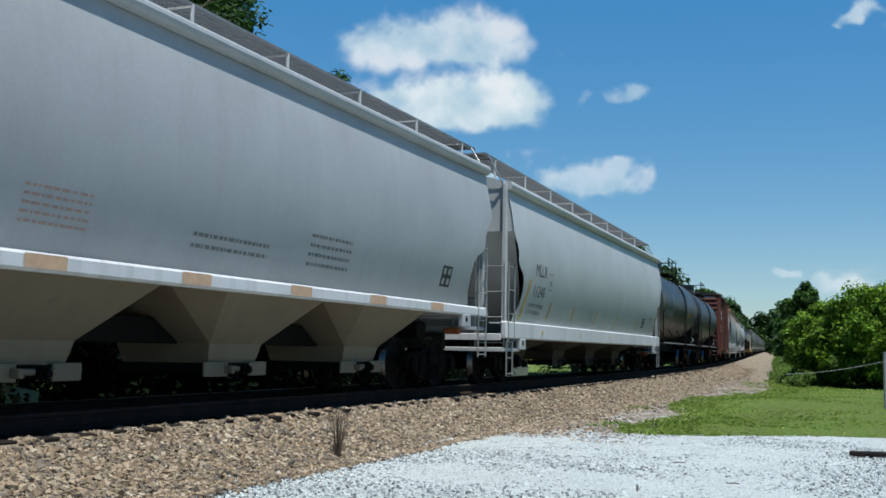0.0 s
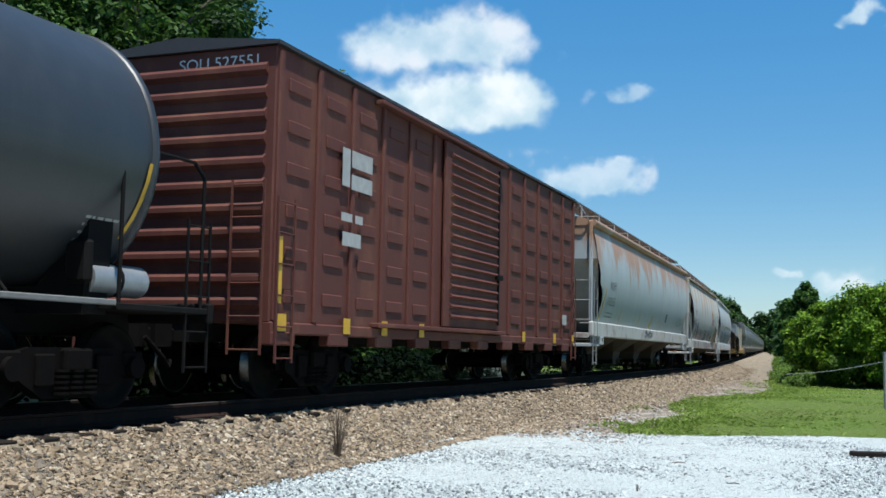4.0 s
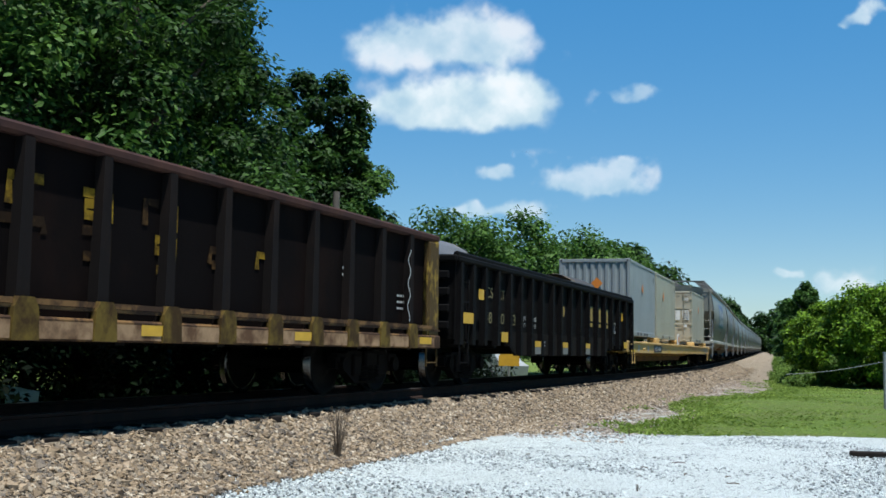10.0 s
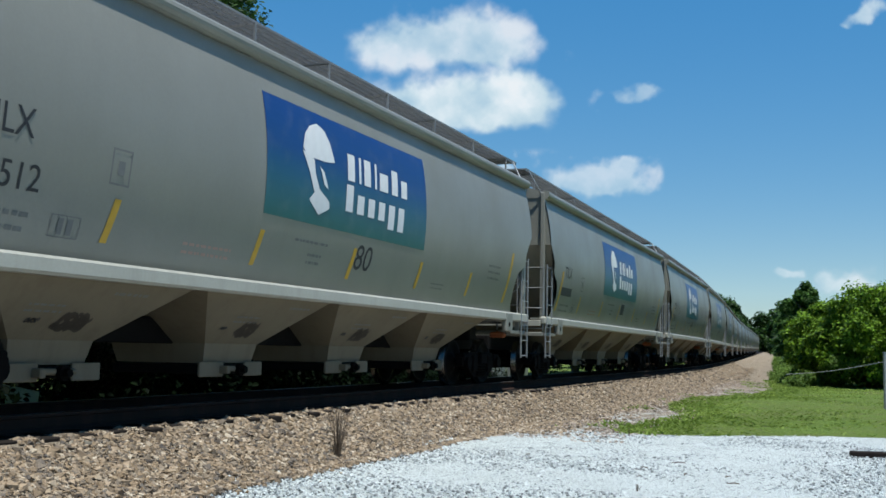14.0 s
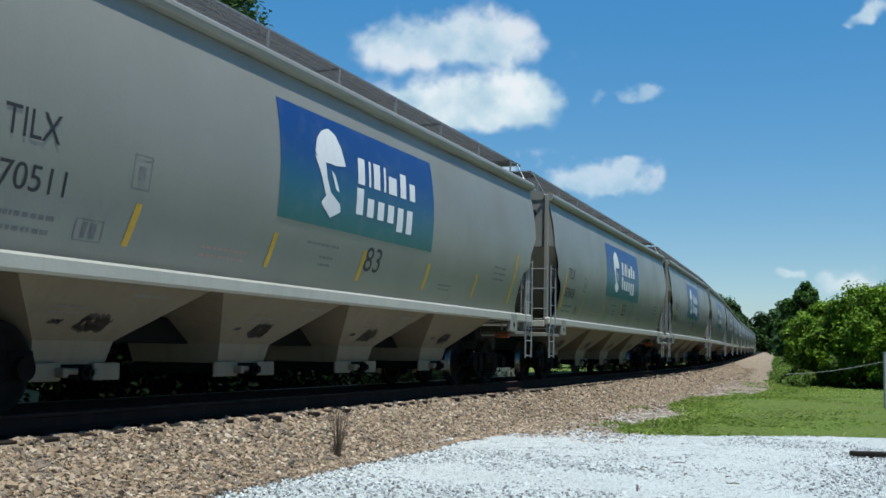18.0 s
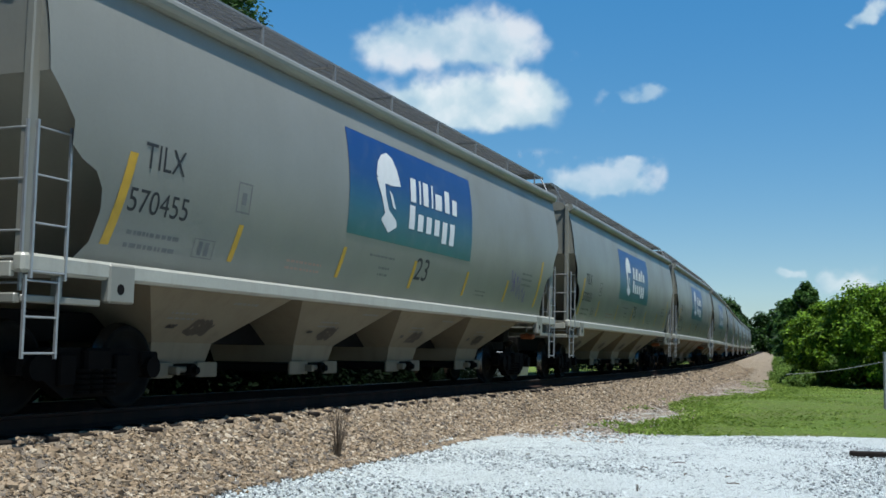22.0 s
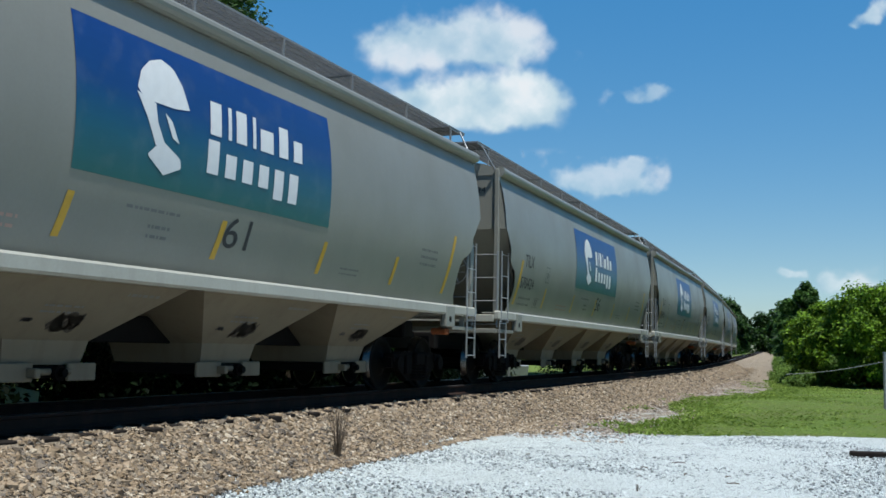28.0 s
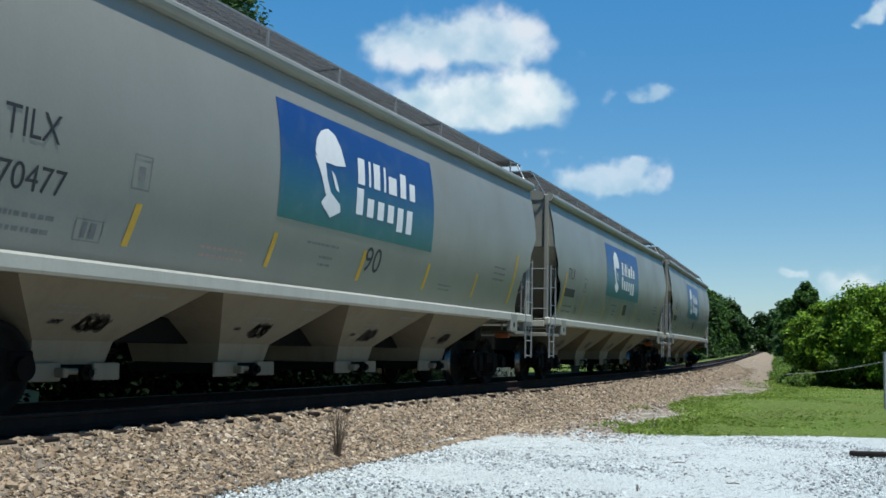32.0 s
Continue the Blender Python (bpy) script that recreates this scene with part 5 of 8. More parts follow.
def blob(car, skin, poly, mat, out=0.007, name="painted_shape"):
    """A flat painted shape given by its corners (y, z), in thin slices so that it follows the side."""
    zs = [p[1] for p in poly]
    z0, z1 = min(zs), max(zs)
    n = 14
    rows = []
    for i in range(n + 1):
        z = z0 + (z1 - z0) * (i + (0.02 if i == 0 else -0.02 if i == n else 0)) / n
        xs = []
        for (ya, za), (yb, zb) in zip(poly, poly[1:] + poly[:1]):
            if (za - z) * (zb - z) <= 0 and za != zb:
                xs.append(ya + (yb - ya) * (z - za) / (zb - za))
        rows.append((z, min(xs), max(xs)))
    b = Build()
    v = [p for z, a, c in rows for p in ((skin(z) + out, a, z), (skin(z) + out, c, z))]
    b.add(v, [(2 * i, 2 * i + 1, 2 * i + 3, 2 * i + 2) for i in range(n)])
    return part(name, b, mat, car)


def rust_top_material(name, base, rust, top, reach, lo, hi, pitch=0.0):
    """Paint with rust that bleeds down in tongues from the roof edge."""
    base, rust = dimmed(base), dimmed(rust)
    m, n, l, b = material(name)
    tc = n.new("ShaderNodeTexCoord")
    sep = n.new("ShaderNodeSeparateXYZ")
    l.new(tc.outputs["Object"], sep.inputs["Vector"])
    mr = n.new("ShaderNodeMapRange")
    mr.inputs["From Min"].default_value = top - reach
    mr.inputs["From Max"].default_value = top
    mr.clamp = False
    l.new(sep.outputs["Z"], mr.inputs["Value"])
    tongues = noise_tex(n, l, 1.0, 5, 0.62, (1.0, 1.15, 0.5))
    fine = noise_tex(n, l, 4.0, 5, 0.65, (1.0, 1.0, 0.7))
    if pitch:
        # stains under the roof ribs at an even spacing, each of its own length
        wave = n.new("ShaderNodeMath")
        wave.operation = "MULTIPLY"
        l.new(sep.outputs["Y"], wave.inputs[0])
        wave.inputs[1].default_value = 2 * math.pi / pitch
        sine = n.new("ShaderNodeMath")
        sine.operation = "COSINE"
        l.new(wave.outputs["Value"], sine.inputs[0])
        steep = n.new("ShaderNodeMapRange")
        for key, val in (("From Min", -0.1), ("From Max", 0.65), ("To Min", -1.0), ("To Max", 1.0)):
            steep.inputs[key].default_value = val
        l.new(sine.outputs["Value"], steep.inputs["Value"])
        far = n.new("ShaderNodeMath")
        far.operation = "MULTIPLY_ADD"
        l.new(steep.outputs["Result"], far.inputs[0])
        far.inputs[1].default_value = 0.16
        l.new(noise_tex(n, l, 0.8, 2, 0.5, (1.0, 1.0, 0.15)), far.inputs[2])
        tongues = far.outputs["Value"]
    add = n.new("ShaderNodeMath")
    add.operation = "MULTIPLY_ADD"
    l.new(mr.outputs["Result"], add.inputs[0])
    add.inputs[1].default_value = 0.36 if pitch else 0.32
    l.new(tongues, add.inputs[2])
    ad2 = n.new("ShaderNodeMath")
    ad2.operation = "MULTIPLY_ADD"
    l.new(fine, ad2.inputs[0])
    ad2.inputs[1].default_value = 0.18
    l.new(add.outputs["Value"], ad2.inputs[2])
    broad = noise_tex(n, l, 0.6, 4)
    runs = noise_tex(n, l, 1.0, 4, 0.6, (4.0, 4.0, 0.35))
    c = mix(n, l, ramp(n, l, broad, [(0.3, (0, 0, 0)), (0.7, (0.6, 0.6, 0.6))]), base, tuple(q * 0.8 for q in base))
    c = mix(n, l, ramp(n, l, runs, [(0.5, (0, 0, 0)), (0.8, (0.35, 0.35, 0.35))]), c, tuple(q * 0.55 for q in base))
    soft = ramp(n, l, ad2.outputs["Value"], [(lo, (0, 0, 0)), (hi, (0.8, 0.8, 0.8))])
    c = mix(n, l, soft, c, rust)
    l.new(c, b.inputs["Base Color"])
    b.inputs["Roughness"].default_value = 0.5
    bump(n, l, b, broad, 0.25, 0.02)
    return m


RUST_BLUE = rust_top_material("rust-streaked blue-grey paint", (0.46, 0.50, 0.51), (0.40, 0.17, 0.05), 4.2, 1.3, 0.66, 0.84)
RUST_CREAM = rust_top_material("ochre-stained cream paint", (0.6, 0.59, 0.55), (0.52, 0.29, 0.10), 3.9, 1.3, 0.80, 1.0, 1.67)
CREAM_SILL = rusty("chipped white sill paint", (0.58, 0.58, 0.55), (0.22, 0.13, 0.09), 0.52, 0.72, (2, 2, 2))


def stencils(car, skin, rnd, spots, mat=None):
    for y0, y1, z0, z1, rows in spots:
        b = Build()
        lines_of_bars(b, skin, y0, y1, z0, z1, rows, rnd)
        part("small_print", b, mat or FADED_LETTER, car)["kind"] = "stuff"


def checker_sign(car, skin, y, z, wd=0.5, hi=0.32):
    b = patch(Build(), skin, y, y + wd, z, z + hi)
    sign = part("test_plate", b, BLACK_LETTER, car)
    b = Build()
    for k in range(2):
        for j in range(2):
            patch(b, skin, y + 0.06 + k * wd * 0.47, y + wd * 0.38 + k * wd * 0.47, z + 0.04 + j * hi * 0.48, z + hi * 0.4 + j * hi * 0.48, 0, 0.009, 1)
    part("plate_lettering", b, GREY_LETTER, sign)["kind"] = "stuff"


def strips(car, skin, spots):
    for y, z0, z1, wd in spots:
        part("reflective_strip", patch(Build(), skin, y, y + wd, z0, z1, 0.16 * (z1 - z0) / 0.45, 0.006), YELLOW, car)


def pale_hoppers():
    rnd = random.Random(21)
    # the leading pale grey car with orange patches on its white sill
    half = 9.2
    car, skin = hopper_car("covered_hopper", "pale grey covered hopper car with a white sill", half, 1.34, 1.52, 4.22, GREY_HOPPER, WHITE_SILL, BAY_DUST, 4, [(z + 0.1, q) for z, q in INSETS], half - 1.5, GRATE, wide=1.64, board=0.5, flare=0.7)
    TRAIN.append((car, -217.8 - half, half - 1.5, LEVEL))
    sill = lambda z: 1.585
    for k in range(6):
        part("sill_patch", patch(Build(), sill, -5.3 + 2.35 * k, -4.75 + 2.35 * k, 1.37, 1.50), plain("faded orange reflective patch", (0.55, 0.36, 0.22), 0.6) if k == 0 else bpy.data.materials["faded orange reflective patch"], car)
    stencils(car, skin, rnd, [(-3.0, -2.1, 1.75, 2.15, 5)], PINK_LETTER)
    stencils(car, skin, rnd, [(-0.4, 1.2, 1.75, 2.0, 2), (2.2, 3.4, 1.75, 2.25, 4)])
    checker_sign(car, skin, 6.9, 1.8, 0.45, 0.36)
    # second pale grey car
    half = 9.55
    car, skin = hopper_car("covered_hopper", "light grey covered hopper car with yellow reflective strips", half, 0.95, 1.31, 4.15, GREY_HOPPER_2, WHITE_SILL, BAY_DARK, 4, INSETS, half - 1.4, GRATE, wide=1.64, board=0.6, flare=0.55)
    TRAIN.append((car, -206.85, half - 1.4, LEVEL))
    lettering("reporting_mark", "MLLX", car, -7.8, -6.88, 2.36, 2.62, skin, BLACK_LETTER)
    lettering("car_number", "11240", car, -7.8, -6.9, 1.9, 2.15, skin, BLACK_LETTER)
    strips(car, skin, [(-8.55, 1.35, 2.26, 0.12), (-6.3, 1.45, 1.86, 0.1), (-3.95, 1.46, 1.86, 0.1), (-1.35, 1.46, 1.86, 0.1), (1.6, 1.46, 1.84, 0.09), (5.0, 1.46, 1.84, 0.09), (8.3, 1.4, 2.3, 0.12)])
    for txt, ya, yb, za, zb in (("LD LMT 219400 LB", -8.0, -6.85, 1.66, 1.75), ("LT WT  66000 LB", -8.1, -6.95, 1.51, 1.6)):
        lettering("weight_stencil", txt, car, ya, yb, za, zb, skin, DARK_LETTER)
    for y in (-6.9, -3.1, 0.6, 4.6):
        part("sill_mark", Build().add(*oval(lambda z: 1.583, y, 1.12, 0.05, 0.06)), YELLOW, car)
    stencils(car, skin, rnd, [(-1.9, -1.6, 1.5, 1.8, 4), (7.3, 7.9, 1.75, 1.95, 2)])
    checker_sign(car, skin, 6.0, 1.55, 0.5, 0.32)
    b = Build()
    for y0, y1, z0, z1 in ((-6.62, -6.3, 2.46, 2.475), (-6.62, -6.3, 2.1, 2.115), (-6.62, -6.605, 2.1, 2.475), (-6.315, -6.3, 2.1, 2.475), (-6.5, -6.42, 2.2, 2.32)):
        patch(b, skin, y0, y1, z0, z1, 0, 0.006, 1)
    part("stencil_box", b, FADED_LETTER, car)
    # rust-streaked car
    half = 9.95
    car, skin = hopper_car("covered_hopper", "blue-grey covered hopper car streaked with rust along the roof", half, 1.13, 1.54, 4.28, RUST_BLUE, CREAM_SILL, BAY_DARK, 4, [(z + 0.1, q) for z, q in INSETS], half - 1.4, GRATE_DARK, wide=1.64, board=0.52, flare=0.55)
    TRAIN.append((car, -138.4, half - 1.4, LEVEL))
    lettering("reporting_mark", "WLPX", car, -8.1, -7.2, 2.5, 2.75, skin, FADED_LETTER)
    lettering("car_number", "10255", car, -8.2, -7.15, 2.05, 2.3, skin, FADED_LETTER)
    strips(car, skin, [(-9.0, 1.6, 2.5, 0.12), (-6.0, 1.65, 2.05, 0.1), (0.05, 1.62, 2.05, 0.14), (1.95, 1.62, 2.03, 0.1), (-2.5, 1.62, 2.03, 0.1), (5.5, 1.66, 2.0, 0.1), (8.4, 1.66, 2.3, 0.1)])
    checker_sign(car, skin, 3.4, 1.9, 0.42, 0.3)
    stencils(car, skin, rnd, [(6.6, 7.3, 1.8, 2.15, 4), (7.35, 8.1, 1.85, 2.2, 5), (-8.2, -7.2, 1.68, 1.9, 2)])
    part("sill_patch", patch(Build(), lambda z: 1.585, 2.0, 2.2, 1.3, 1.42), YELLOW, car)
    part("sill_patch", patch(Build(), lambda z: 1.585, 7.0, 7.2, 1.3, 1.42), YELLOW, car)
    scribble(car, lambda z: 1.58, -1.6, 0.3, 1.2, 1.5, 2, SPRAY_BLACK, rnd, 0.012)
    part("test_plate", patch(Build(), skin, -0.15, 0.2, 1.6, 1.75), YELLOW, car)
    # cream car with scribbled lower side
    half = 9.15
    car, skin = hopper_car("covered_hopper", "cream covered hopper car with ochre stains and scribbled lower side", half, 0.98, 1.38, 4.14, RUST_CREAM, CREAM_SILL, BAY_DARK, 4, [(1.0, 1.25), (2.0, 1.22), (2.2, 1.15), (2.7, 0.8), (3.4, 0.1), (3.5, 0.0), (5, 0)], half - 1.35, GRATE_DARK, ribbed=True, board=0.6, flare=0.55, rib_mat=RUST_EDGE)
    TRAIN.append((car, -117.55, half - 1.35, LEVEL))
    lettering("reporting_mark", "WLPX", car, -7.45, -6.42, 2.58, 2.82, skin, DARK_LETTER)
    lettering("car_number", "60577", car, -7.5, -6.3, 2.1, 2.36, skin, DARK_LETTER)
    b = Build()
    for y0, y1, z0, z1 in ((-5.78, -5.46, 2.585, 2.6), (-5.78, -5.46, 2.35, 2.365), (-5.78, -5.765, 2.35, 2.6), (-5.475, -5.46, 2.35, 2.6), (-5.67, -5.57, 2.4, 2.48)):
        patch(b, skin, y0, y1, z0, z1, 0, 0.006, 1)
    part("stencil_box", b, DARK_LETTER, car)
    strips(car, skin, [(-8.0, 1.45, 2.35, 0.12)])
    part("painted_shape", Build().add(*oval(skin, -7.75, 2.05, 0.28, 0.42)), SPRAY_BLUE, car)
    sill = lambda z: 1.583
    # a beige snouted shape outlined in black
    blob(car, skin, [(-7.0, 1.46), (-6.05, 1.46), (-5.92, 1.62), (-6.1, 1.86), (-6.5, 1.96), (-6.95, 1.84)], SPRAY_BEIGE, 0.004)
    blob(car, skin, [(-6.75, 1.96), (-6.1, 1.94), (-6.2, 2.14), (-6.7, 2.18)], SPRAY_SILVER, 0.005)
    part("painted_line", stroke_mesh(skin, [(-7.0, 1.75), (-6.7, 1.92), (-6.35, 1.93), (-6.1, 1.82), (-6.0, 1.62), (-6.2, 1.5)], 0.012, 0.009), SPRAY_BLACK, car)
    part("painted_line", stroke_mesh(skin, [(-6.1, 1.82), (-5.75, 1.78), (-5.77, 1.66), (-6.0, 1.66)], 0.012, 0.009), SPRAY_BLACK, car)
    part("painted_line", stroke_mesh(skin, [(-6.8, 1.95), (-6.72, 2.18), (-6.2, 2.15), (-6.08, 1.95)], 0.013, 0.009), SPRAY_BLACK, car)
    part("painted_line", stroke_mesh(skin, [(-6.62, 1.62), (-6.5, 1.7), (-6.42, 1.62), (-6.5, 1.54), (-6.62, 1.58)], 0.014, 0.009), SPRAY_MAROON, car)
    scribble(car, skin, -6.7, -6.15, 2.02, 2.12, 1, SPRAY_BLACK, rnd, 0.016)
    # a maroon knot of loops edged in pink, its stem on the sill
    blob(car, skin, [(-5.6, 1.5), (-5.0, 1.42), (-4.8, 1.6), (-4.86, 1.85), (-5.1, 2.1), (-5.3, 2.24), (-5.52, 2.26), (-5.68, 2.12), (-5.76, 1.9), (-5.72, 1.7)], SPRAY_MAROON, 0.004)
    blob(car, sill, [(-5.2, 0.99), (-4.98, 0.99), (-4.95, 1.25), (-4.85, 1.34), (-5.3, 1.34), (-5.22, 1.25)], SPRAY_MAROON, 0.004)
    for dy, dz in ((-5.66, 2.0), (-5.5, 2.14), (-5.3, 2.0), (-5.12, 1.9), (-5.02, 1.72), (-5.3, 1.72), (-4.95, 1.55), (-5.18, 1.54)):
        pts = [(dy + 0.09 * math.cos(k * 0.62 + dy * 7), dz + 0.11 * math.sin(k * 0.62 + dy * 7)) for k in range(8)]
        part("painted_line", stroke_mesh(skin, pts, 0.013, 0.009), SPRAY_ROSE, car)
    part("reflective_strip", patch(Build(), skin, -5.5, -5.42, 1.55, 1.95, 0.1, 0.011), YELLOW, car)
    # a small house drawn in red
    for pts in ([(-4.66, 1.46), (-4.58, 1.82), (-4.3, 2.02), (-4.08, 1.84), (-4.16, 1.5), (-4.66, 1.46)], [(-4.58, 1.82), (-4.36, 1.74), (-4.08, 1.84)], [(-4.36, 1.74), (-4.4, 1.48)]):
        part("painted_line", stroke_mesh(skin, pts, 0.016, 0.007), SPRAY_RED, car)
    blob(car, skin, [(-4.62, 1.48), (-4.18, 1.5), (-4.1, 1.82), (-4.3, 1.98), (-4.56, 1.8)], SPRAY_BEIGE, 0.004)
    # faded figures in dusky pink
    for k in range(5):
        y = -3.85 + 0.36 * k
        blob(car, skin, [(y, 1.42), (y + 0.3, 1.42), (y + 0.34, 1.7), (y + 0.22, 1.98 - 0.03 * k), (y + 0.06, 1.92), (y - 0.02, 1.6)], SPRAY_DUSK, 0.004)
        part("painted_line", stroke_mesh(skin, [(y + 0.3, 1.45), (y + 0.22, 1.62), (y + 0.34, 1.78), (y + 0.27, 1.96)], 0.011, 0.009), SPRAY_ROSE, car)
    part("reflective_strip", patch(Build(), skin, -2.75, -2.67, 1.5, 1.85, 0.08, 0.011), YELLOW, car)
    for pts in ([(-1.75, 1.95), (-1.74, 2.14), (-1.5, 2.14), (-1.46, 1.98), (-1.62, 1.9), (-1.75, 1.95)], [(-1.7, 1.88), (-1.6, 1.72), (-1.75, 1.6)], [(-1.66, 2.02), (-1.58, 2.06), (-1.56, 1.99), (-1.66, 2.02)]):
        part("painted_line", stroke_mesh(skin, pts, 0.015, 0.007), SPRAY_BLACK, car)
    blob(car, skin, [(-2.0, 1.42), (-1.55, 1.42), (-1.6, 1.6), (-1.8, 1.66)], SPRAY_RED, 0.004)
    # a blue-black tag with white lines
    for k in range(5):
        y = -1.4 + 0.38 * k
        blob(car, skin, [(y, 1.42), (y + 0.4, 1.42), (y + 0.42, 1.7), (y + 0.3, 2.02 - 0.05 * (k % 3)), (y + 0.14, 1.96), (y + 0.02, 1.66)], SPRAY_NIGHT, 0.004)
        part("painted_line", stroke_mesh(skin, [(y + 0.1, 1.5), (y + 0.02, 1.72), (y + 0.14, 1.9), (y + 0.25, 1.76), (y + 0.18, 1.52), (y + 0.32, 1.46)], 0.010, 0.009), WHITE_LETTER, car)
    part("reflective_strip", patch(Build(), skin, -0.72, -0.64, 1.5, 1.88, 0.08, 0.011), YELLOW, car)
    # washed-out pink letters
    for k in range(5):
        y = 0.95 + 0.4 * k
        blob(car, skin, [(y, 1.42), (y + 0.34, 1.42), (y + 0.38, 1.75), (y + 0.26, 2.04), (y + 0.1, 2.0), (y, 1.7)], SPRAY_DUSK, 0.004)
        part("painted_line", stroke_mesh(skin, [(y + 0.36, 1.45), (y + 0.3, 1.65), (y + 0.38, 1.82), (y + 0.28, 2.02)], 0.011, 0.009), SPRAY_ROSE, car)
    # a knot of orange-red rings
    blob(car, skin, [(3.08, 2.92), (3.2, 3.06), (3.41, 3.18), (3.48, 3.0), (3.75, 2.96), (3.7, 2.74), (3.3, 2.72)], SPRAY_ORANGE, 0.004)
    blob(car, skin, [(3.3, 2.3), (4.6, 2.32), (4.6, 2.6), (4.1, 2.72), (3.4, 2.68)], SPRAY_BLUSH, 0.004)
    for y, z, ry, rz, m in ((3.17, 2.5, 0.15, 0.18, SPRAY_RED), (3.58, 2.46, 0.19, 0.2, SPRAY_FLAME), (4.04, 2.92, 0.13, 0.13, SPRAY_FLAME), (3.98, 2.5, 0.16, 0.22, SPRAY_RED), (4.4, 2.44, 0.16, 0.17, SPRAY_RED), (3.72, 2.88, 0.12, 0.12, SPRAY_BLUSH)):
        part("painted_ring", stroke_mesh(skin, [(y + ry * math.cos(k * 0.52), z + rz * math.sin(k * 0.52)) for k in range(13)], 0.03, 0.008), m, car)
    part("painted_line", stroke_mesh(skin, [(4.38, 2.6), (4.38, 2.86), (4.46, 2.99), (4.58, 3.0), (4.64, 2.9)], 0.026, 0.008), SPRAY_FLAME, car)
    # black-outlined bubble letters over a blue-black tag that runs down on to the sill
    outline = [(3.04, 1.64), (2.92, 2.04), (3.04, 2.17), (3.28, 2.21), (3.48, 2.18), (3.72, 2.19), (3.93, 2.2), (4.2, 2.02), (4.51, 2.01), (4.64, 1.88), (4.68, 1.5), (4.27, 1.65), (3.6, 1.73)]
    blob(car, skin, outline, SPRAY_MIST, 0.004)
    part("painted_line", stroke_mesh(skin, outline + outline[:1], 0.011, 0.009), SPRAY_BLACK, car)
    for y, z in ((3.3, 2.15), (3.6, 2.12), (3.88, 2.12), (4.15, 1.98), (4.42, 1.95)):
        part("painted_line", stroke_mesh(skin, [(y - 0.02, z), (y + 0.05, z - 0.14), (y + 0.02, z - 0.3), (y + 0.08, z - 0.36)], 0.010, 0.009), SPRAY_BLACK, car)
    blob(car, skin, [(3.08, 1.40), (3.28, 1.7), (3.8, 1.72), (4.29, 1.61), (4.59, 1.40)], SPRAY_NIGHT, 0.006)
    blob(car, sill, [(2.92, 1.375), (3.05, 1.24), (3.78, 1.0), (4.67, 1.0), (4.55, 1.375)], SPRAY_NIGHT, 0.004)
    for k in range(4):
        y = 3.36 + 0.28 * k
        part("painted_line", stroke_mesh(skin, [(y, 1.42), (y + 0.02, 1.6), (y + 0.12, 1.66 - 0.02 * k), (y + 0.2, 1.56), (y + 0.16, 1.42)], 0.011, 0.010), WHITE_LETTER, car)
        part("painted_line", stroke_mesh(sill, [(y + 0.05, 1.36), (y + 0.1, 1.12), (y + 0.22, 1.06), (y + 0.3, 1.18), (y + 0.27, 1.36)], 0.011, 0.009), WHITE_LETTER, car)
    # brown bubble letters edged in white, on the side and the sill
    big = [(4.79, 1.41), (4.78, 1.72), (5.06, 1.87), (5.4, 1.82), (5.6, 1.98), (5.75, 2.21), (6.04, 2.08), (6.25, 1.91), (6.48, 2.13), (6.89, 2.23), (7.01, 2.42), (7.08, 2.02), (6.81, 1.85), (7.15, 1.41)]
    blob(car, skin, big, SPRAY_BROWN, 0.004)
    part("painted_line", stroke_mesh(skin, big, 0.013, 0.009), WHITE_LETTER, car)
    curl = [(5.1, 1.95), (5.03, 2.2), (5.22, 2.33), (5.42, 2.3), (5.4, 2.1), (5.25, 2.0)]
    part("painted_line", stroke_mesh(skin, curl, 0.06, 0.008), SPRAY_BROWN, car)
    part("painted_line", stroke_mesh(skin, [(y, z + 0.07) for y, z in curl], 0.014, 0.010), WHITE_LETTER, car)
    for y, z, q in ((5.02, 1.62, 0.16), (5.62, 1.6, 0.17), (6.2, 1.6, 0.16), (6.72, 1.58, 0.14)):
        part("painted_line", stroke_mesh(skin, [(y + q * math.cos(k * 0.6 + y), z + 0.9 * q * math.sin(k * 0.6 + y)) for k in range(9)], 0.016, 0.010), WHITE_LETTER, car)
    low = [(4.69, 1.365), (4.83, 1.06), (5.25, 1.0), (5.55, 1.1), (5.88, 1.14), (6.29, 1.0), (6.5, 1.06), (6.7, 1.14), (7.21, 1.02), (7.24, 1.365)]
    blob(car, sill, low, SPRAY_BROWN, 0.004)
    part("painted_line", stroke_mesh(sill, low, 0.012, 0.009), WHITE_LETTER, car)
    for y in (5.15, 5.7, 6.1, 6.65):
        part("painted_line", stroke_mesh(sill, [(y, 1.35), (y - 0.06, 1.2), (y + 0.04, 1.12), (y + 0.12, 1.22), (y + 0.1, 1.35)], 0.014, 0.009), WHITE_LETTER, car)
    blob(car, skin, [(7.2, 1.41), (7.05, 2.07), (7.3, 2.22), (7.61, 2.19), (7.77, 2.08), (7.95, 1.41)], SPRAY_NIGHT, 0.004)
    blob(car, sill, [(7.26, 1.375), (7.27, 1.0), (7.87, 1.0), (8.05, 1.375)], SPRAY_NIGHT, 0.004)
    part("reflective_strip", patch(Build(), skin, 7.86, 7.98, 1.45, 2.36, 0.0, 0.011), YELLOW, car)
    part("reflective_strip", patch(Build(), skin, 5.28, 5.4, 1.5, 1.88, 0.0, 0.012), YELLOW, car)
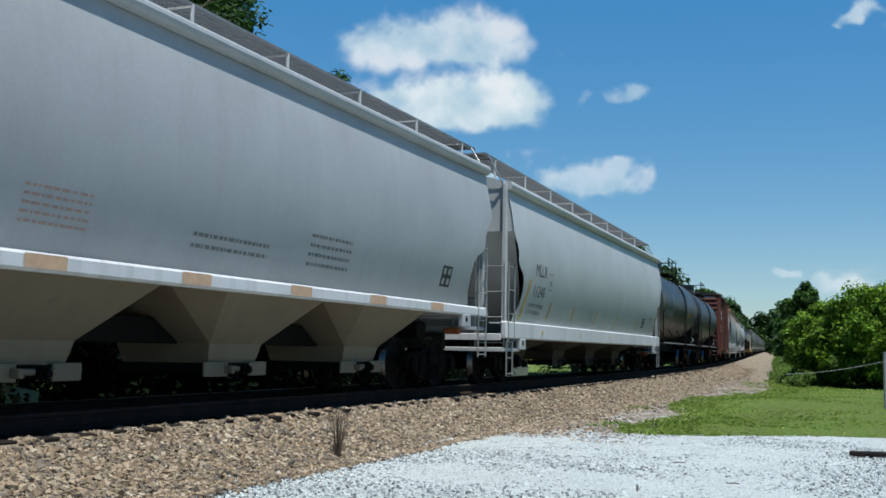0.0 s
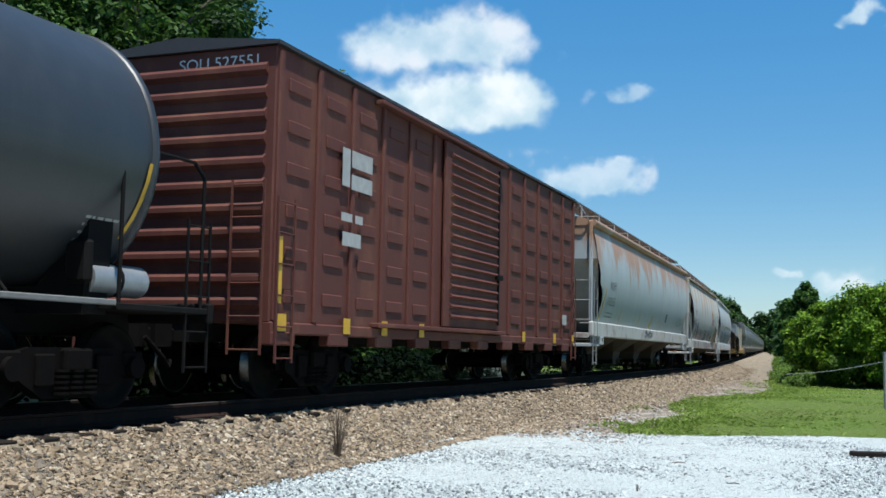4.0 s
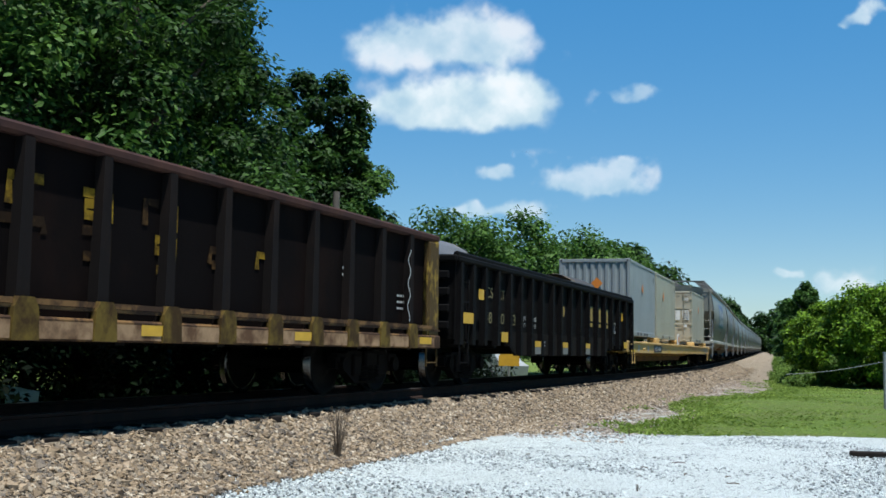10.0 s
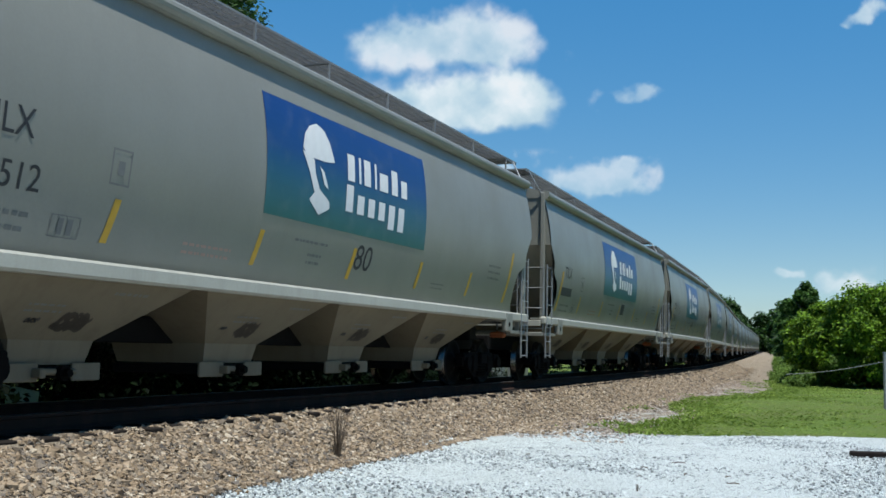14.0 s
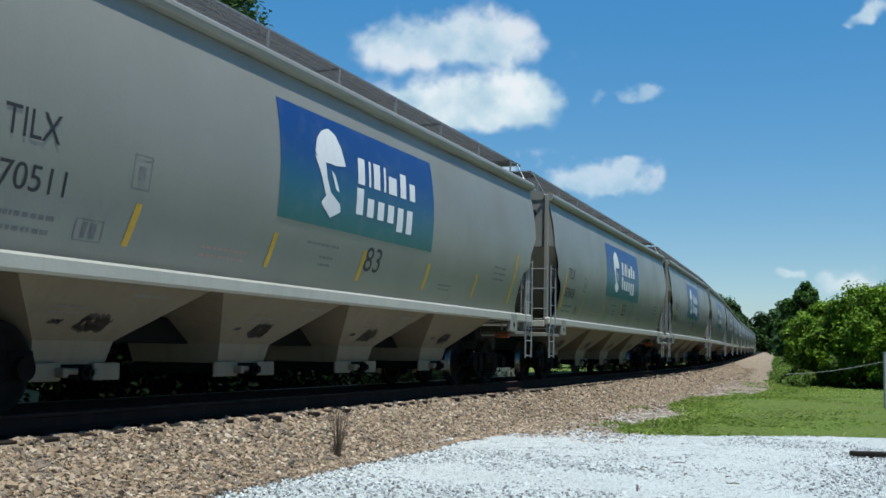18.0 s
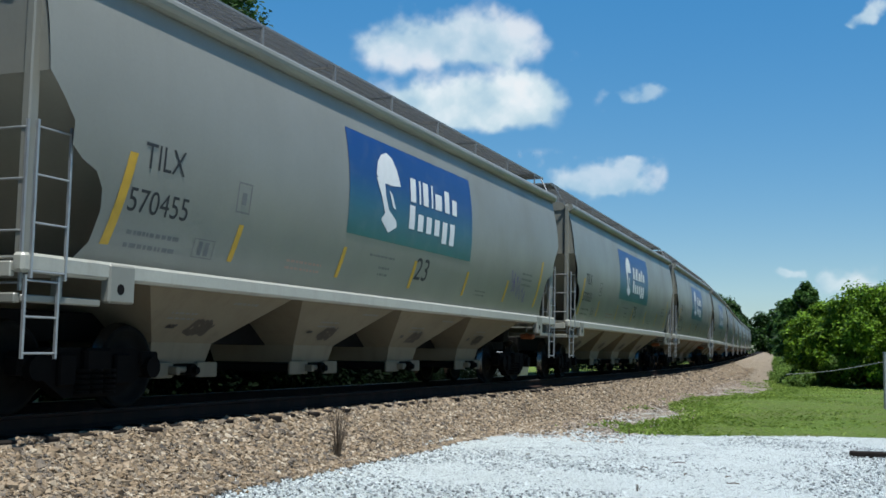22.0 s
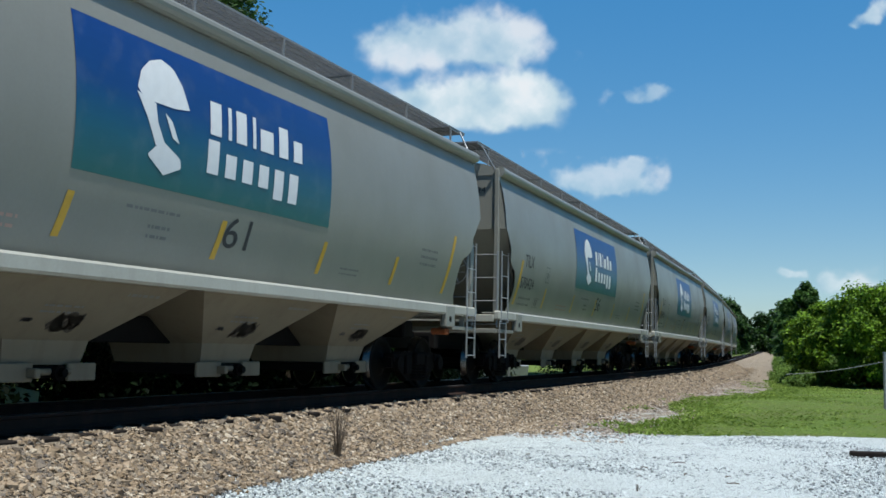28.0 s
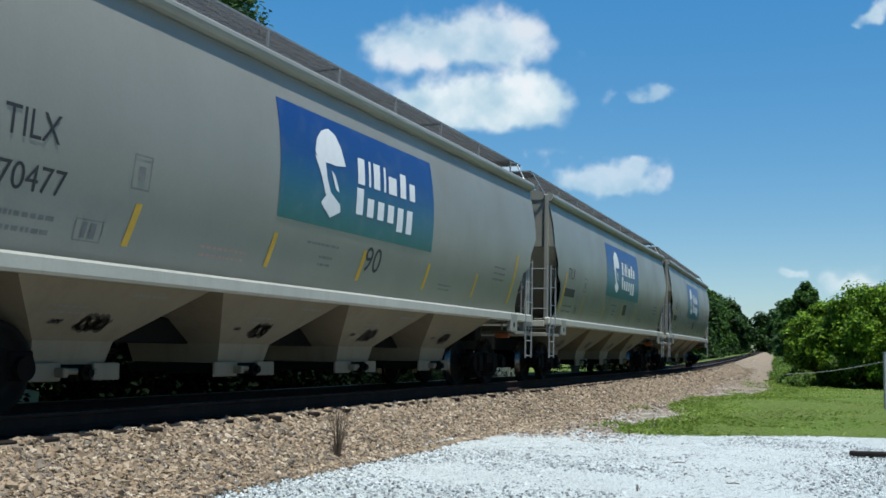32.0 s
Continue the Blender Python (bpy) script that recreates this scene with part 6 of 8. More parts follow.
    part("reflective_strip", patch(Build(), skin, 2.68, 2.8, 1.48, 1.9, 0.0, 0.011), YELLOW, car)
    # three lantern shapes sketched in black
    for y, z in ((5.05, 2.56), (6.05, 2.79), (7.53, 2.9)):
        lamp = [(y - 0.22, z + 0.12), (y + 0.02, z + 0.29), (y + 0.24, z + 0.14), (y + 0.22, z - 0.14), (y + 0.06, z - 0.29), (y - 0.2, z - 0.18)]
        blob(car, skin, lamp, SPRAY_SILVER, 0.006)
        part("painted_line", stroke_mesh(skin, lamp + lamp[:1], 0.012, 0.009), SPRAY_BLACK, car)
        for k in range(3):
            q = z - 0.1 + 0.1 * k
            part("painted_line", stroke_mesh(skin, [(y - 0.2, q - 0.02), (y, q + 0.02), (y + 0.21, q)], 0.008, 0.009), SPRAY_BLACK, car)
    stencils(car, skin, rnd, [(6.05, 7.1, 2.2, 2.5, 6)], DARK_LETTER)
    b = Build()
    for _ in range(16):
        disc(b, skin, rnd.uniform(4.45, 4.8), rnd.uniform(2.02, 2.24), 0.018, 0.022, 6, 0.006)
    part("dot_spray", b, SPRAY_BLACK, car)["kind"] = "stuff"
    scribble(car, skin, 1.5, 2.45, 2.12, 2.28, 1, SPRAY_BLACK, rnd, 0.012)
    # the sill: sprays of dots and small black drawings
    for k in range(9):
        y = -6.6 + 1.02 * k
        b = Build()
        for _ in range(14):
            disc(b, sill, y + rnd.uniform(-0.22, 0.22), 1.16 + rnd.uniform(-0.13, 0.13), 0.014, 0.02, 6, 0.006)
        part("dot_spray", b, SPRAY_BLACK, car)["kind"] = "stuff"
    for y, wd, m in ((-7.6, 1.3, SPRAY_BLACK), (-4.0, 0.6, SPRAY_BLACK), (-1.2, 0.7, SPRAY_BLACK), (-0.4, 0.9, SPRAY_BLACK), (0.9, 0.8, SPRAY_RED), (1.8, 0.7, SPRAY_DUSK)):
        scribble(car, sill, y, y + wd, 1.03, 1.33, 1, m, rnd, 0.014)
    for y in (-6.05, -2.4, -4.6):
        part("painted_shape", Build().add(*oval(sill, y, 1.2, 0.06, 0.07)), YELLOW, car)
    # white car with large outlined painted shapes
    half = 10.0
    car, skin = hopper_car("covered_hopper", "white covered hopper car with large grey and blue painted shapes", half, 0.99, 1.41, 4.06, GREY_HOPPER_2, WHITE_SILL, BAY_DARK, 4, [(1.0, 0.95), (2.0, 0.9), (2.25, 0.75), (2.6, 0.42), (3.0, 0.1), (3.1, 0.0), (5, 0)], half - 1.4, GRATE_DARK, ribbed=True, board=0.6, flare=0.55)
    TRAIN.append((car, -97.1, half - 1.4, LEVEL))
    lettering("reporting_mark", "DOWX", car, -7.85, -6.8, 2.5, 2.75, skin, BLACK_LETTER)
    end_lettering("reporting_mark", "DOWX", car, 0.5, 1.1, 3.72, 3.86, -half + 0.02, BLACK_LETTER)
    end_lettering("car_number", "68827", car, 0.5, 1.15, 3.54, 3.68, -half + 0.02, BLACK_LETTER)
    lettering("car_number", "68827", car, -7.9, -6.8, 2.08, 2.3, skin, BLACK_LETTER)
    blob(car, skin, [(-7.5, 1.43), (-4.0, 1.43), (-3.9, 2.0), (-4.6, 2.2), (-6.2, 2.1), (-7.4, 2.05)], SPRAY_BLUSH, 0.004)
    blob(car, skin, [(-7.2, 1.42), (-6.25, 1.42), (-6.2, 1.7), (-6.9, 1.72)], SPRAY_SILVER, 0.006)
    blob(car, skin, [(-5.9, 1.42), (-5.3, 1.42), (-5.05, 1.9), (-5.08, 2.54), (-6.15, 2.58), (-6.35, 1.95), (-6.05, 1.7)], SPRAY_SILVER, 0.006)
    blob(car, skin, [(-4.75, 1.42), (-4.4, 1.5), (-4.08, 1.9), (-4.12, 2.46), (-4.7, 2.52)], SPRAY_SILVER, 0.006)
    blob(car, skin, [(-3.25, 1.42), (6.6, 1.42), (6.5, 2.58), (-3.18, 2.57), (-3.32, 2.33)], SPRAY_SILVER, 0.005)
    fills = [(SPRAY_BLUE, [(-5.55, 1.74), (-5.35, 1.78), (-5.3, 2.24), (-5.85, 2.2)]), (SPRAY_BLUE, [(-5.28, 1.6), (-5.0, 1.95), (-5.0, 2.4), (-5.1, 2.5), (-5.12, 2.0)]),
             (SPRAY_BLUE, [(-4.6, 1.46), (-4.3, 1.5), (-4.0, 1.85), (-4.05, 2.35), (-4.15, 2.4), (-4.2, 1.85)]), (SPRAY_ORANGE, [(-5.36, 1.42), (-5.28, 1.42), (-5.1, 2.1), (-5.14, 2.1)]),
             (SPRAY_BLUE, [(-3.14, 1.43), (-2.88, 1.46), (-2.76, 1.6), (-2.68, 2.17), (-2.92, 2.16), (-3.02, 2.1)]), (SPRAY_OCHRE, [(-2.86, 1.58), (-2.78, 1.62), (-2.74, 1.9), (-2.8, 1.89)]),
             (SPRAY_BLUE, [(-2.32, 1.42), (-1.98, 1.72), (-2.02, 1.95), (-2.04, 2.55), (-2.08, 2.54), (-2.14, 1.9)]), (SPRAY_BLUE, [(-2.0, 1.99), (-1.68, 1.96), (-1.38, 2.21), (-2.04, 2.22)]),
             (SPRAY_BLUSH, [(-1.98, 1.72), (-1.68, 1.96), (-2.0, 1.99)]), (SPRAY_ORANGE, [(-1.98, 1.45), (-1.88, 1.45), (-1.84, 1.86)]),
             (SPRAY_BLUE, [(-1.76, 1.42), (-1.08, 1.45), (-0.16, 1.99), (-0.12, 2.54), (-0.18, 2.55), (-0.26, 2.21), (-0.7, 2.22), (-1.06, 1.94)]), (SPRAY_BLUSH, [(-1.08, 1.45), (-0.22, 1.45), (0.04, 1.66), (-0.3, 1.96)]),
             (SPRAY_MAROON, [(-0.72, 1.61), (-0.28, 1.62), (-0.32, 1.78), (-0.58, 1.78)]), (SPRAY_NIGHT, [(-0.14, 1.75), (0.1, 1.71), (0.86, 2.11), (0.26, 2.08), (0.2, 1.78)]),
             (SPRAY_BLUE, [(0.68, 1.47), (1.28, 1.48), (1.84, 1.98), (2.02, 2.55), (1.7, 2.61), (1.74, 2.07), (1.38, 1.75)]), (SPRAY_ORANGE, [(1.6, 1.4), (1.74, 1.4), (1.82, 1.93), (1.74, 1.92)]),
             (SPRAY_NIGHT, [(2.70, 2.13), (3.12, 2.15), (3.13, 1.92), (2.99, 1.82), (2.72, 1.87)]),
             (SPRAY_NIGHT, [(2.80, 1.80), (2.92, 1.85), (3.10, 1.75), (3.15, 1.50), (2.80, 1.51)]),
             (SPRAY_BLUE, [(3.56, 2.51), (3.61, 2.51), (3.67, 2.17), (3.69, 1.84), (3.59, 1.89)]),
             (SPRAY_BLUE, [(3.66, 1.79), (3.79, 1.80), (3.75, 1.64), (3.83, 1.42), (3.65, 1.42), (3.61, 1.67)]),
             (SPRAY_NIGHT, [(4.32, 2.12), (4.80, 2.14), (4.80, 1.96), (4.64, 1.87), (4.35, 1.89)]),
             (SPRAY_NIGHT, [(4.52, 1.81), (4.72, 1.86), (4.84, 1.72), (4.89, 1.50), (4.40, 1.49), (4.38, 1.70)]),
             (SPRAY_BLUE, [(5.20, 2.51), (5.43, 2.55), (5.53, 2.13), (5.89, 2.14), (5.95, 1.89), (5.44, 1.91)]),
             (SPRAY_NIGHT, [(5.39, 1.82), (5.86, 1.85), (5.96, 1.75), (5.98, 1.52), (5.46, 1.50), (5.38, 1.70)]),
             (SPRAY_ORANGE, [(5.30, 1.94), (5.38, 1.94), (5.44, 1.50), (5.34, 1.49)])]
    for m, poly in fills:
        blob(car, skin, poly, m, 0.010)
    for pts in ([(-3.36, 2.33), (-3.18, 2.58), (-1.2, 2.57), (1.9, 2.6), (4.0, 2.57), (6.5, 2.6)], [(-6.35, 1.95), (-6.15, 2.58), (-5.1, 2.55)], [(-4.75, 1.45), (-4.7, 2.53), (-4.12, 2.47)]):
        part("painted_edge", stroke_mesh(skin, [(y, z + 0.045) for y, z in pts], 0.03, 0.008), SPRAY_OCHRE, car)
        part("painted_line", stroke_mesh(skin, pts, 0.02, 0.012), SPRAY_BLACK, car)
    for y, d in ((-2.75, 0.1), (-2.06, 0.2), (-0.15, 0.05), (3.5, -0.06), (5.28, -0.05), (6.5, -0.1), (-5.9, 0.1), (-4.75, 0.02)):
        part("painted_line", stroke_mesh(skin, [(y - d, 1.43), (y, 2.5)], 0.012, 0.012), SPRAY_BLACK, car)
    # towards the far end a pale pink patch, a pane of bars and black curls
    blob(car, skin, [(6.68, 1.50), (6.61, 1.92), (6.83, 2.02), (7.52, 1.97), (7.76, 1.84), (7.94, 1.43)], SPRAY_BLUSH, 0.011)
    blob(car, skin, [(7.27, 2.18), (7.64, 2.29), (7.67, 2.05), (7.46, 1.98)], SPRAY_PINK, 0.013)
    part("painted_line", stroke_mesh(skin, [(6.63, 1.50), (6.55, 1.83), (6.73, 2.01), (7.16, 2.03), (7.14, 2.43), (7.16, 2.64), (6.78, 2.60), (6.52, 2.35)], 0.022, 0.015), SPRAY_BLACK, car)
    part("painted_line", stroke_mesh(skin, [(7.63, 2.59), (7.84, 2.46), (7.83, 2.28), (8.07, 2.12), (8.32, 1.83)], 0.03, 0.012), SPRAY_BLACK, car)
    part("reflective_strip", patch(Build(), skin, 8.5, 8.6, 1.45, 2.15, 0.06, 0.011), YELLOW, car)
    part("reflective_strip", patch(Build(), skin, -8.3, -8.18, 1.45, 2.35, 0.1, 0.011), YELLOW, car)
    scribble(car, skin, -7.3, -6.7, 2.35, 2.48, 2, SPRAY_BLACK, rnd, 0.015)
    scribble(car, skin, -3.6, -3.0, 2.2, 2.5, 2, SPRAY_BLACK, rnd, 0.012)
    checker_sign(car, skin, 7.02, 1.62, 0.5, 0.3)
    for y in (-7.2, -5.9, -5.3, -4.7, -4.1, -3.1, -2.2, -1.7, -0.2, 1.72, 5.14):
        part("sill_line", patch(Build(), lambda z: 1.583, y, y + 0.04, 1.0, 1.4), SPRAY_BLACK, car)
    part("sill_patch", patch(Build(), lambda z: 1.584, 3.5, 3.72, 1.0, 1.4), SPRAY_TEAL, car)
    blob(car, lambda z: 1.584, [(-2.7, 1.0), (-2.2, 1.0), (-2.15, 1.38), (-2.3, 1.38)], SPRAY_TEAL, 0.004)
    part("sill_patch", patch(Build(), lambda z: 1.584, 7.1, 7.9, 1.0, 1.38), SPRAY_BLUSH, car)
    part("sill_patch", patch(Build(), lambda z: 1.584, -7.75, -7.2, 1.0, 1.4), SPRAY_BLUSH, car)
    for y in (-8.6, 8.25):
        part("sill_patch", patch(Build(), lambda z: 1.584, y, y + 0.75, 1.0, 1.13), YELLOW, car)


def stroke_mesh(skin, pts, width, out):
    b = Build()
    stroke(b, skin, pts, width, out)
    return b


def oval(skin, y, z, ry, rz, n=20, out=0.006):
    b = Build()
    disc(b, skin, y, z, ry, rz, n, out)
    return b.v, b.f


# ---------------------------------------------------------------- tank cars
TANK_BLACK = paint("weathered black tank paint", (0.034, 0.037, 0.041), 0.4, grime=(0.075, 0.077, 0.08), amount=0.3, spec=0.5)


def tank_car(label, middle, frame_half, shell_half, radius, axis_z, ladder_y, plat, marks):
    car = tagged(new("tank_car"), label, "tank car", "train")
    head = 0.62
    prof = [(0.0, -shell_half - head)]
    for k in range(1, 8):
        a = k / 8 * math.pi / 2
        prof.append((radius * math.sin(a), -shell_half - head * math.cos(a)))
    prof += [(radius, -shell_half), (radius, -shell_half * 0.4), (radius, shell_half * 0.4), (radius, shell_half)]
    for k in range(7, 0, -1):
        a = k / 8 * math.pi / 2
        prof.append((radius * math.sin(a), shell_half + head * math.cos(a)))
    prof.append((0.0, shell_half + head))
    part("shell", Build().lathe_y(prof, 48, 0, axis_z), TANK_BLACK, car)
    for e in (-1, 1):
        y = e * (shell_half + 0.05)
        part("head_ring", Build().lathe_y([(radius - 0.02, y - 0.06), (radius + 0.022, y - 0.04), (radius + 0.022, y + 0.04), (radius - 0.02, y + 0.06)], 48, 0, axis_z), TANK_BLACK, car)
    for y in (-shell_half / 3, shell_half / 3):
        part("weld_band", Build().lathe_y([(radius - 0.01, y - 0.03), (radius + 0.006, y - 0.015), (radius + 0.006, y + 0.015), (radius - 0.01, y + 0.03)], 48, 0, axis_z), TANK_BLACK, car)

    def skin(z):
        q = (z - axis_z) / radius
        return radius * math.sqrt(max(0.02, 1 - q * q))

    b = Build()
    b.box(-0.35, 0.35, -frame_half, frame_half, 0.78, 1.12, 0.03)
    part("centre_sill", b, BLACK_STEEL, car)
    for e in (-1, 1):
        b = Build()
        ya, yb = sorted((e * (frame_half - 1.6), e * frame_half))
        b.box(-1.45, 1.45, ya, yb, 1.05, 1.12, 0.01)
        b.box(-1.48, 1.48, e * frame_half - 0.05, e * frame_half + 0.05, 0.95, 1.18, 0.02)
        part("end_platform", b, BLACK_STEEL, car)
        b = Build()
        y = e * (shell_half - 0.5)
        b.prism([(-1.2, 1.0), (1.2, 1.0), (1.25, axis_z - 0.75), (0.6, axis_z - radius + 0.04), (-0.6, axis_z - radius + 0.04), (-1.25, axis_z - 0.75)], "y", y - 0.18, y + 0.18)
        part("saddle", b, BLACK_STEEL, car)
        # bent end rails
        for sgn in (-1, 1):
            b = Build()
            x = sgn * 1.42
            b.pipe([(x, e * (frame_half - 0.15), 1.1), (x, e * (frame_half - 0.15), 2.6), (x, e * (frame_half - 0.35), 2.75), (x, e * (frame_half - 1.35), 2.75), (x, e * (frame_half - 1.55), 2.6), (x, e * (frame_half - 1.55), 1.1)], 0.022)
            part("end_rail", b, BLACK_STEEL, car)
            b = Build()
            ladder(b, x, e * frame_half, e * (frame_half - 0.42), 0.4, 2.1, 5)
            part("side_ladder", b, BLACK_STEEL, car)
    for sgn in (-1, 1):
        b = Build()
        b.box(sgn * 1.42 - 0.025, sgn * 1.42 + 0.025, -frame_half + 1.6, frame_half - 1.6, 1.09, 1.15, 0.01)
        part("side_rail", b, FADED_LETTER, car)
        for k in range(4):
            b = Build()
            y = (-0.75 + 0.5 * k) * (frame_half - 1.6)
            b.cyl((sgn * 1.42, y, 1.12), (sgn * 1.05, y - 0.25, axis_z - 1.0), 0.02, 6)
            part("side_rail_bracket", b, BLACK_STEEL, car)
        # curved ladder over the shell
        b = Build()
        for dy in (-0.27, 0.27):
            pts = [(sgn * 1.5, ladder_y + dy, 0.5), (sgn * 1.5, ladder_y + dy, axis_z - 0.4)]
            for k in range(9):
                a = -0.2 + k * 1.45 / 8
                pts.append((sgn * (radius + 0.08) * math.cos(a), ladder_y + dy, axis_z + (radius + 0.08) * math.sin(a)))
            b.pipe(pts, 0.02, 6)
        for k in range(13):
            if k < 5:
                p = (sgn * 1.5, 0.6 + k * 0.33)
            else:
                a = -0.12 + (k - 5) * 0.18
                p = (sgn * (radius + 0.08) * math.cos(a), axis_z + (radius + 0.08) * math.sin(a))
            b.cyl((p[0], ladder_y - 0.27, p[1]), (p[0], ladder_y + 0.27, p[1]), 0.014, 6)
        part("ladder", b, BLACK_STEEL, car)
    # manway, platform and its rails
    top = axis_z + radius
    b = Build()
    b.cyl((0, plat - 0.4, top - 0.1), (0, plat - 0.4, top + 0.45), 0.55, 24)
    b.cyl((0, plat - 0.4, top + 0.45), (0, plat - 0.4, top + 0.52), 0.62, 24)
    part("manway", b, TANK_BLACK, car)
    b = Build()
    b.box(-0.95, 0.95, plat + 0.2, plat + 1.5, top - 0.02, top + 0.03)
    b.box(0.55, 1.0, plat - 1.3, plat + 1.5, top - 0.06, top - 0.02)
    b.box(-1.0, -0.55, plat - 1.3, plat + 1.5, top - 0.06, top - 0.02)
    part("top_platform", b, BLACK_STEEL, car)
    b = Build()
    for sgn in (-1, 1):
        x = sgn * 0.98
        for y in (plat - 1.3, plat + 0.1, plat + 1.5):
            b.cyl((x, y, top - 0.4), (x, y, top + 0.64), 0.022, 6)
        for z in (top + 0.34, top + 0.64):
            b.cyl((x, plat - 1.3, z), (x, plat + 1.5, z), 0.02, 6)
    for z in (top + 0.34, top + 0.64):
        b.cyl((-0.98, plat + 1.5, z), (0.98, plat + 1.5, z), 0.02, 6)
    part("platform_rail", b, BLACK_STEEL, car)
    b = Build()
    b.cyl((0, plat + 0.8, top), (0, plat + 0.8, top + 0.3), 0.16, 12)
    b.cyl((0.3, plat + 1.1, top), (0.3, plat + 1.1, top + 0.25), 0.09, 10)
    part("valve", b, BLACK_STEEL, car)
    b = Build()
    b.cyl((0, ladder_y, 0.55), (0, ladder_y, 1.4), 0.18, 12)
    part("bottom_outlet", b, BLACK_STEEL, car)
    b = Build().cyl((1.12, shell_half - 0.6, 1.36), (1.12, shell_half + 0.25, 1.36), 0.17, 16)
    tank = part("air_reservoir", b, GALV, car, "small grey air reservoir")
    part("reservoir_band", Build().cyl((1.12, shell_half - 0.2, 1.36), (1.12, shell_half - 0.16, 1.36), 0.18, 16), BLACK_STEEL, tank)
    part("hand_brake_box", Build().box(1.0, 1.3, shell_half - 0.75, shell_half - 0.62, 1.3, 1.75, 0.04), BLACK_STEEL, car)
    marks(car, skin)
    add_trucks(car, frame_half - 1.75)
    add_couplers(car, frame_half)
    TRAIN.append((car, middle, frame_half - 1.75, LEVEL))


def tank_cars():
    rnd = random.Random(31)

    def first(car, skin):
        lettering("reporting_mark", "GATX", car, -5.08, -4.28, 2.22, 2.46, skin, WHITE_LETTER, 0.012)
        lettering("car_number", "219205", car, -4.05, -2.9, 2.22, 2.46, skin, WHITE_LETTER, 0.012)
        for txt, ya, yb, za, zb in (("LD LMT 213400 LB", -5.1, -4.15, 2.02, 2.11), ("96750 KG", -3.95, -3.4, 2.02, 2.11), ("LT WT  72600 LB", -5.1, -4.15, 1.88, 1.97), ("32950 KG", -3.95, -3.4, 1.88, 1.97)):
            lettering("weight_stencil", txt, car, ya, yb, za, zb, skin, GREY_LETTER, 0.012)
        stencils(car, skin, rnd, [(-1.9, -0.8, 1.7, 2.05, 5), (0.8, 1.3, 1.9, 2.0, 1), (1.8, 3.4, 1.72, 2.0, 3), (3.7, 4.5, 1.74, 1.9, 3), (5.25, 6.1, 2.3, 2.72, 9), (5.25, 5.6, 2.18, 2.26, 2), (5.5, 5.8, 1.55, 1.75, 4)], GREY_LETTER)
        lettering("inspection_mark", "8754 FRA AIP", car, 3.75, 4.85, 1.98, 2.13, skin, GREY_LETTER, 0.012)
        b = Build()
        for ya, yb, za, zb in ((4.45, 5.05, 1.57, 1.585), (4.45, 5.05, 1.795, 1.81), (4.45, 4.465, 1.57, 1.81), (5.035, 5.05, 1.57, 1.81), (4.65, 4.665, 1.6, 1.78)):
            patch(b, skin, ya, yb, za, zb, 0, 0.012, 1)
        part("stencil_box", b, GREY_LETTER, car)
        for y, z0, z1, wd in ((-5.95, 2.1, 3.1, 0.11), (-2.66, 2.38, 2.8, 0.08), (-0.76, 2.38, 2.8, 0.08), (2.64, 2.38, 2.8, 0.08), (6.26, 2.1, 3.1, 0.11)):
            part("reflective_strip", patch(Build(), skin, y, y + wd, z0, z1, 0.0, 0.012), YELLOW, car)
        part("warning_plate", patch(Build(), skin, 2.9, 3.5, 2.36, 2.54, 0, 0.012), YELLOW, car)
        b = Build()
        for k in range(5):
            patch(b, skin, -6.72, -6.58, 2.85 + 0.12 * k, 2.94 + 0.12 * k, 0, -0.1, 1)
        part("head_mark_bar", b, WHITE_LETTER, car)

    tank_car("black tank car with yellow reflective strips and a railed manway", -189.05, 7.45, 6.4, 1.46, 2.76, 0.98, 0.4, first)

    def second(car, skin):
        lettering("car_number", "CG X 22014", car, -5.1, -3.06, 2.26, 2.5, skin, GREY_LETTER, 0.012)
        stencils(car, skin, rnd, [(-5.1, -3.5, 1.98, 2.18, 2), (0.5, 1.1, 1.9, 2.0, 1), (1.7, 2.6, 1.85, 2.0, 2), (5.4, 5.9, 1.7, 2.0, 4)], GREY_LETTER)
        for y, z0, z1, wd in ((-5.95, 1.85, 2.6, 0.07), (-3.0, 2.05, 2.4, 0.06), (-1.42, 2.05, 2.4, 0.06), (6.0, 1.8, 2.6, 0.06)):
            part("reflective_strip", patch(Build(), skin, y, y + wd, z0, z1, 0.1, 0.012), YELLOW, car)
        part("dark_patch", patch(Build(), skin, 0.2, 0.8, 2.05, 2.3, 0, 0.012), BLACK_LETTER, car)

    tank_car("black tank car with a hooped side ladder", -173.95, 7.3, 6.15, 1.46, 2.7, -0.65, 1.0, second)


# ---------------------------------------------------------------- box car
BOX_RED = rusty("oxide red box car paint", (0.115, 0.033, 0.024), (0.2, 0.08, 0.045), 0.5, 0.75, (1.2, 1.2, 0.6), rough=0.7)


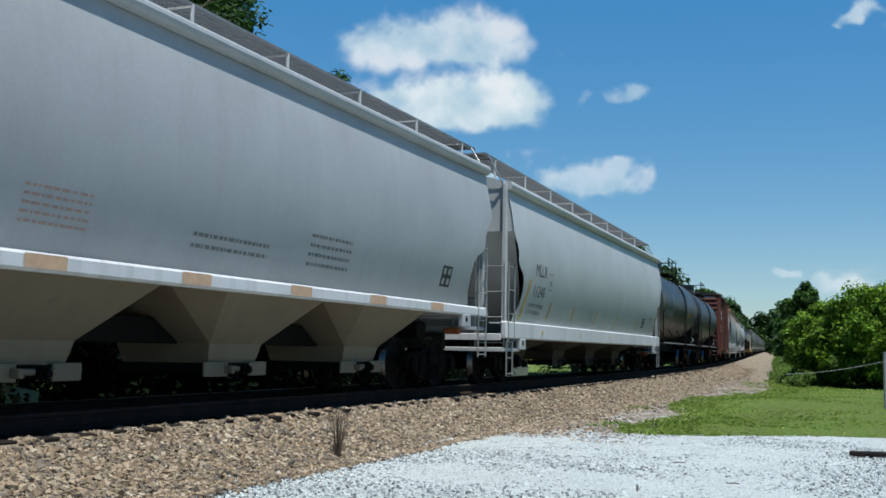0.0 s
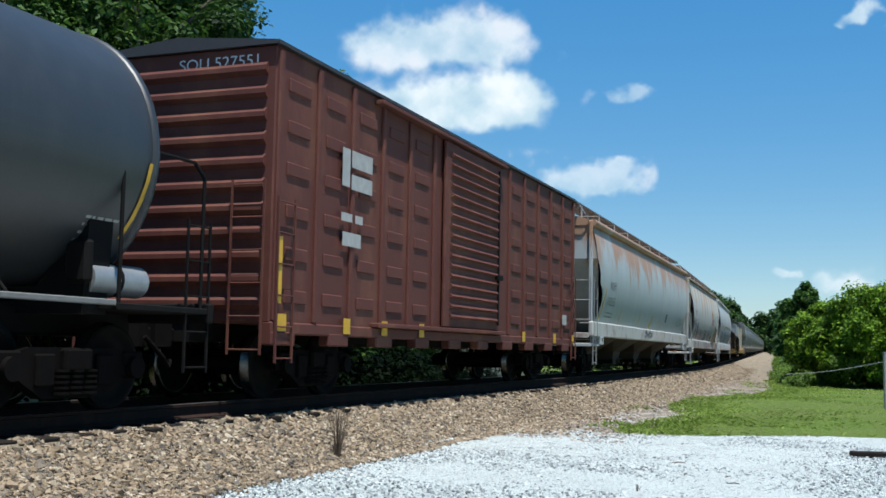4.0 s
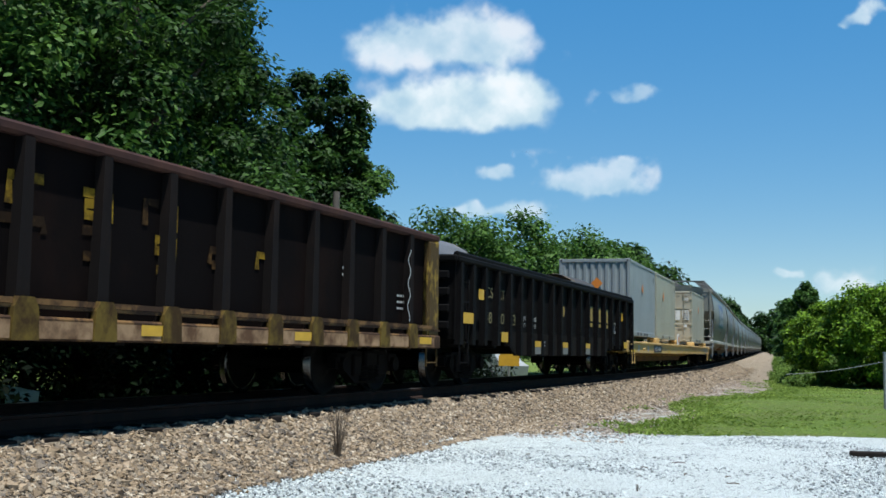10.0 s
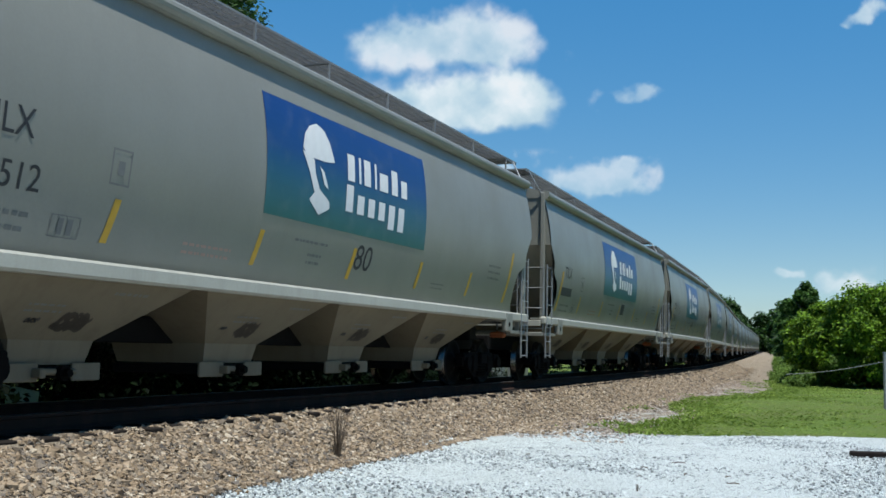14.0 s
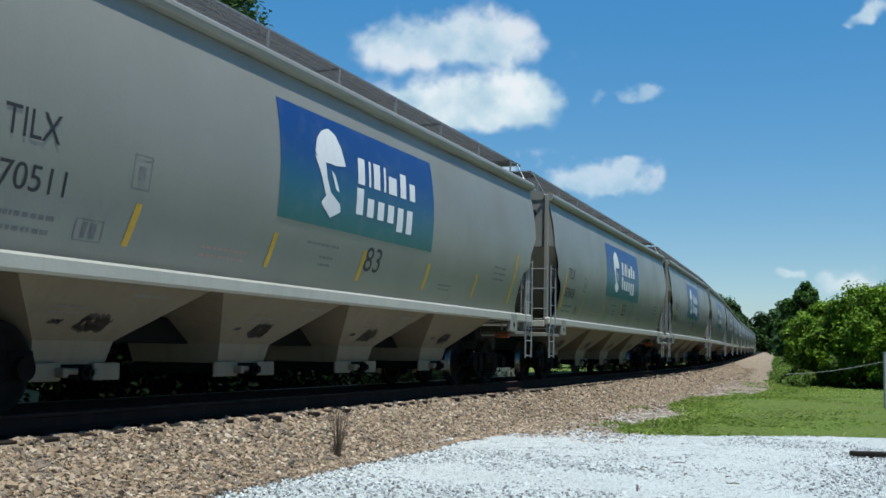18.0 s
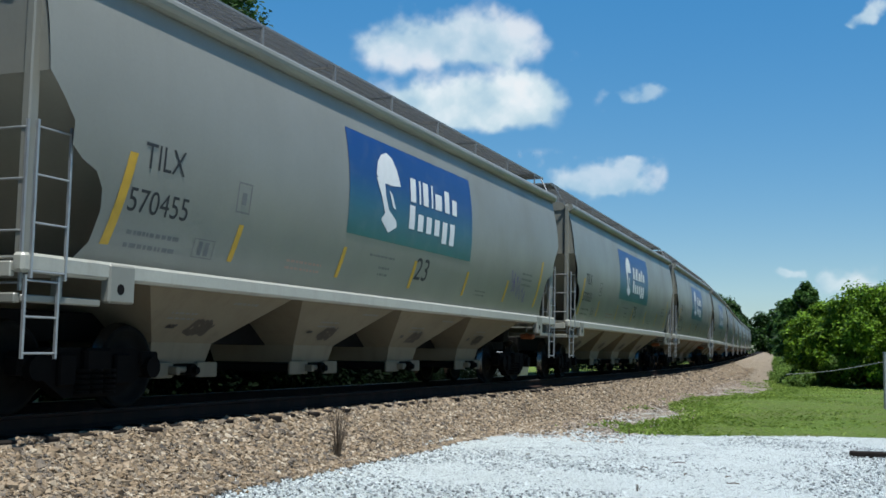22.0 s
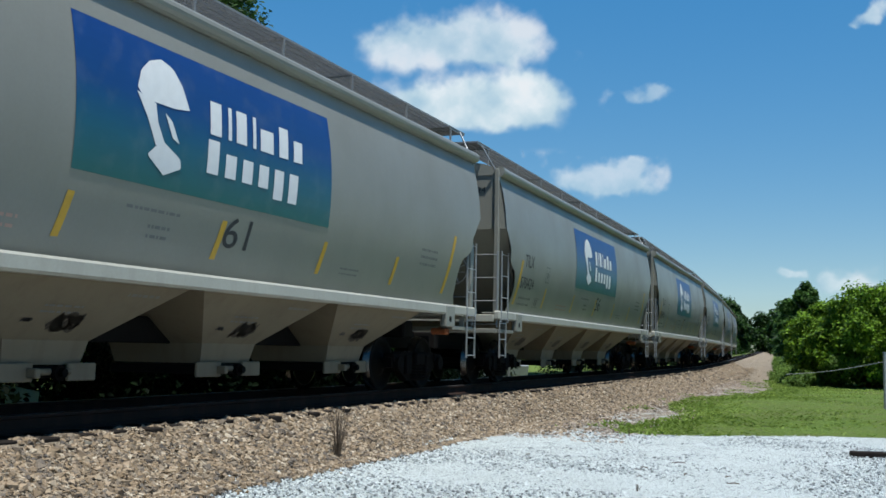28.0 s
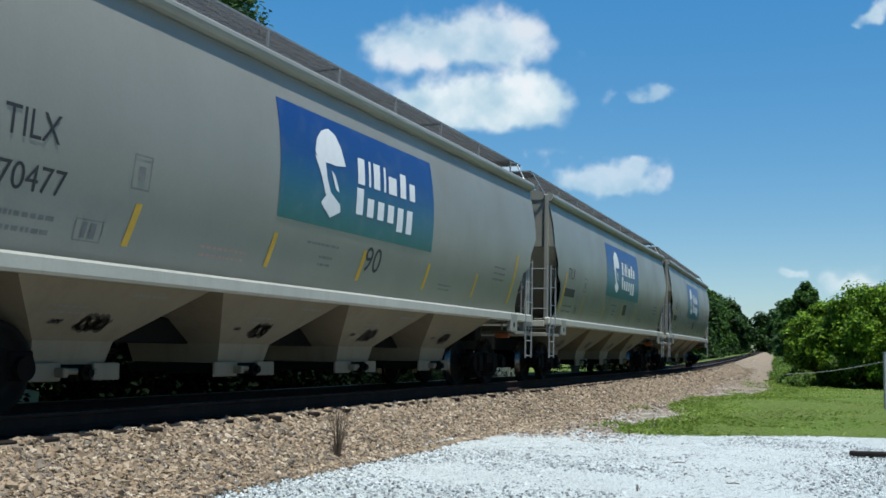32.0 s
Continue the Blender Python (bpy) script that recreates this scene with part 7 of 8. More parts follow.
def box_car():
    car = tagged(new("box_car"), "oxide red box car with ribbed sides and a louvred door", "box car", "train")
    half, z0, z1, w = 7.55, 1.0, 4.55, 1.47
    b = Build()
    b.box(-w, w, -half, half, z0, z1, 0.02)
    body = part("body", b, BOX_RED, car)
    b = Build()
    b.prism([(-w - 0.06, z1), (w + 0.06, z1), (w + 0.06, z1 + 0.05), (0, z1 + 0.2), (-w - 0.06, z1 + 0.05)], "y", -half - 0.06, half + 0.06)
    part("roof", b, plain("dark roof paint", (0.03, 0.028, 0.03), 0.6), car)
    rib = Build()
    rib.box(-0.03, 0.05, -0.06, 0.06, z0 + 0.02, z1 - 0.05, 0.02)
    ribm = rib.mesh("side_rib", BOX_RED)
    dash = Build()
    dash.box(-0.01, 0.025, 0.12, 0.72, -0.09, 0.09, 0.015)
    dashm = dash.mesh("side_pressing", BOX_RED)
    for sgn in (-1, 1):
        m = pose(0, 0, 0, 0, 0, 0 if sgn > 0 else 180)
        for k in range(15):
            y = -half + 0.08 + k * (2 * half - 0.16) / 14
            if abs(y + 0.25) < 1.45:
                continue
            again("side_rib", ribm, body, m @ pose(w, y, 0))
            if k < 14 and not abs(y + 0.5 + 0.25) < 1.6:
                for j in range(6):
                    again("side_pressing", dashm, body, m @ pose(w, y + 0.12, 1.35 + j * 0.55))
        # sliding door with louvres
        b = Build()
        b.box(w + 0.03, w + 0.09, -1.75, 1.3, 1.1, 4.4, 0.015)
        door = part("door", b, BOX_RED, car, at=m)
        for k in range(17):
            b = Build()
            b.prism([(w + 0.09, 1.25 + k * 0.18), (w + 0.15, 1.29 + k * 0.18), (w + 0.09, 1.36 + k * 0.18)], "y", -1.5, 1.1)
            part("louvre", b, BOX_RED, door)
        b = Build()
        b.box(w + 0.1, w + 0.13, 1.15, 1.2, 1.2, 4.3)
        b.box(w + 0.1, w + 0.18, 1.0, 1.3, 2.1, 2.2, 0.01)
        part("door_bar", b, BLACK_STEEL, door)
        for z in (1.02, 4.42):
            part("door_track", Build().box(w, w + 0.16, -4.6, 1.6, z, z + 0.065, 0.01), BOX_RED, car, at=m)
        b = Build()
        b.box(w - 0.12, w + 0.04, -half, half, 0.86, 1.02, 0.02)
        for k in range(10):
            y = -half + 0.3 + k * 1.55
            b.box(w - 0.12, w + 0.05, y - 0.3, y + 0.3, 0.72, 0.9, 0.02)
        part("side_sill", b, BOX_RED, car, at=m)
    for e in (-1, 1):
        for k in range(11):
            b = Build()
            z = 1.25 + k * 0.3
            b.prism([(e * half, z - 0.09), (e * (half + 0.07), z - 0.03), (e * (half + 0.07), z + 0.03), (e * half, z + 0.09)], "x", -1.35, 1.35)
            part("end_corrugation", b, BOX_RED, car)
        for sgn in (-1, 1):
            b = Build()
            ladder(b, sgn * 1.55, e * (half - 0.03), e * (half - 0.45), 0.5, 2.6, 6)
            part("side_ladder", b, BOX_RED, car)
            b = Build()
            ladder(b, e * (half + 0.12), sgn * 1.42, sgn * 0.95, 0.6, 2.8, 6, along="x")
            part("end_ladder", b, BOX_RED, car)
    b = Build()
    b.box(-0.3, 0.3, -half, half, 0.75, 1.02)
    part("centre_sill", b, BLACK_STEEL, car)
    flat = lambda z: w + 0.06
    for y in (-7.45, -5.6, -4.3, -2.8, 3.0, 5.5, 7.2):
        part("reflective_patch", patch(Build(), flat, y, y + 0.22, 0.9, 1.12), YELLOW, car)
    part("reflective_patch", patch(Build(), lambda z: w + 0.065, -7.47, -7.38, 1.25, 2.1), YELLOW, car)
    for y0, y1, z0_, z1_ in ((-5.75, -5.5, 3.0, 3.55), (-5.45, -4.75, 3.3, 3.55), (-5.45, -4.75, 2.98, 3.2), (-5.75, -5.4, 2.5, 2.62), (-5.3, -5.05, 2.5, 2.62), (-5.7, -5.1, 2.15, 2.35), (6.3, 6.7, 1.35, 1.6)):
        part("mark_block", patch(Build(), lambda z: w + 0.058, y0, y1, z0_, z1_), GREY_LETTER, car)
    end_lettering("car_number", "SOU 527551", car, 0.0, 1.2, 4.3, 4.45, -half, WHITE_LETTER)
    add_trucks(car, half - 2.0)
    add_couplers(car, half)
    TRAIN.append((car, -157.87, half - 2.0, LEVEL))


# ---------------------------------------------------------------- gondolas
GON_BROWN = rusty("black-brown gondola paint", (0.004, 0.003, 0.003), (0.014, 0.007, 0.005), 0.48, 0.75, (1, 1, 0.6), rough=0.85, spec=0.05)
GON_POST = rusty("worn brown post paint", (0.011, 0.009, 0.0085), (0.02, 0.013, 0.010), 0.48, 0.7, (2, 2, 1), rough=0.85, spec=0.08)
GON_FADED = rusty("almost gone yellow lettering", (0.30, 0.19, 0.02), (0.03, 0.018, 0.01), 0.44, 0.56, (2.5, 2.5, 3.0), rough=0.85, spec=0.05)
GON_GHOST = rusty("ghost of yellow paint", (0.10, 0.055, 0.02), (0.01, 0.007, 0.006), 0.40, 0.52, (2.5, 2.5, 3.0), rough=0.85, spec=0.05)
GON_FOOT = rusty("dull yellow over rust on post feet", (0.17, 0.115, 0.025), (0.035, 0.018, 0.01), 0.40, 0.58, (3.5, 3.5, 3.0), rough=0.8, spec=0.1)
SILL_TAN = rusty("tan scuffed sill paint", (0.42, 0.27, 0.15), (0.085, 0.04, 0.02), 0.42, 0.62, (3.0, 3.0, 3.0), rough=0.8, spec=0.1)
GON_GRIME = rusty("dusty lower gondola paint", (0.013, 0.012, 0.011), (0.03, 0.024, 0.02), 0.5, 0.8, (1, 1, 1), rough=0.85, spec=0.08)
GON_RIM = rusty("rusted top rim", (0.04, 0.02, 0.018), (0.085, 0.038, 0.026), 0.4, 0.7, (2, 2, 2), rough=0.8, spec=0.15)
GON_YELLOW = rusty("flaking yellow paint", (0.40, 0.26, 0.04), (0.03, 0.016, 0.01), 0.43, 0.52, (3.5, 3.5, 2.0), rough=0.75, spec=0.2)
GON_SILL = rusty("patchy rust and ochre sill paint", (0.22, 0.12, 0.045), (0.025, 0.013, 0.01), 0.42, 0.54, (3.0, 3.0, 3.0), rough=0.8, spec=0.15)
CHALK_DIM = rusty("worn pale yellow lettering", (0.26, 0.23, 0.12), (0.05, 0.045, 0.03), 0.5, 0.75, (3, 3, 3), rough=0.8, spec=0.1)
GON_BLACK = rusty("sooty black gondola paint", (0.004, 0.0038, 0.004), (0.012, 0.010, 0.009), 0.5, 0.8, (1, 1, 1), rough=0.75, spec=0.08)
CHALK_YELLOW = plain("chalky yellow lettering paint", (0.34, 0.23, 0.05), 0.7, vary=0.35)


def gondola(label, half, z0, z1, w, posts, skin_mat, rim_mat, post_mat, drop=0.0):
    car = tagged(new("gondola_car"), label, "gondola car", "train")
    for sgn in (-1, 1):
        b = Build()
        xa, xb = sorted((sgn * (w - 0.02), sgn * (w - 0.06)))
        b.box(xa, xb, -half, half, z0 + 0.1, z1 - 0.04)
        if drop:
            b.prism([(-half * 0.62, z0 + 0.12), (half * 0.62, z0 + 0.12), (half * 0.54, z0 - drop), (-half * 0.54, z0 - drop)], "x", xa, xb)
        part("side_wall", b, skin_mat, car)
        b = Build()
        b.box(sgn * w - 0.09, sgn * w + 0.09, -half - 0.02, half + 0.02, z1 - 0.1, z1 + 0.02, 0.03)
        part("top_rim", b, rim_mat, car)
        for k, y in enumerate(posts):
            b = Build()
            mid = abs(y) < half * 0.56
            b.prism([(y - 0.09, z0 - (drop if mid else 0)), (y + 0.09, z0 - (drop if mid else 0)), (y + 0.06, z1 - 0.1), (y - 0.06, z1 - 0.1)], "x", sgn * (w - 0.03), sgn * (w + 0.1))
            part("side_post", b, post_mat(k), car)
    for e in (-1, 1):
        b = Build()
        ya, yb = sorted((e * half, e * (half - 0.06)))
        b.box(-w, w, ya, yb, z0 + 0.1, z1)
        part("end_wall", b, skin_mat, car)
        b = Build()
        ya, yb = sorted((e * (half - 0.05), e * (half + 0.1)))
        b.box(-w - 0.05, w + 0.05, ya, yb, z1 - 0.1, z1 + 0.03, 0.03)
        part("end_rim", b, rim_mat, car)
        for k in range(4):
            b = Build()
            z = z0 + 0.35 + k * (z1 - z0 - 0.5) / 3.6
            b.box(-w + 0.1, w - 0.1, min(e * half, e * (half + 0.09)), max(e * half, e * (half + 0.09)), z - 0.07, z + 0.07, 0.02)
            part("end_rib", b, post_mat(0), car)
        for sgn in (-1, 1):
            b = Build()
            ladder(b, sgn * (w + 0.08), e * (half - 0.05), e * (half - 0.5), 0.42, z1 - 0.4, 5)
            part("side_ladder", b, post_mat(0), car)
    b = Build()
    b.box(-w + 0.05, w - 0.05, -half, half, z0 + 0.12, z0 + 0.2)
    b.box(-0.3, 0.3, -half, half, 0.75, z0 + 0.2)
    for k in range(9):
        y = -half + 0.8 + k * (2 * half - 1.6) / 8
        b.box(-w + 0.1, w - 0.1, y - 0.08, y + 0.08, z0 - 0.05, z0 + 0.14)
    part("floor", b, BLACK_STEEL, car)
    return car


def gondolas():
    rnd = random.Random(41)
    half, z0, z1, w = 8.13, 0.74, 2.64, 1.46
    car = gondola("dark brown gondola car with flaking yellow ends and a rusty rim", half, z0, z1, w, [-half + 0.12 + k * (2 * half - 0.24) / 15 for k in range(16)], GON_BROWN, GON_RIM, lambda k: GON_YELLOW if k in (0, 15) else GON_POST)
    for sgn in (-1, 1):
        b = Build()
        b.box(sgn * w - 0.04, sgn * w + 0.13, -half, half, z0 - 0.02, z0 + 0.2, 0.02)
        part("side_sill", b, GON_SILL, car)
        for e in (-1, 1):
            b = Build().box(sgn * w - 0.02, sgn * w + 0.105, e * (half - 0.25) - 0.2, e * (half - 0.25) + 0.2, z0 + 0.2, z1 - 0.12, 0.02)
            part("corner_plate", b, GON_YELLOW, car)
    flat = lambda z: w + 0.135
    for k in range(15):
        y = -half + 0.12 + (k + 0.5) * (2 * half - 0.24) / 15
        part("sill_patch", patch(Build(), flat, y - 0.37, y + 0.36, z0 + 0.0, z0 + 0.15 + 0.02 * rnd.random()), SILL_TAN, car)
        part("rust_band", patch(Build(), lambda z: w + 0.118, y - 0.4, y + 0.4, z0 + 0.305, z0 + 0.36), GON_SILL, car)
    for y in (-7.95, -3.11, 0.02, 3.14, 7.2):
        part("reflective_square", patch(Build(), lambda z: w + 0.141, y, y + 0.5, z0 + 0.05, z0 + 0.16), YELLOW, car)
    pan = lambda z: w - 0.012
    for k in range(4):
        part("mark_bar", patch(Build(), pan, -6.52 + 0.235 * k, -6.33 + 0.235 * k, 2.06, 2.28), GREY_LETTER, car)
    lettering("car_number", "7089", car, -6.42, -5.5, 1.74, 1.96, pan, WHITE_LETTER)
    lettering("car_number", "07", car, -5.12, -4.66, 1.74, 1.94, pan, WHITE_LETTER)
    # remains of two rows of large yellow painted shapes
    for pts, m in (([(-1.72, 1.93), (-1.72, 2.19), (-1.3, 2.2)], GON_FADED), ([(-0.76, 2.17), (-0.34, 2.16), (-0.33, 1.95), (-0.72, 1.95), (-0.72, 2.06), (-0.4, 2.08)], GON_FADED),
                   ([(0.2, 1.95), (0.2, 2.2), (0.42, 2.2)], GON_GHOST), ([(0.72, 1.93), (0.72, 2.22)], GON_FADED),
                   ([(-1.86, 1.55), (-1.85, 1.8), (-1.28, 1.81), (-1.27, 1.7)], GON_GHOST), ([(-0.75, 1.8), (-0.35, 1.8), (-0.35, 1.55), (-0.72, 1.55)], GON_GHOST),
                   ([(0.72, 1.7), (0.4, 1.7), (0.4, 1.82), (0.73, 1.82), (0.72, 1.52), (0.42, 1.5)], GON_FADED),
                   ([(1.4, 1.64), (1.42, 1.8), (1.8, 1.8), (1.79, 1.63), (1.45, 1.63)], GON_GHOST), ([(2.42, 1.65), (2.43, 1.83), (2.76, 1.83), (2.77, 1.66)], GON_FADED)):
        part("mark_stroke", stroke_mesh(pan, pts, 0.05, 0.004), m, car)
    for k in range(1, 15):
        y = -half + 0.12 + k * (2 * half - 0.24) / 15
        part("post_foot", Build().prism([(y - 0.17, z0 - 0.015), (y + 0.17, z0 - 0.015), (y + 0.15, z0 + 0.28), (y + 0.09, z0 + 0.37), (y - 0.09, z0 + 0.37), (y - 0.15, z0 + 0.28)], "x", w + 0.09, w + 0.155), GON_FOOT, car)
    part("sill_ledge", Build().box(w + 0.02, w + 0.115, -half, half, z0 + 0.27, z0 + 0.3), GON_SILL, car)
    part("scribble", stroke_mesh(lambda z: w + 0.105, [(6.82 + 0.05 * math.sin(z * 17), z) for z in np.linspace(1.15, 2.3, 24)], 0.014, 0.004), GREY_LETTER, car)
    stencils(car, pan, rnd, [(-2.7, -2.0, 1.5, 1.8, 4), (6.6, 7.1, 1.3, 1.6, 3), (4.7, 5.0, 1.7, 1.9, 2)], GREY_LETTER)
    add_trucks(car, half - 1.75)
    add_couplers(car, half)
    TRAIN.append((car, -77.55, half - 1.75, LEVEL))

    half, z0, z1, w = 8.35, 0.8, 2.40, 1.46
    car = gondola("sooty black drop-centre gondola car with yellow reflective squares", half, z0, z1, w, [-8.23, -7.55, -6.83, -6.0, -5.17, -4.4, -3.56, -2.7, -1.75, -0.95, 0.05, 1.05, 2.0, 3.05, 4.05, 5.05, 6.05, 7.1, 8.23], GON_BLACK, GON_BLACK, lambda k: GON_BLACK, 0.2)
    for sgn in (-1, 1):
        b = Build()
        b.box(sgn * w - 0.05, sgn * w + 0.05, -half, half, z1 + 0.0, z1 + 0.1, 0.03)
        part("rim_cap", b, GON_BLACK, car)
    pan = lambda z: w - 0.012
    for txt, ya, yb, za, zb in (("CS", -6.58, -6.12, 1.74, 1.95), ("XT", -5.8, -5.33, 1.74, 1.94)):
        lettering("reporting_mark", txt, car, ya, yb, za, zb, pan, CHALK_DIM)
    for txt, ya, yb in (("48", -6.6, -6.17), ("30", -5.8, -5.37), ("73", -4.97, -4.56)):
        lettering("car_number", txt, car, ya, yb, 1.24, 1.46, pan, CHALK_DIM)
    for txt, ya, yb, za, zb in (("LD LMT", -4.15, -3.75, 1.36, 1.46), ("LT WT", -4.15, -3.8, 1.22, 1.31), ("184000", -3.36, -2.93, 1.36, 1.46), ("74000", -3.32, -2.95, 1.22, 1.31)):
        lettering("weight_stencil", txt, car, ya, yb, za, zb, pan, GREY_LETTER)
    for y in (2.3, 3.33, 4.32):
        part("mark_block", patch(Build(), pan, y, y + 0.5, 1.55, 1.95), CHALK_YELLOW, car)
        part("mark_underline", patch(Build(), pan, y, y + 0.5, 1.4, 1.5), CHALK_YELLOW, car)
    post = lambda z: w + 0.108
    for y, z_, wd in ((-8.2, 1.19, 0.56), (-7.36, 1.66, 0.32), (-5.9, 0.88, 0.45)):
        part("reflective_square", patch(Build(), post, y, y + wd, z_, z_ + 0.2), YELLOW, car)
    part("lower_sheet", Build().prism([(-half * 0.61, z0 + 0.3), (half * 0.61, z0 + 0.3), (half * 0.54, z0 - 0.19), (-half * 0.54, z0 - 0.19)], "x", w - 0.03, w - 0.014), GON_GRIME, car)
    for y, z_, wd in ((6.62, 0.83, 0.5), (6.8, 1.68, 0.28)):
        part("reflective_square", patch(Build(), post if z_ < 1 else pan, y, y + wd, z_, z_ + (0.2 if z_ < 1 else 0.26)), YELLOW, car)
    b = Build()
    for ya, yb, za, zb in ((5.68, 6.2, 1.56, 1.58), (5.68, 6.2, 1.28, 1.3), (5.68, 6.2, 1.335, 1.345), (5.68, 5.7, 1.28, 1.58), (6.18, 6.2, 1.28, 1.58), (5.96, 5.975, 1.34, 1.58), (5.76, 5.86, 1.44, 1.46), (5.76, 5.86, 1.38, 1.4), (6.04, 6.12, 1.5, 1.52)):
        patch(b, pan, ya, yb, za, zb, 0, 0.006, 1)
    part("data_box", b, GREY_LETTER, car)
    for y in (-3.42, -0.93, 1.5):
        part("reflective_square", patch(Build(), post, y, y + 0.5, 0.80, 0.93), YELLOW, car)
        part("grey_square", patch(Build(), post, y, y + 0.5, 0.64, 0.795), FADED_LETTER, car)
    part("round_mark", Build().add(*oval(pan, -0.45, 1.7, 0.14, 0.13)), CHALK_YELLOW, car)
    stencils(car, pan, rnd, [(7.3, 7.7, 1.66, 1.74, 2), (-2.6, -2.1, 0.8, 0.95, 2)], GREY_LETTER)
    add_trucks(car, half - 1.6)
    add_couplers(car, half)
    TRAIN.append((car, -60.08, half - 1.6, LEVEL))
    # curved steel plates riding in it
    for ya, yb in ((-7.9, -5.3), (3.8, 6.7)):
        load = tagged(new("pipe_section"), "dull grey corrugated steel pipe lying in a gondola car", "steel pipe", "gondola load")
        b = Build()
        n = 20
        rows = int((yb - ya) / 0.09)
        v = []
        for k in range(rows + 1):
            y = ya + (yb - ya) * k / rows
            r = 0.98 + 0.012 * (k % 2)
            v += [(r * math.cos(2 * math.pi * i / n), y, 0.98 + r * math.sin(2 * math.pi * i / n)) for i in range(n)]
        b.add(v, [(k * n + i, k * n + (i + 1) % n, (k + 1) * n + (i + 1) % n, (k + 1) * n + i) for k in range(rows) for i in range(n)])
        part("pipe_wall", b, rusty("stained galvanised pipe" if ya < 0 else "stained dark pipe", (0.14, 0.15, 0.17) if ya < 0 else (0.05, 0.05, 0.055), (0.3, 0.2, 0.05), 0.55, 0.7, (1, 0.6, 1)), load)
        TRAIN.append((load, -60.08, half - 1.6, pose(0, 0, 1.01)))


# ---------------------------------------------------------------- flat car and its containers
FLAT_YELLOW = rusty("buff yellow flat car paint", (0.72, 0.47, 0.17), (0.42, 0.22, 0.07), 0.6, 0.85, (1.5, 1.5, 1.5), rough=0.6)
FLAT_BRIGHT = plain("bright yellow fittings", (0.6, 0.38, 0.03), 0.55)
BOX_GREY = paint("blue-grey container paint", (0.30, 0.335, 0.345), 0.5, amount=0.12)
BOX_BUFF = paint("buff grey-green container paint", (0.40, 0.395, 0.305), 0.5, amount=0.12)
BOX_TAN = paint("dusty tan container paint", (0.48, 0.445, 0.345), 0.6, amount=0.25)
PLACARD = plain("orange placard", (0.72, 0.22, 0.02), 0.5, vary=0.1)
RUBBER = plain("black rubber", (0.02, 0.02, 0.02), 0.7)


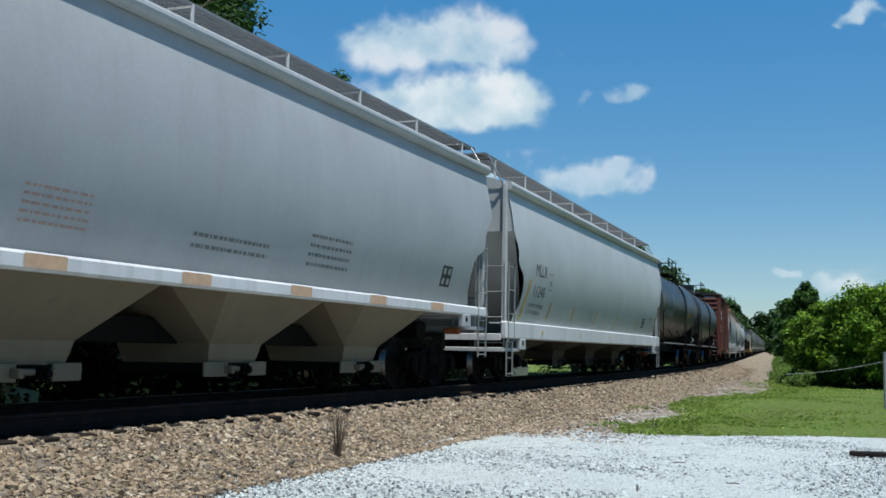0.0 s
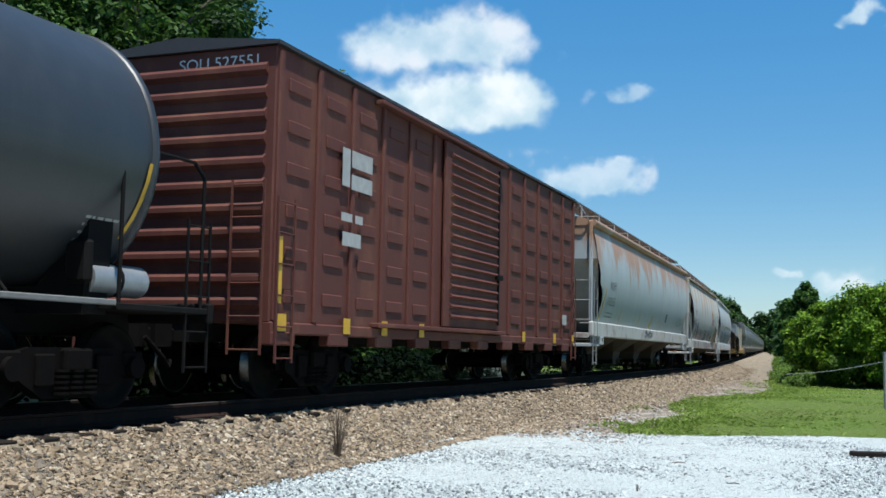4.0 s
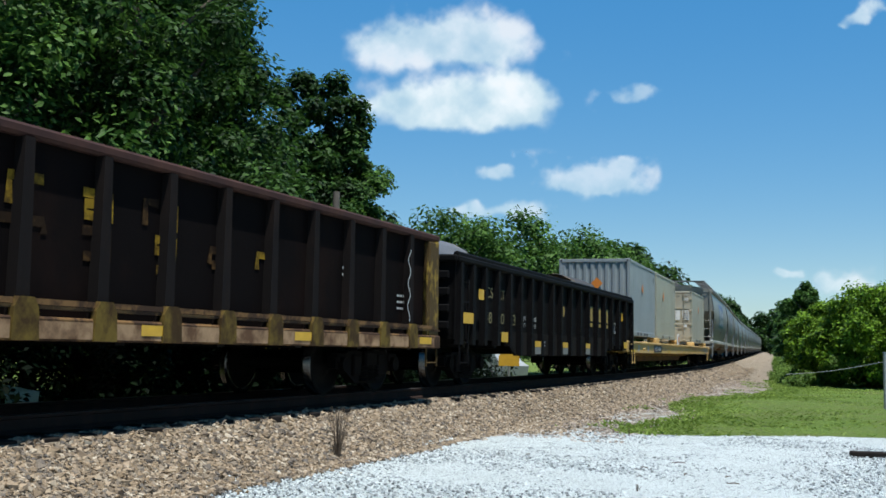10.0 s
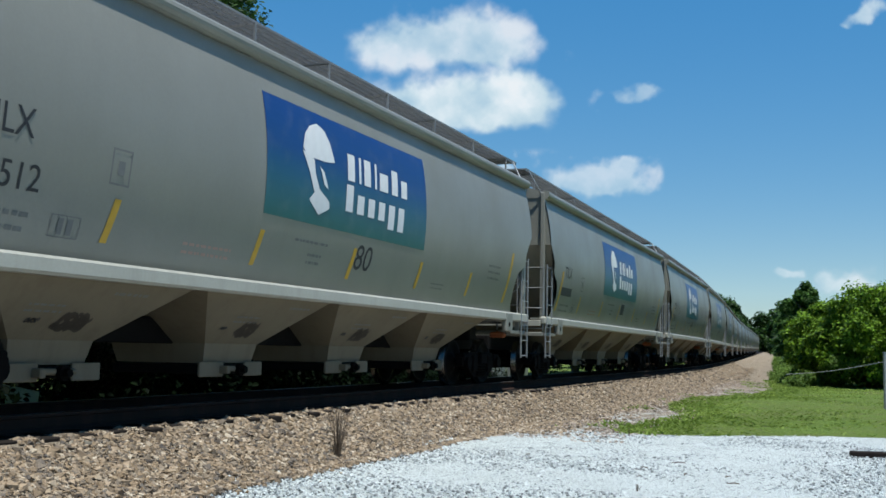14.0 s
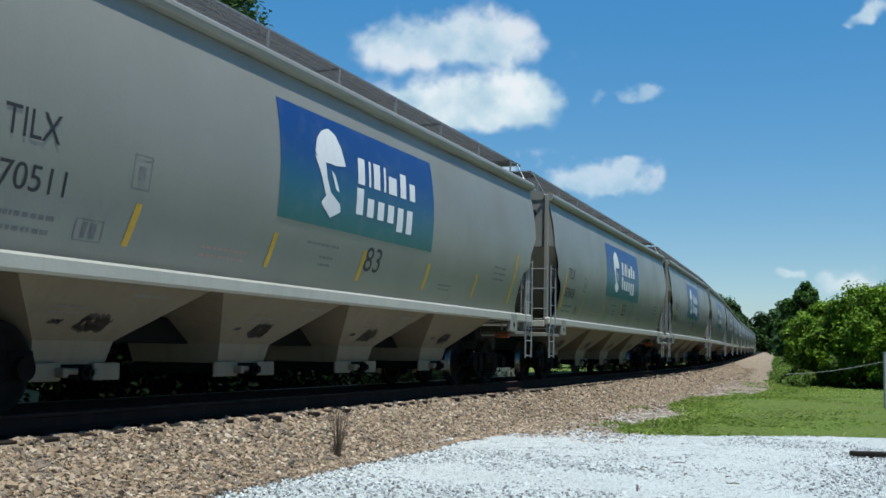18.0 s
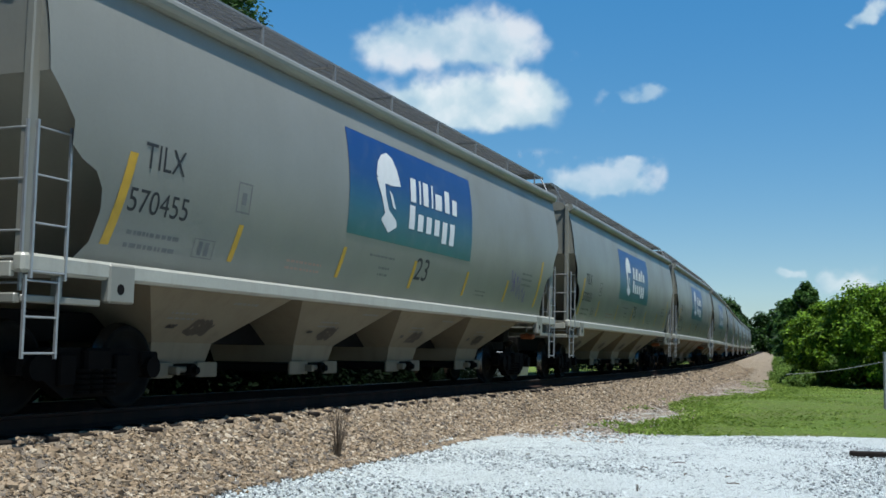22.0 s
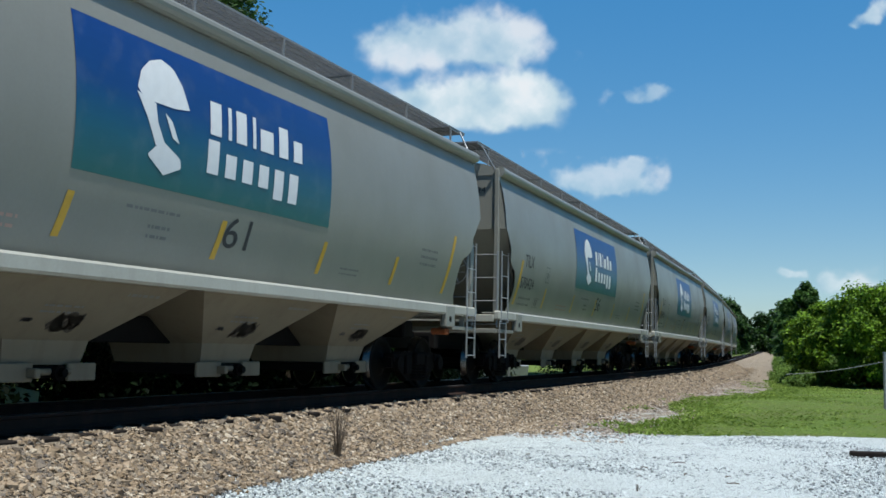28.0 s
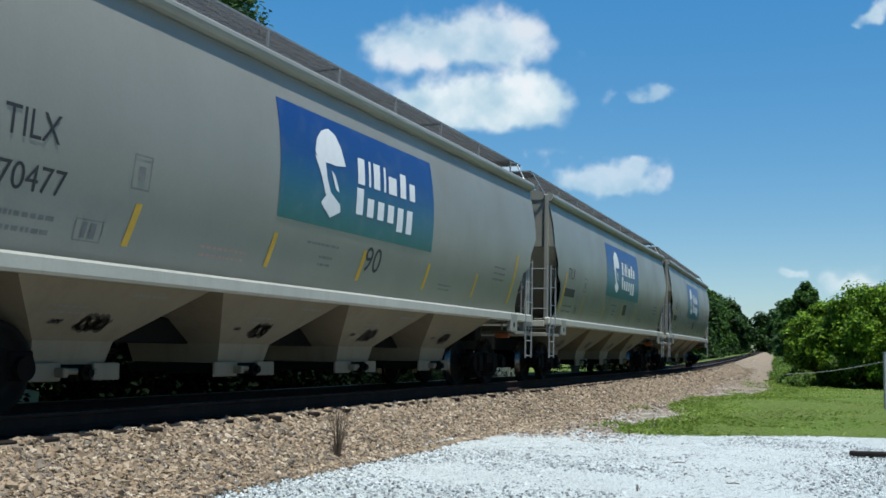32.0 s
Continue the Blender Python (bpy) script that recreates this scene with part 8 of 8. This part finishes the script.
def container(label, paint_mat, end_mat, doors, pockets=(-1.2, -0.54, 0.36, 0.92)):
    """A twenty-foot box with its origin under the middle."""
    root = tagged(new("shipping_container"), label, "container", "containers on the flat car")
    hl, hw, h = 3.029, 1.219, 2.591
    # corrugated sides: flat, slope, deep, slope
    def waves(n, length, deep=0.036):
        p = length / n
        pts = []
        for k in range(n):
            a = -length / 2 + k * p
            pts += [(a + 0.02 * p, 0.0), (a + 0.4 * p, 0.0), (a + 0.58 * p, deep), (a + 0.84 * p, deep)]
        return pts + [(length / 2, 0.0)]

    for sgn in (-1, 1):
        b = Build()
        pts = waves(22, 2 * hl - 0.16, 0.016)
        v = [(sgn * (hw - 0.012 - d), y, z) for z in (0.15, h - 0.09) for y, d in pts]
        n = len(pts)
        b.add(v, [(i, i + 1, n + i + 1, n + i) for i in range(n - 1)])
        part("side_wall", b, paint_mat, root)
        b = Build()
        x = sgn * (hw - 0.035)
        b.box(x - 0.035, x + 0.035, -hl + 0.1, hl - 0.1, h - 0.1, h - 0.01, 0.01)
        part("top_rail", b, paint_mat, root)
        b = Build()
        b.box(x - 0.035, x + 0.035, -hl + 0.1, hl - 0.1, 0.0, 0.16, 0.01)
        part("bottom_rail", b, paint_mat, root)
        for y in pockets:
            b = Build()
            # thin black plate painted for the dark inside of the pocket
            b.box(sgn * (hw + 0.001), sgn * (hw + 0.003), y - 0.17, y + 0.17, 0.03, 0.13)
            part("forklift_pocket", b, RUBBER, root)
    b = Build()
    b.box(-hw + 0.02, hw - 0.02, -hl + 0.02, hl - 0.02, h - 0.05, h - 0.02)
    part("roof", b, paint_mat, root)
    b = Build()
    b.box(-hw + 0.05, hw - 0.05, -hl + 0.05, hl - 0.05, 0.08, 0.14)
    part("floor", b, TIMBER, root)
    for e in (-1, 1):
        for sgn in (-1, 1):
            b = Build()
            xa, xb = sorted((sgn * hw, sgn * (hw - 0.1)))
            ya, yb = sorted((e * hl, e * (hl - 0.12)))
            b.box(xa, xb, ya, yb, 0.1, h - 0.1, 0.01)
            part("corner_post", b, paint_mat, root)
            for z in (0.0, h - 0.118):
                b = Build()
                xa, xb = sorted((sgn * (hw + 0.004), sgn * (hw - 0.158)))
                ya, yb = sorted((e * (hl + 0.004), e * (hl - 0.174)))
                b.box(xa, xb, ya, yb, z, z + 0.118, 0.012)
                cast = part("corner_casting", b, paint_mat, root)
                # black plates that paint the shaded openings of the casting
                b = Build()
                b.box(sgn * (hw - 0.11), sgn * (hw - 0.06), e * (hl + 0.005), e * (hl + 0.008), z + 0.03, z + 0.09)
                b.box(sgn * (hw + 0.005), sgn * (hw + 0.008), e * (hl - 0.13), e * (hl - 0.06), z + 0.035, z + 0.085)
                part("casting_slot", b, RUBBER, cast)
        b = Build()
        b.box(-hw + 0.1, hw - 0.1, min(e * hl, e * (hl - 0.08)), max(e * hl, e * (hl - 0.08)), h - 0.12, h - 0.01, 0.01)
        part("end_beam", b, end_mat, root)
        b = Build()
        b.box(-hw + 0.1, hw - 0.1, min(e * hl, e * (hl - 0.08)), max(e * hl, e * (hl - 0.08)), 0.02, 0.14, 0.01)
        part("end_beam", b, end_mat, root)
        if e < 0 and doors or e > 0 and not doors:
            for sgn in (-1, 1):
                b = Build()
                xa, xb = sorted((sgn * 0.012, sgn * (hw - 0.11)))
                ya, yb = sorted((e * (hl - 0.01), e * (hl - 0.06)))
                b.box(xa, xb, ya, yb, 0.15, h - 0.13, 0.012)
                door = part("door", b, end_mat, root)
                for z in (0.9, 1.72):
                    b = Build()
                    b.box(min(sgn * 0.06, sgn * (hw - 0.16)), max(sgn * 0.06, sgn * (hw - 0.16)), min(e * (hl - 0.012), e * (hl + 0.012)), max(e * (hl - 0.012), e * (hl + 0.012)), z - 0.05, z + 0.05, 0.02)
                    part("door_rib", b, end_mat, door)
                for x in (0.28, 0.8):
                    b = Build()
                    b.cyl((sgn * x, e * (hl + 0.035), 0.05), (sgn * x, e * (hl + 0.035), h - 0.04), 0.017, 8)
                    for z in (0.1, 0.3, 1.3, h - 0.2, h - 0.07):
                        b.box(sgn * x - 0.05, sgn * x + 0.05, min(e * hl, e * (hl + 0.055)), max(e * hl, e * (hl + 0.055)), z - 0.03, z + 0.03, 0.006)
                    part("lock_rod", b, end_mat, door)
                    b = Build()
                    b.box(min(sgn * x, sgn * (x - 0.28)), max(sgn * x, sgn * (x - 0.28)), min(e * (hl + 0.03), e * (hl + 0.05)), max(e * (hl + 0.03), e * (hl + 0.05)), 0.72 + 0.1 * (x > 0.5), 0.76 + 0.1 * (x > 0.5))
                    part("handle", b, end_mat, door)
                for z in (0.3, 0.9, 1.6, 2.2):
                    b = Build()
                    b.box(min(sgn * (hw - 0.14), sgn * (hw - 0.02)), max(sgn * (hw - 0.14), sgn * (hw - 0.02)), min(e * hl, e * (hl + 0.03)), max(e * hl, e * (hl + 0.03)), z - 0.05, z + 0.05, 0.01)
                    part("hinge", b, end_mat, door)
        else:
            b = Build()
            pts = waves(9, 2 * hw - 0.2)
            n = len(pts)
            b.add([(x, e * (hl - 0.02 - d), z) for z in (0.13, h - 0.11) for x, d in pts], [(i, i + 1, n + i + 1, n + i) for i in range(n - 1)])
            part("end_wall", b, paint_mat, root)
    return root


def diamond(name, parent, centre, u, size, mat):
    """A four-cornered placard; u is the level direction along its face."""
    c, u = Vector(centre), Vector(u)
    b = Build()
    out = Vector((u.y, -u.x, 0)) * 0.006
    b.add([tuple(c + out + q) for q in (u * size, Vector((0, 0, size)), -u * size, Vector((0, 0, -size)))], [(0, 1, 2, 3)])
    return part(name, b, mat, parent)


def flat_car():
    half = 13.85
    mid = -38.35
    car = tagged(new("flat_car"), "long buff yellow flat car carrying three containers", "flat car", "train")
    w = 1.42
    for sgn in (-1, 1):
        b = Build()
        b.prism([(-half, 0.74), (-half + 2.9, 0.70), (half - 2.9, 0.70), (half, 0.74), (half, 1.08), (-half, 1.08)], "x", sgn * (w - 0.1), sgn * w)
        b.box(min(sgn * (w - 0.02), sgn * (w + 0.05)), max(sgn * (w - 0.02), sgn * (w + 0.05)), -half, half, 1.02, 1.085, 0.01)
        part("side_sill", b, FLAT_YELLOW, car)
        b = Build()
        b.cyl((sgn * w, -10.6, 0.84), (sgn * (w + 0.08), -10.6, 0.84), 0.05, 10)
        part("tie_down", b, FLAT_YELLOW, car)
        for e in (-1, 1):
            b = Build()
            ladder(b, sgn * (w + 0.03), e * (half - 0.7), e * (half - 1.15), 0.35, 0.72, 2)
            part("step", b, FLAT_YELLOW, car)
            b = Build()
            b.pipe([(sgn * (w + 0.02), e * (half - 0.1), 0.98), (sgn * (w + 0.1), e * (half - 0.1), 0.98), (sgn * (w + 0.1), e * (half - 0.55), 0.98), (sgn * (w + 0.02), e * (half - 0.55), 0.98)], 0.014)
            part("grab_iron", b, FLAT_YELLOW, car)
    b = Build()
    b.box(-w + 0.1, w - 0.1, -half + 0.1, half - 0.1, 0.98, 1.05)
    part("deck", b, FLAT_YELLOW, car)
    b = Build()
    b.prism([(-half + 0.2, 0.72), (-half + 3.4, 0.72), (-half + 5.2, 0.37), (half - 5.2, 0.37), (half - 3.4, 0.72), (half - 0.2, 0.72), (half - 0.2, 1.0), (-half + 0.2, 1.0)], "x", -0.35, 0.35)
    part("centre_sill", b, rusty("rusty orange underframe", (0.26, 0.11, 0.03), (0.07, 0.03, 0.015), 0.45, 0.65), car)
    for k in range(14):
        b = Build()
        y = -half + 2.2 + k * 1.8
        b.prism([(-w + 0.12, 0.98), (w - 0.12, 0.98), (w - 0.12, 0.8), (0.35, 0.55), (-0.35, 0.55), (-w + 0.12, 0.8)], "y", y - 0.06, y + 0.06)
        part("cross_bearer", b, FLAT_YELLOW, car)
    for e in (-1, 1):
        b = Build()
        b.box(-w - 0.02, w + 0.02, min(e * half, e * (half + 0.12)), max(e * half, e * (half + 0.12)), 0.72, 1.1, 0.03)
        b.box(-0.9, 0.9, min(e * half, e * (half + 0.2)), max(e * half, e * (half + 0.2)), 0.8, 0.95, 0.02)
        part("end_sill", b, FLAT_YELLOW, car)
    side = lambda z: w + 0.004
    part("number_panel", patch(Build(), side, -7.95, -5.85, 0.74, 1.0), BLACK_LETTER, car)
    lettering("car_number", "DODX 48988", car, -7.8, -6.0, 0.79, 0.95, side, WHITE_LETTER, 0.008)
    for y, wd in ((-13.3, 1.0), (-3.78, 0.5), (-0.52, 0.52), (1.6, 0.5), (3.72, 0.5), (6.0, 0.5), (8.2, 0.5), (11.0, 0.6)):
        part("reflective_patch", patch(Build(), side, y, y + wd, 0.735, 0.83), FLAT_BRIGHT, car)
    lettering("weight_stencil", "LD LMT 155100", car, -5.34, -4.52, 0.84, 0.91, side, BLACK_LETTER, 0.008)
    stencils(car, side, random.Random(8), [(-5.75, -5.42, 0.84, 0.93, 2)], BLACK_LETTER)
    stencils(car, side, random.Random(9), [(-0.05, 0.85, 0.86, 0.94, 2)], FADED_LETTER)
    for y, wd in ((-11.78, 0.28), (-9.58, 0.3), (11.2, 0.3), (12.1, 0.35)):
        part("data_plate", patch(Build(), side, y, y + wd, 0.76, 0.97), GREY_LETTER, car)
    add_trucks(car, half - 2.4)
    add_couplers(car, half + 0.1)
    TRAIN.append((car, mid, half - 2.4, LEVEL))
    # pedestals and boxes
    spots = [(-47.58, container("blue-grey corrugated shipping container with orange placards", BOX_GREY, BOX_GREY, False)),
             (-41.08, container("buff corrugated shipping container on a yellow flat car", BOX_BUFF, BOX_BUFF, True, (-1.15, 0.95))),
             (-27.93, container("tan shipping container with closed doors and white notices", BOX_BUFF, BOX_TAN, True))]
    for u, box in spots:
        for e in (-1, 1):
            for sgn in (-1, 1):
                b = Build()
                y = u - mid + e * 2.93
                x = sgn * 1.14
                b.box(x - 0.2, x + 0.16, y - 0.13, y + 0.13, 1.06, 1.285, 0.03)
                b.box(x - 0.15, x + 0.1, min(y, y + 0.24 * e), max(y, y + 0.24 * e), 1.06, 1.2, 0.03)
                part("pedestal", b, FLAT_YELLOW, car)
        TRAIN.append((box, mid, half - 2.4, pose(0, u - mid, 1.29)))
        diamond("placard", box, (1.221, 0.0 - (0.2 if u < -45 else 1.0 if u < -35 else 0.0), 1.72), (0, 1, 0), 0.2, PLACARD)
    grey, buff, tan = spots[0][1], spots[1][1], spots[2][1]
    diamond("placard", grey, (0.1, -3.04, 1.75), (1, 0, 0), 0.2, PLACARD)
    diamond("placard", tan, (-0.82, -3.05, 1.66), (1, 0, 0), 0.15, PLACARD)
    face = -3.05
    end_lettering("box_code", "USAU", tan, 0.36, 0.62, 2.28, 2.37, face, BLACK_LETTER)
    end_lettering("box_code", "006413-7", tan, 0.78, 1.14, 2.28, 2.37, face, BLACK_LETTER)
    b = Build()
    for x0, x1, z0, z1 in ((0.78, 1.02, 2.1, 2.22), (0.25, 0.6, 1.12, 1.6), (0.72, 1.05, 1.12, 1.6), (-0.55, -0.35, 1.25, 1.5), (-1.05, -0.9, 0.5, 0.72), (0.75, 0.95, 0.75, 0.88), (-1.08, -0.88, 0.2, 0.4)):
        b2 = Build()
        b2.add([(x0, face, z0), (x1, face, z0), (x1, face, z1), (x0, face, z1)], [(0, 1, 2, 3)])
        part("notice", b2, WHITE_LETTER, tan, "white paper notice")
    end_lettering("box_code", "22G1", tan, 0.8, 1.0, 2.12, 2.2, face - 0.004, BLACK_LETTER)
    b = Build()
    for r in range(5):
        for q in range(4):
            b.add([(0.75 + q * 0.07, face - 0.006, 1.16 + r * 0.085), (0.80 + q * 0.07, face - 0.006, 1.16 + r * 0.085), (0.80 + q * 0.07, face - 0.006, 1.21 + r * 0.085), (0.75 + q * 0.07, face - 0.006, 1.21 + r * 0.085)], [(0, 1, 2, 3)])
    for r in range(4):
        b.add([(0.28, face - 0.006, 1.2 + r * 0.1), (0.40 + 0.04 * (r % 2), face - 0.006, 1.2 + r * 0.1), (0.40 + 0.04 * (r % 2), face - 0.006, 1.22 + r * 0.1), (0.28, face - 0.006, 1.22 + r * 0.1)], [(0, 1, 2, 3)])
    part("notice_print", b, FADED_LETTER, tan)["kind"] = "stuff"
    flat = lambda z: 1.222
    for box in (grey, buff, tan):
        b = Build()
        lines_of_bars(b, flat, 2.2, 2.85, 2.1, 2.3, 2, random.Random(3))
        part("box_code_bar", b, BLACK_LETTER, box)["kind"] = "stuff"
    # white boards with orange placards on the deck edge
    for y, x, turn in ((-12.45, 1.12, 0), (-0.06, 1.38, 90)):
        board = tagged(new("placard_board"), "white board with an orange diamond on the flat car edge", "placard", "placards")
        b = Build()
        b.box(-0.25, 0.25, -0.02, 0.02, 0.0, 0.46, 0.008)
        part("board", b, WHITE_LETTER, board)
        diamond("placard", board, (0.0, -0.021, 0.23), (1, 0, 0), 0.2, PLACARD)
        TRAIN.append((board, mid, half - 2.4, pose(x, y, 1.085 if turn else 1.05, 0, 0, turn)))

# ---------------------------------------------------------------- small things about the line


def make_small_things():
    rnd = random.Random(8)
    # utility pole among the trees
    x, y, z = place(-28.55, 34)
    pole = tagged(new("utility_pole"), "grey-brown timber utility pole in front of trees", "utility pole")
    pole.matrix_basis = pose(x, y, z)
    part("pole", Build().cyl((0, 0, -0.3), (0, 0, 6.55), 0.15, 12, 0.11), TIMBER_GREY, pole)
    part("crossarm", Build().box(-0.06, 0.06, -0.9, 0.9, 5.75, 5.87, 0.01), TIMBER_GREY, pole)
    for k in (-0.8, 0.0, 0.8):
        part("insulator", Build().cyl((0, k, 5.87), (0, k, 6.02), 0.045, 10), GREY_LETTER, pole)
    # old timber lying on the gravel
    x, y = -0.16, 17.75
    old = tagged(new("timber_baulk"), "weathered dark timber baulk lying on white gravel", "timber")
    s, w = track_of(x, y)
    old.matrix_basis = pose(x + 0.55, y - 0.25, float(ground_z(s, w)) + 0.0, 0, 0, 12)
    part("baulk", Build().box(-1.1, 1.1, -0.1, 0.1, -0.03, 0.075, 0.015), TIMBER, old)
    # dead weed stalks on the ballast and the lot
    for k, (x, y, hgt, n) in enumerate(((-6.47, 12.1, 0.66, 46), (-2.55, 11.44, 0.13, 7), (-4.4, 19.1, 0.16, 4), (-6.9, 17.6, 0.12, 4))):
        s, w = track_of(x, y)
        weed = tagged(new("weed_stalk"), "dry dead weed stalk standing in gravel", "weed", "weeds")
        weed.matrix_basis = pose(x, y, float(ground_z(s, w)))
        b = Build()
        for i in range(n):
            a, q = rnd.uniform(0, 6.28), rnd.uniform(0.0, 0.13 if n > 20 else 0.05)
            hh = hgt * (rnd.uniform(0.15, 1.0) if n > 20 else rnd.uniform(0.3, 1.0))
            b.pipe([(0.02 * math.cos(a), 0.02 * math.sin(a), -0.02), (q * 0.6 * math.cos(a), q * 0.6 * math.sin(a), hh * 0.6), (q * math.cos(a), q * math.sin(a), hh)], rnd.uniform(0.003, 0.006) if n > 20 else 0.0035, 5)
        part("stem_tangle", b, DRY_STALK, weed)["kind"] = "stuff"
    # scattered sticks and clods
    for k in range(26):
        s = rnd.uniform(9, 42)
        w = rnd.uniform(2.5, 4.6) if s > 16 else rnd.uniform(3.0, 7.0)
        x, y = world_of(s, w)
        stick = tagged(new("stick"), "short dark stick lying on gravel", "stick", "sticks on the ground")
        stick.matrix_basis = pose(x, y, float(ground_z(s, w)) + 0.01, 0, 0, rnd.uniform(0, 180))
        ln = rnd.uniform(0.08, 0.25) if s > 22 else rnd.uniform(0.03, 0.1)
        part("twig", Build().pipe([(-ln, 0, 0.0), (0, rnd.uniform(-0.03, 0.03), 0.012), (ln, 0, 0.0)], 0.05 * ln + 0.004, 6), DRY_STALK, stick)
    # slack barrier cable with its post
    cable = tagged(new("barrier_cable"), "thin pale cable slung low across the grass", "cable")
    a, c = Vector((*place(-5.2, 45)[:2], -0.03)), Vector((*place(0.3, 33)[:2], 0.72))
    pts = [tuple(a.lerp(c, i / 14) - Vector((0, 0, 0.10 * math.sin(math.pi * i / 14)))) for i in range(15)]
    part("wire", Build().pipe(pts, 0.013, 6), GREY_LETTER, cable)
    x, y, z = place(-0.62, 33.0)
    post = tagged(new("steel_post"), "galvanised steel post holding a cable", "post")
    post.matrix_basis = pose(x, y, z)
    part("tube", Build().cyl((0, 0, -0.2), (0, 0, 1.6), 0.05, 12), GALV, post)
    part("cap", Build().cyl((0, 0, 1.6), (0, 0, 1.64), 0.06, 12), GALV, post)
    # a dark utility trailer just coming into view at the edge of the lawn
    x, y, z = place(0.55, 34.5)
    trailer = tagged(new("utility_trailer"), "black utility trailer parked on the grass", "trailer")
    trailer.matrix_basis = pose(x, y, z + 0.0, 0, 0, 20)
    part("box", Build().box(-0.25, 2.2, -0.7, 0.7, 0.45, 1.05, 0.03), BLACK_STEEL, trailer)
    for yy in (-0.8, 0.8):
        wheel = part("wheel", Build().lathe_y([(0.12, -0.1), (0.30, -0.1), (0.34, -0.06), (0.34, 0.06), (0.30, 0.1), (0.12, 0.1)], 24), RUBBER, trailer, at=pose(0.0, yy, 0.34))
        part("rim", Build().lathe_y([(0.02, -0.06), (0.19, -0.08), (0.19, 0.08), (0.02, 0.06)], 20), GALV, wheel)
    # a white delivery van and a yellow warning sign beyond the line
    x, y, z = place(-20.8, 58)
    van = tagged(new("parked_van"), "white delivery van parked beyond the railway", "van")
    van.matrix_basis = pose(x, y, z, 0, 0, -20)
    b = Build()
    b.prism([(-2.3, 0.35), (2.5, 0.35), (2.6, 0.9), (2.1, 1.15), (1.5, 1.9), (-2.3, 1.95)], "y", -0.95, 0.95)
    part("body", b, GREY_HOPPER, van)
    for yy in (-0.965, 0.965):
        part("side_window", Build().box(0.7, 1.6, min(yy, yy * 0.99), max(yy, yy * 0.99), 1.2, 1.7), GLASS, van)
    for xx in (-1.4, 1.6):
        for yy in (-0.86, 0.86):
            part("wheel", Build().lathe_y([(0.1, -0.1), (0.32, -0.1), (0.34, 0.0), (0.32, 0.1), (0.1, 0.1)], 20), RUBBER, van, at=pose(xx, yy, 0.34))
    x, y, z = place(-19.25, 40)
    sign = tagged(new("warning_sign"), "yellow road warning sign on a steel post", "road sign")
    sign.matrix_basis = pose(x, y, z, 0, 0, 20)
    part("post", Build().cyl((0, 0, -0.2), (0, 0, 1.5), 0.035, 8), GALV, sign)
    part("plate", Build().prism([(-0.38, 1.0), (0.38, 1.0), (0.38, 1.35), (0.0, 1.73), (-0.38, 1.35)], "y", -0.05, -0.035), YELLOW, sign)
    # a pale teal car roof glimpsed under the train
    x, y, z = place(-49.0, 22)
    car = tagged(new("parked_car"), "pale teal parked car half hidden by brush", "car")
    car.matrix_basis = pose(x, y, z, 0, 0, 70)
    b = Build()
    b.prism([(-2.1, 0.3), (2.1, 0.3), (2.15, 0.75), (1.4, 0.9), (0.7, 1.38), (-0.9, 1.4), (-1.7, 0.95), (-2.15, 0.9)], "y", -0.85, 0.85)
    part("body", b, plain("pale teal car paint", (0.25, 0.42, 0.42), 0.25), car)
    for yy in (-0.86, 0.86):
        part("side_window", Build().box(-1.0, 0.7, min(yy, yy * 0.99), max(yy, yy * 0.99), 0.95, 1.28), GLASS, car)
        for xx in (-1.3, 1.3):
            part("wheel", Build().lathe_y([(0.1, -0.1), (0.29, -0.1), (0.31, 0.0), (0.29, 0.1), (0.1, 0.1)], 20), RUBBER, car, at=pose(xx, yy * 0.92, 0.31))


TIMBER_GREY = plain("silver-brown weathered timber", (0.13, 0.11, 0.09), 0.9, vary=0.4)
DRY_STALK = plain("dry brown stalk", (0.12, 0.085, 0.055), 0.9, vary=0.4)
GLASS = plain("dark vehicle glass", (0.02, 0.025, 0.03), 0.08, vary=0.05)

make_ground()
make_track()
make_stones()
make_trees()
make_undergrowth()
make_clouds()
pellet_cars()
pale_hoppers()
tank_cars()
box_car()
gondolas()
flat_car()
make_small_things()


# ---------------------------------------------------------------- what moves


def car_pose(s, reach):
    """A car stands with both trucks on the line."""
    a, b = rail_point(s - reach), rail_point(s + reach)
    d = b - a
    return Matrix.Translation((a + b) / 2) @ Matrix.Rotation(math.atan2(-d.x, d.y), 4, "Z") @ Matrix.Rotation(math.atan2(d.z, math.hypot(d.x, d.y)), 4, "X")


def motions():
    for car, u, reach, seat in TRAIN:
        walk(car, [(t, car_pose(u - travelled(t), reach) @ seat) for t in range(0, 33)])
    for k in (-0.89, 0.89):
        sets = [o for o in scene.objects if o.data == WHEELSET and abs(o.location.y - k) < 0.1]
        spin = (pose(0, k, WHEEL_R, math.degrees((travelled(f / FPS) - travelled(0)) / WHEEL_R)) for f in range(0, 32 * FPS + 1))
        walk(sets[0], [(f / FPS, m) for f, m in enumerate(spin)])
        act, slot = sets[0].animation_data.action, sets[0].animation_data.action_slot
        for o in sets[1:]:
            o.rotation_mode = "QUATERNION"
            o.animation_data_create().action = act
            o.animation_data.action_slot = slot
    for ob, at in CLOUDS:
        walk(ob, [(0.0, at(0.0)), (32.0, at(32.0))])


motions()
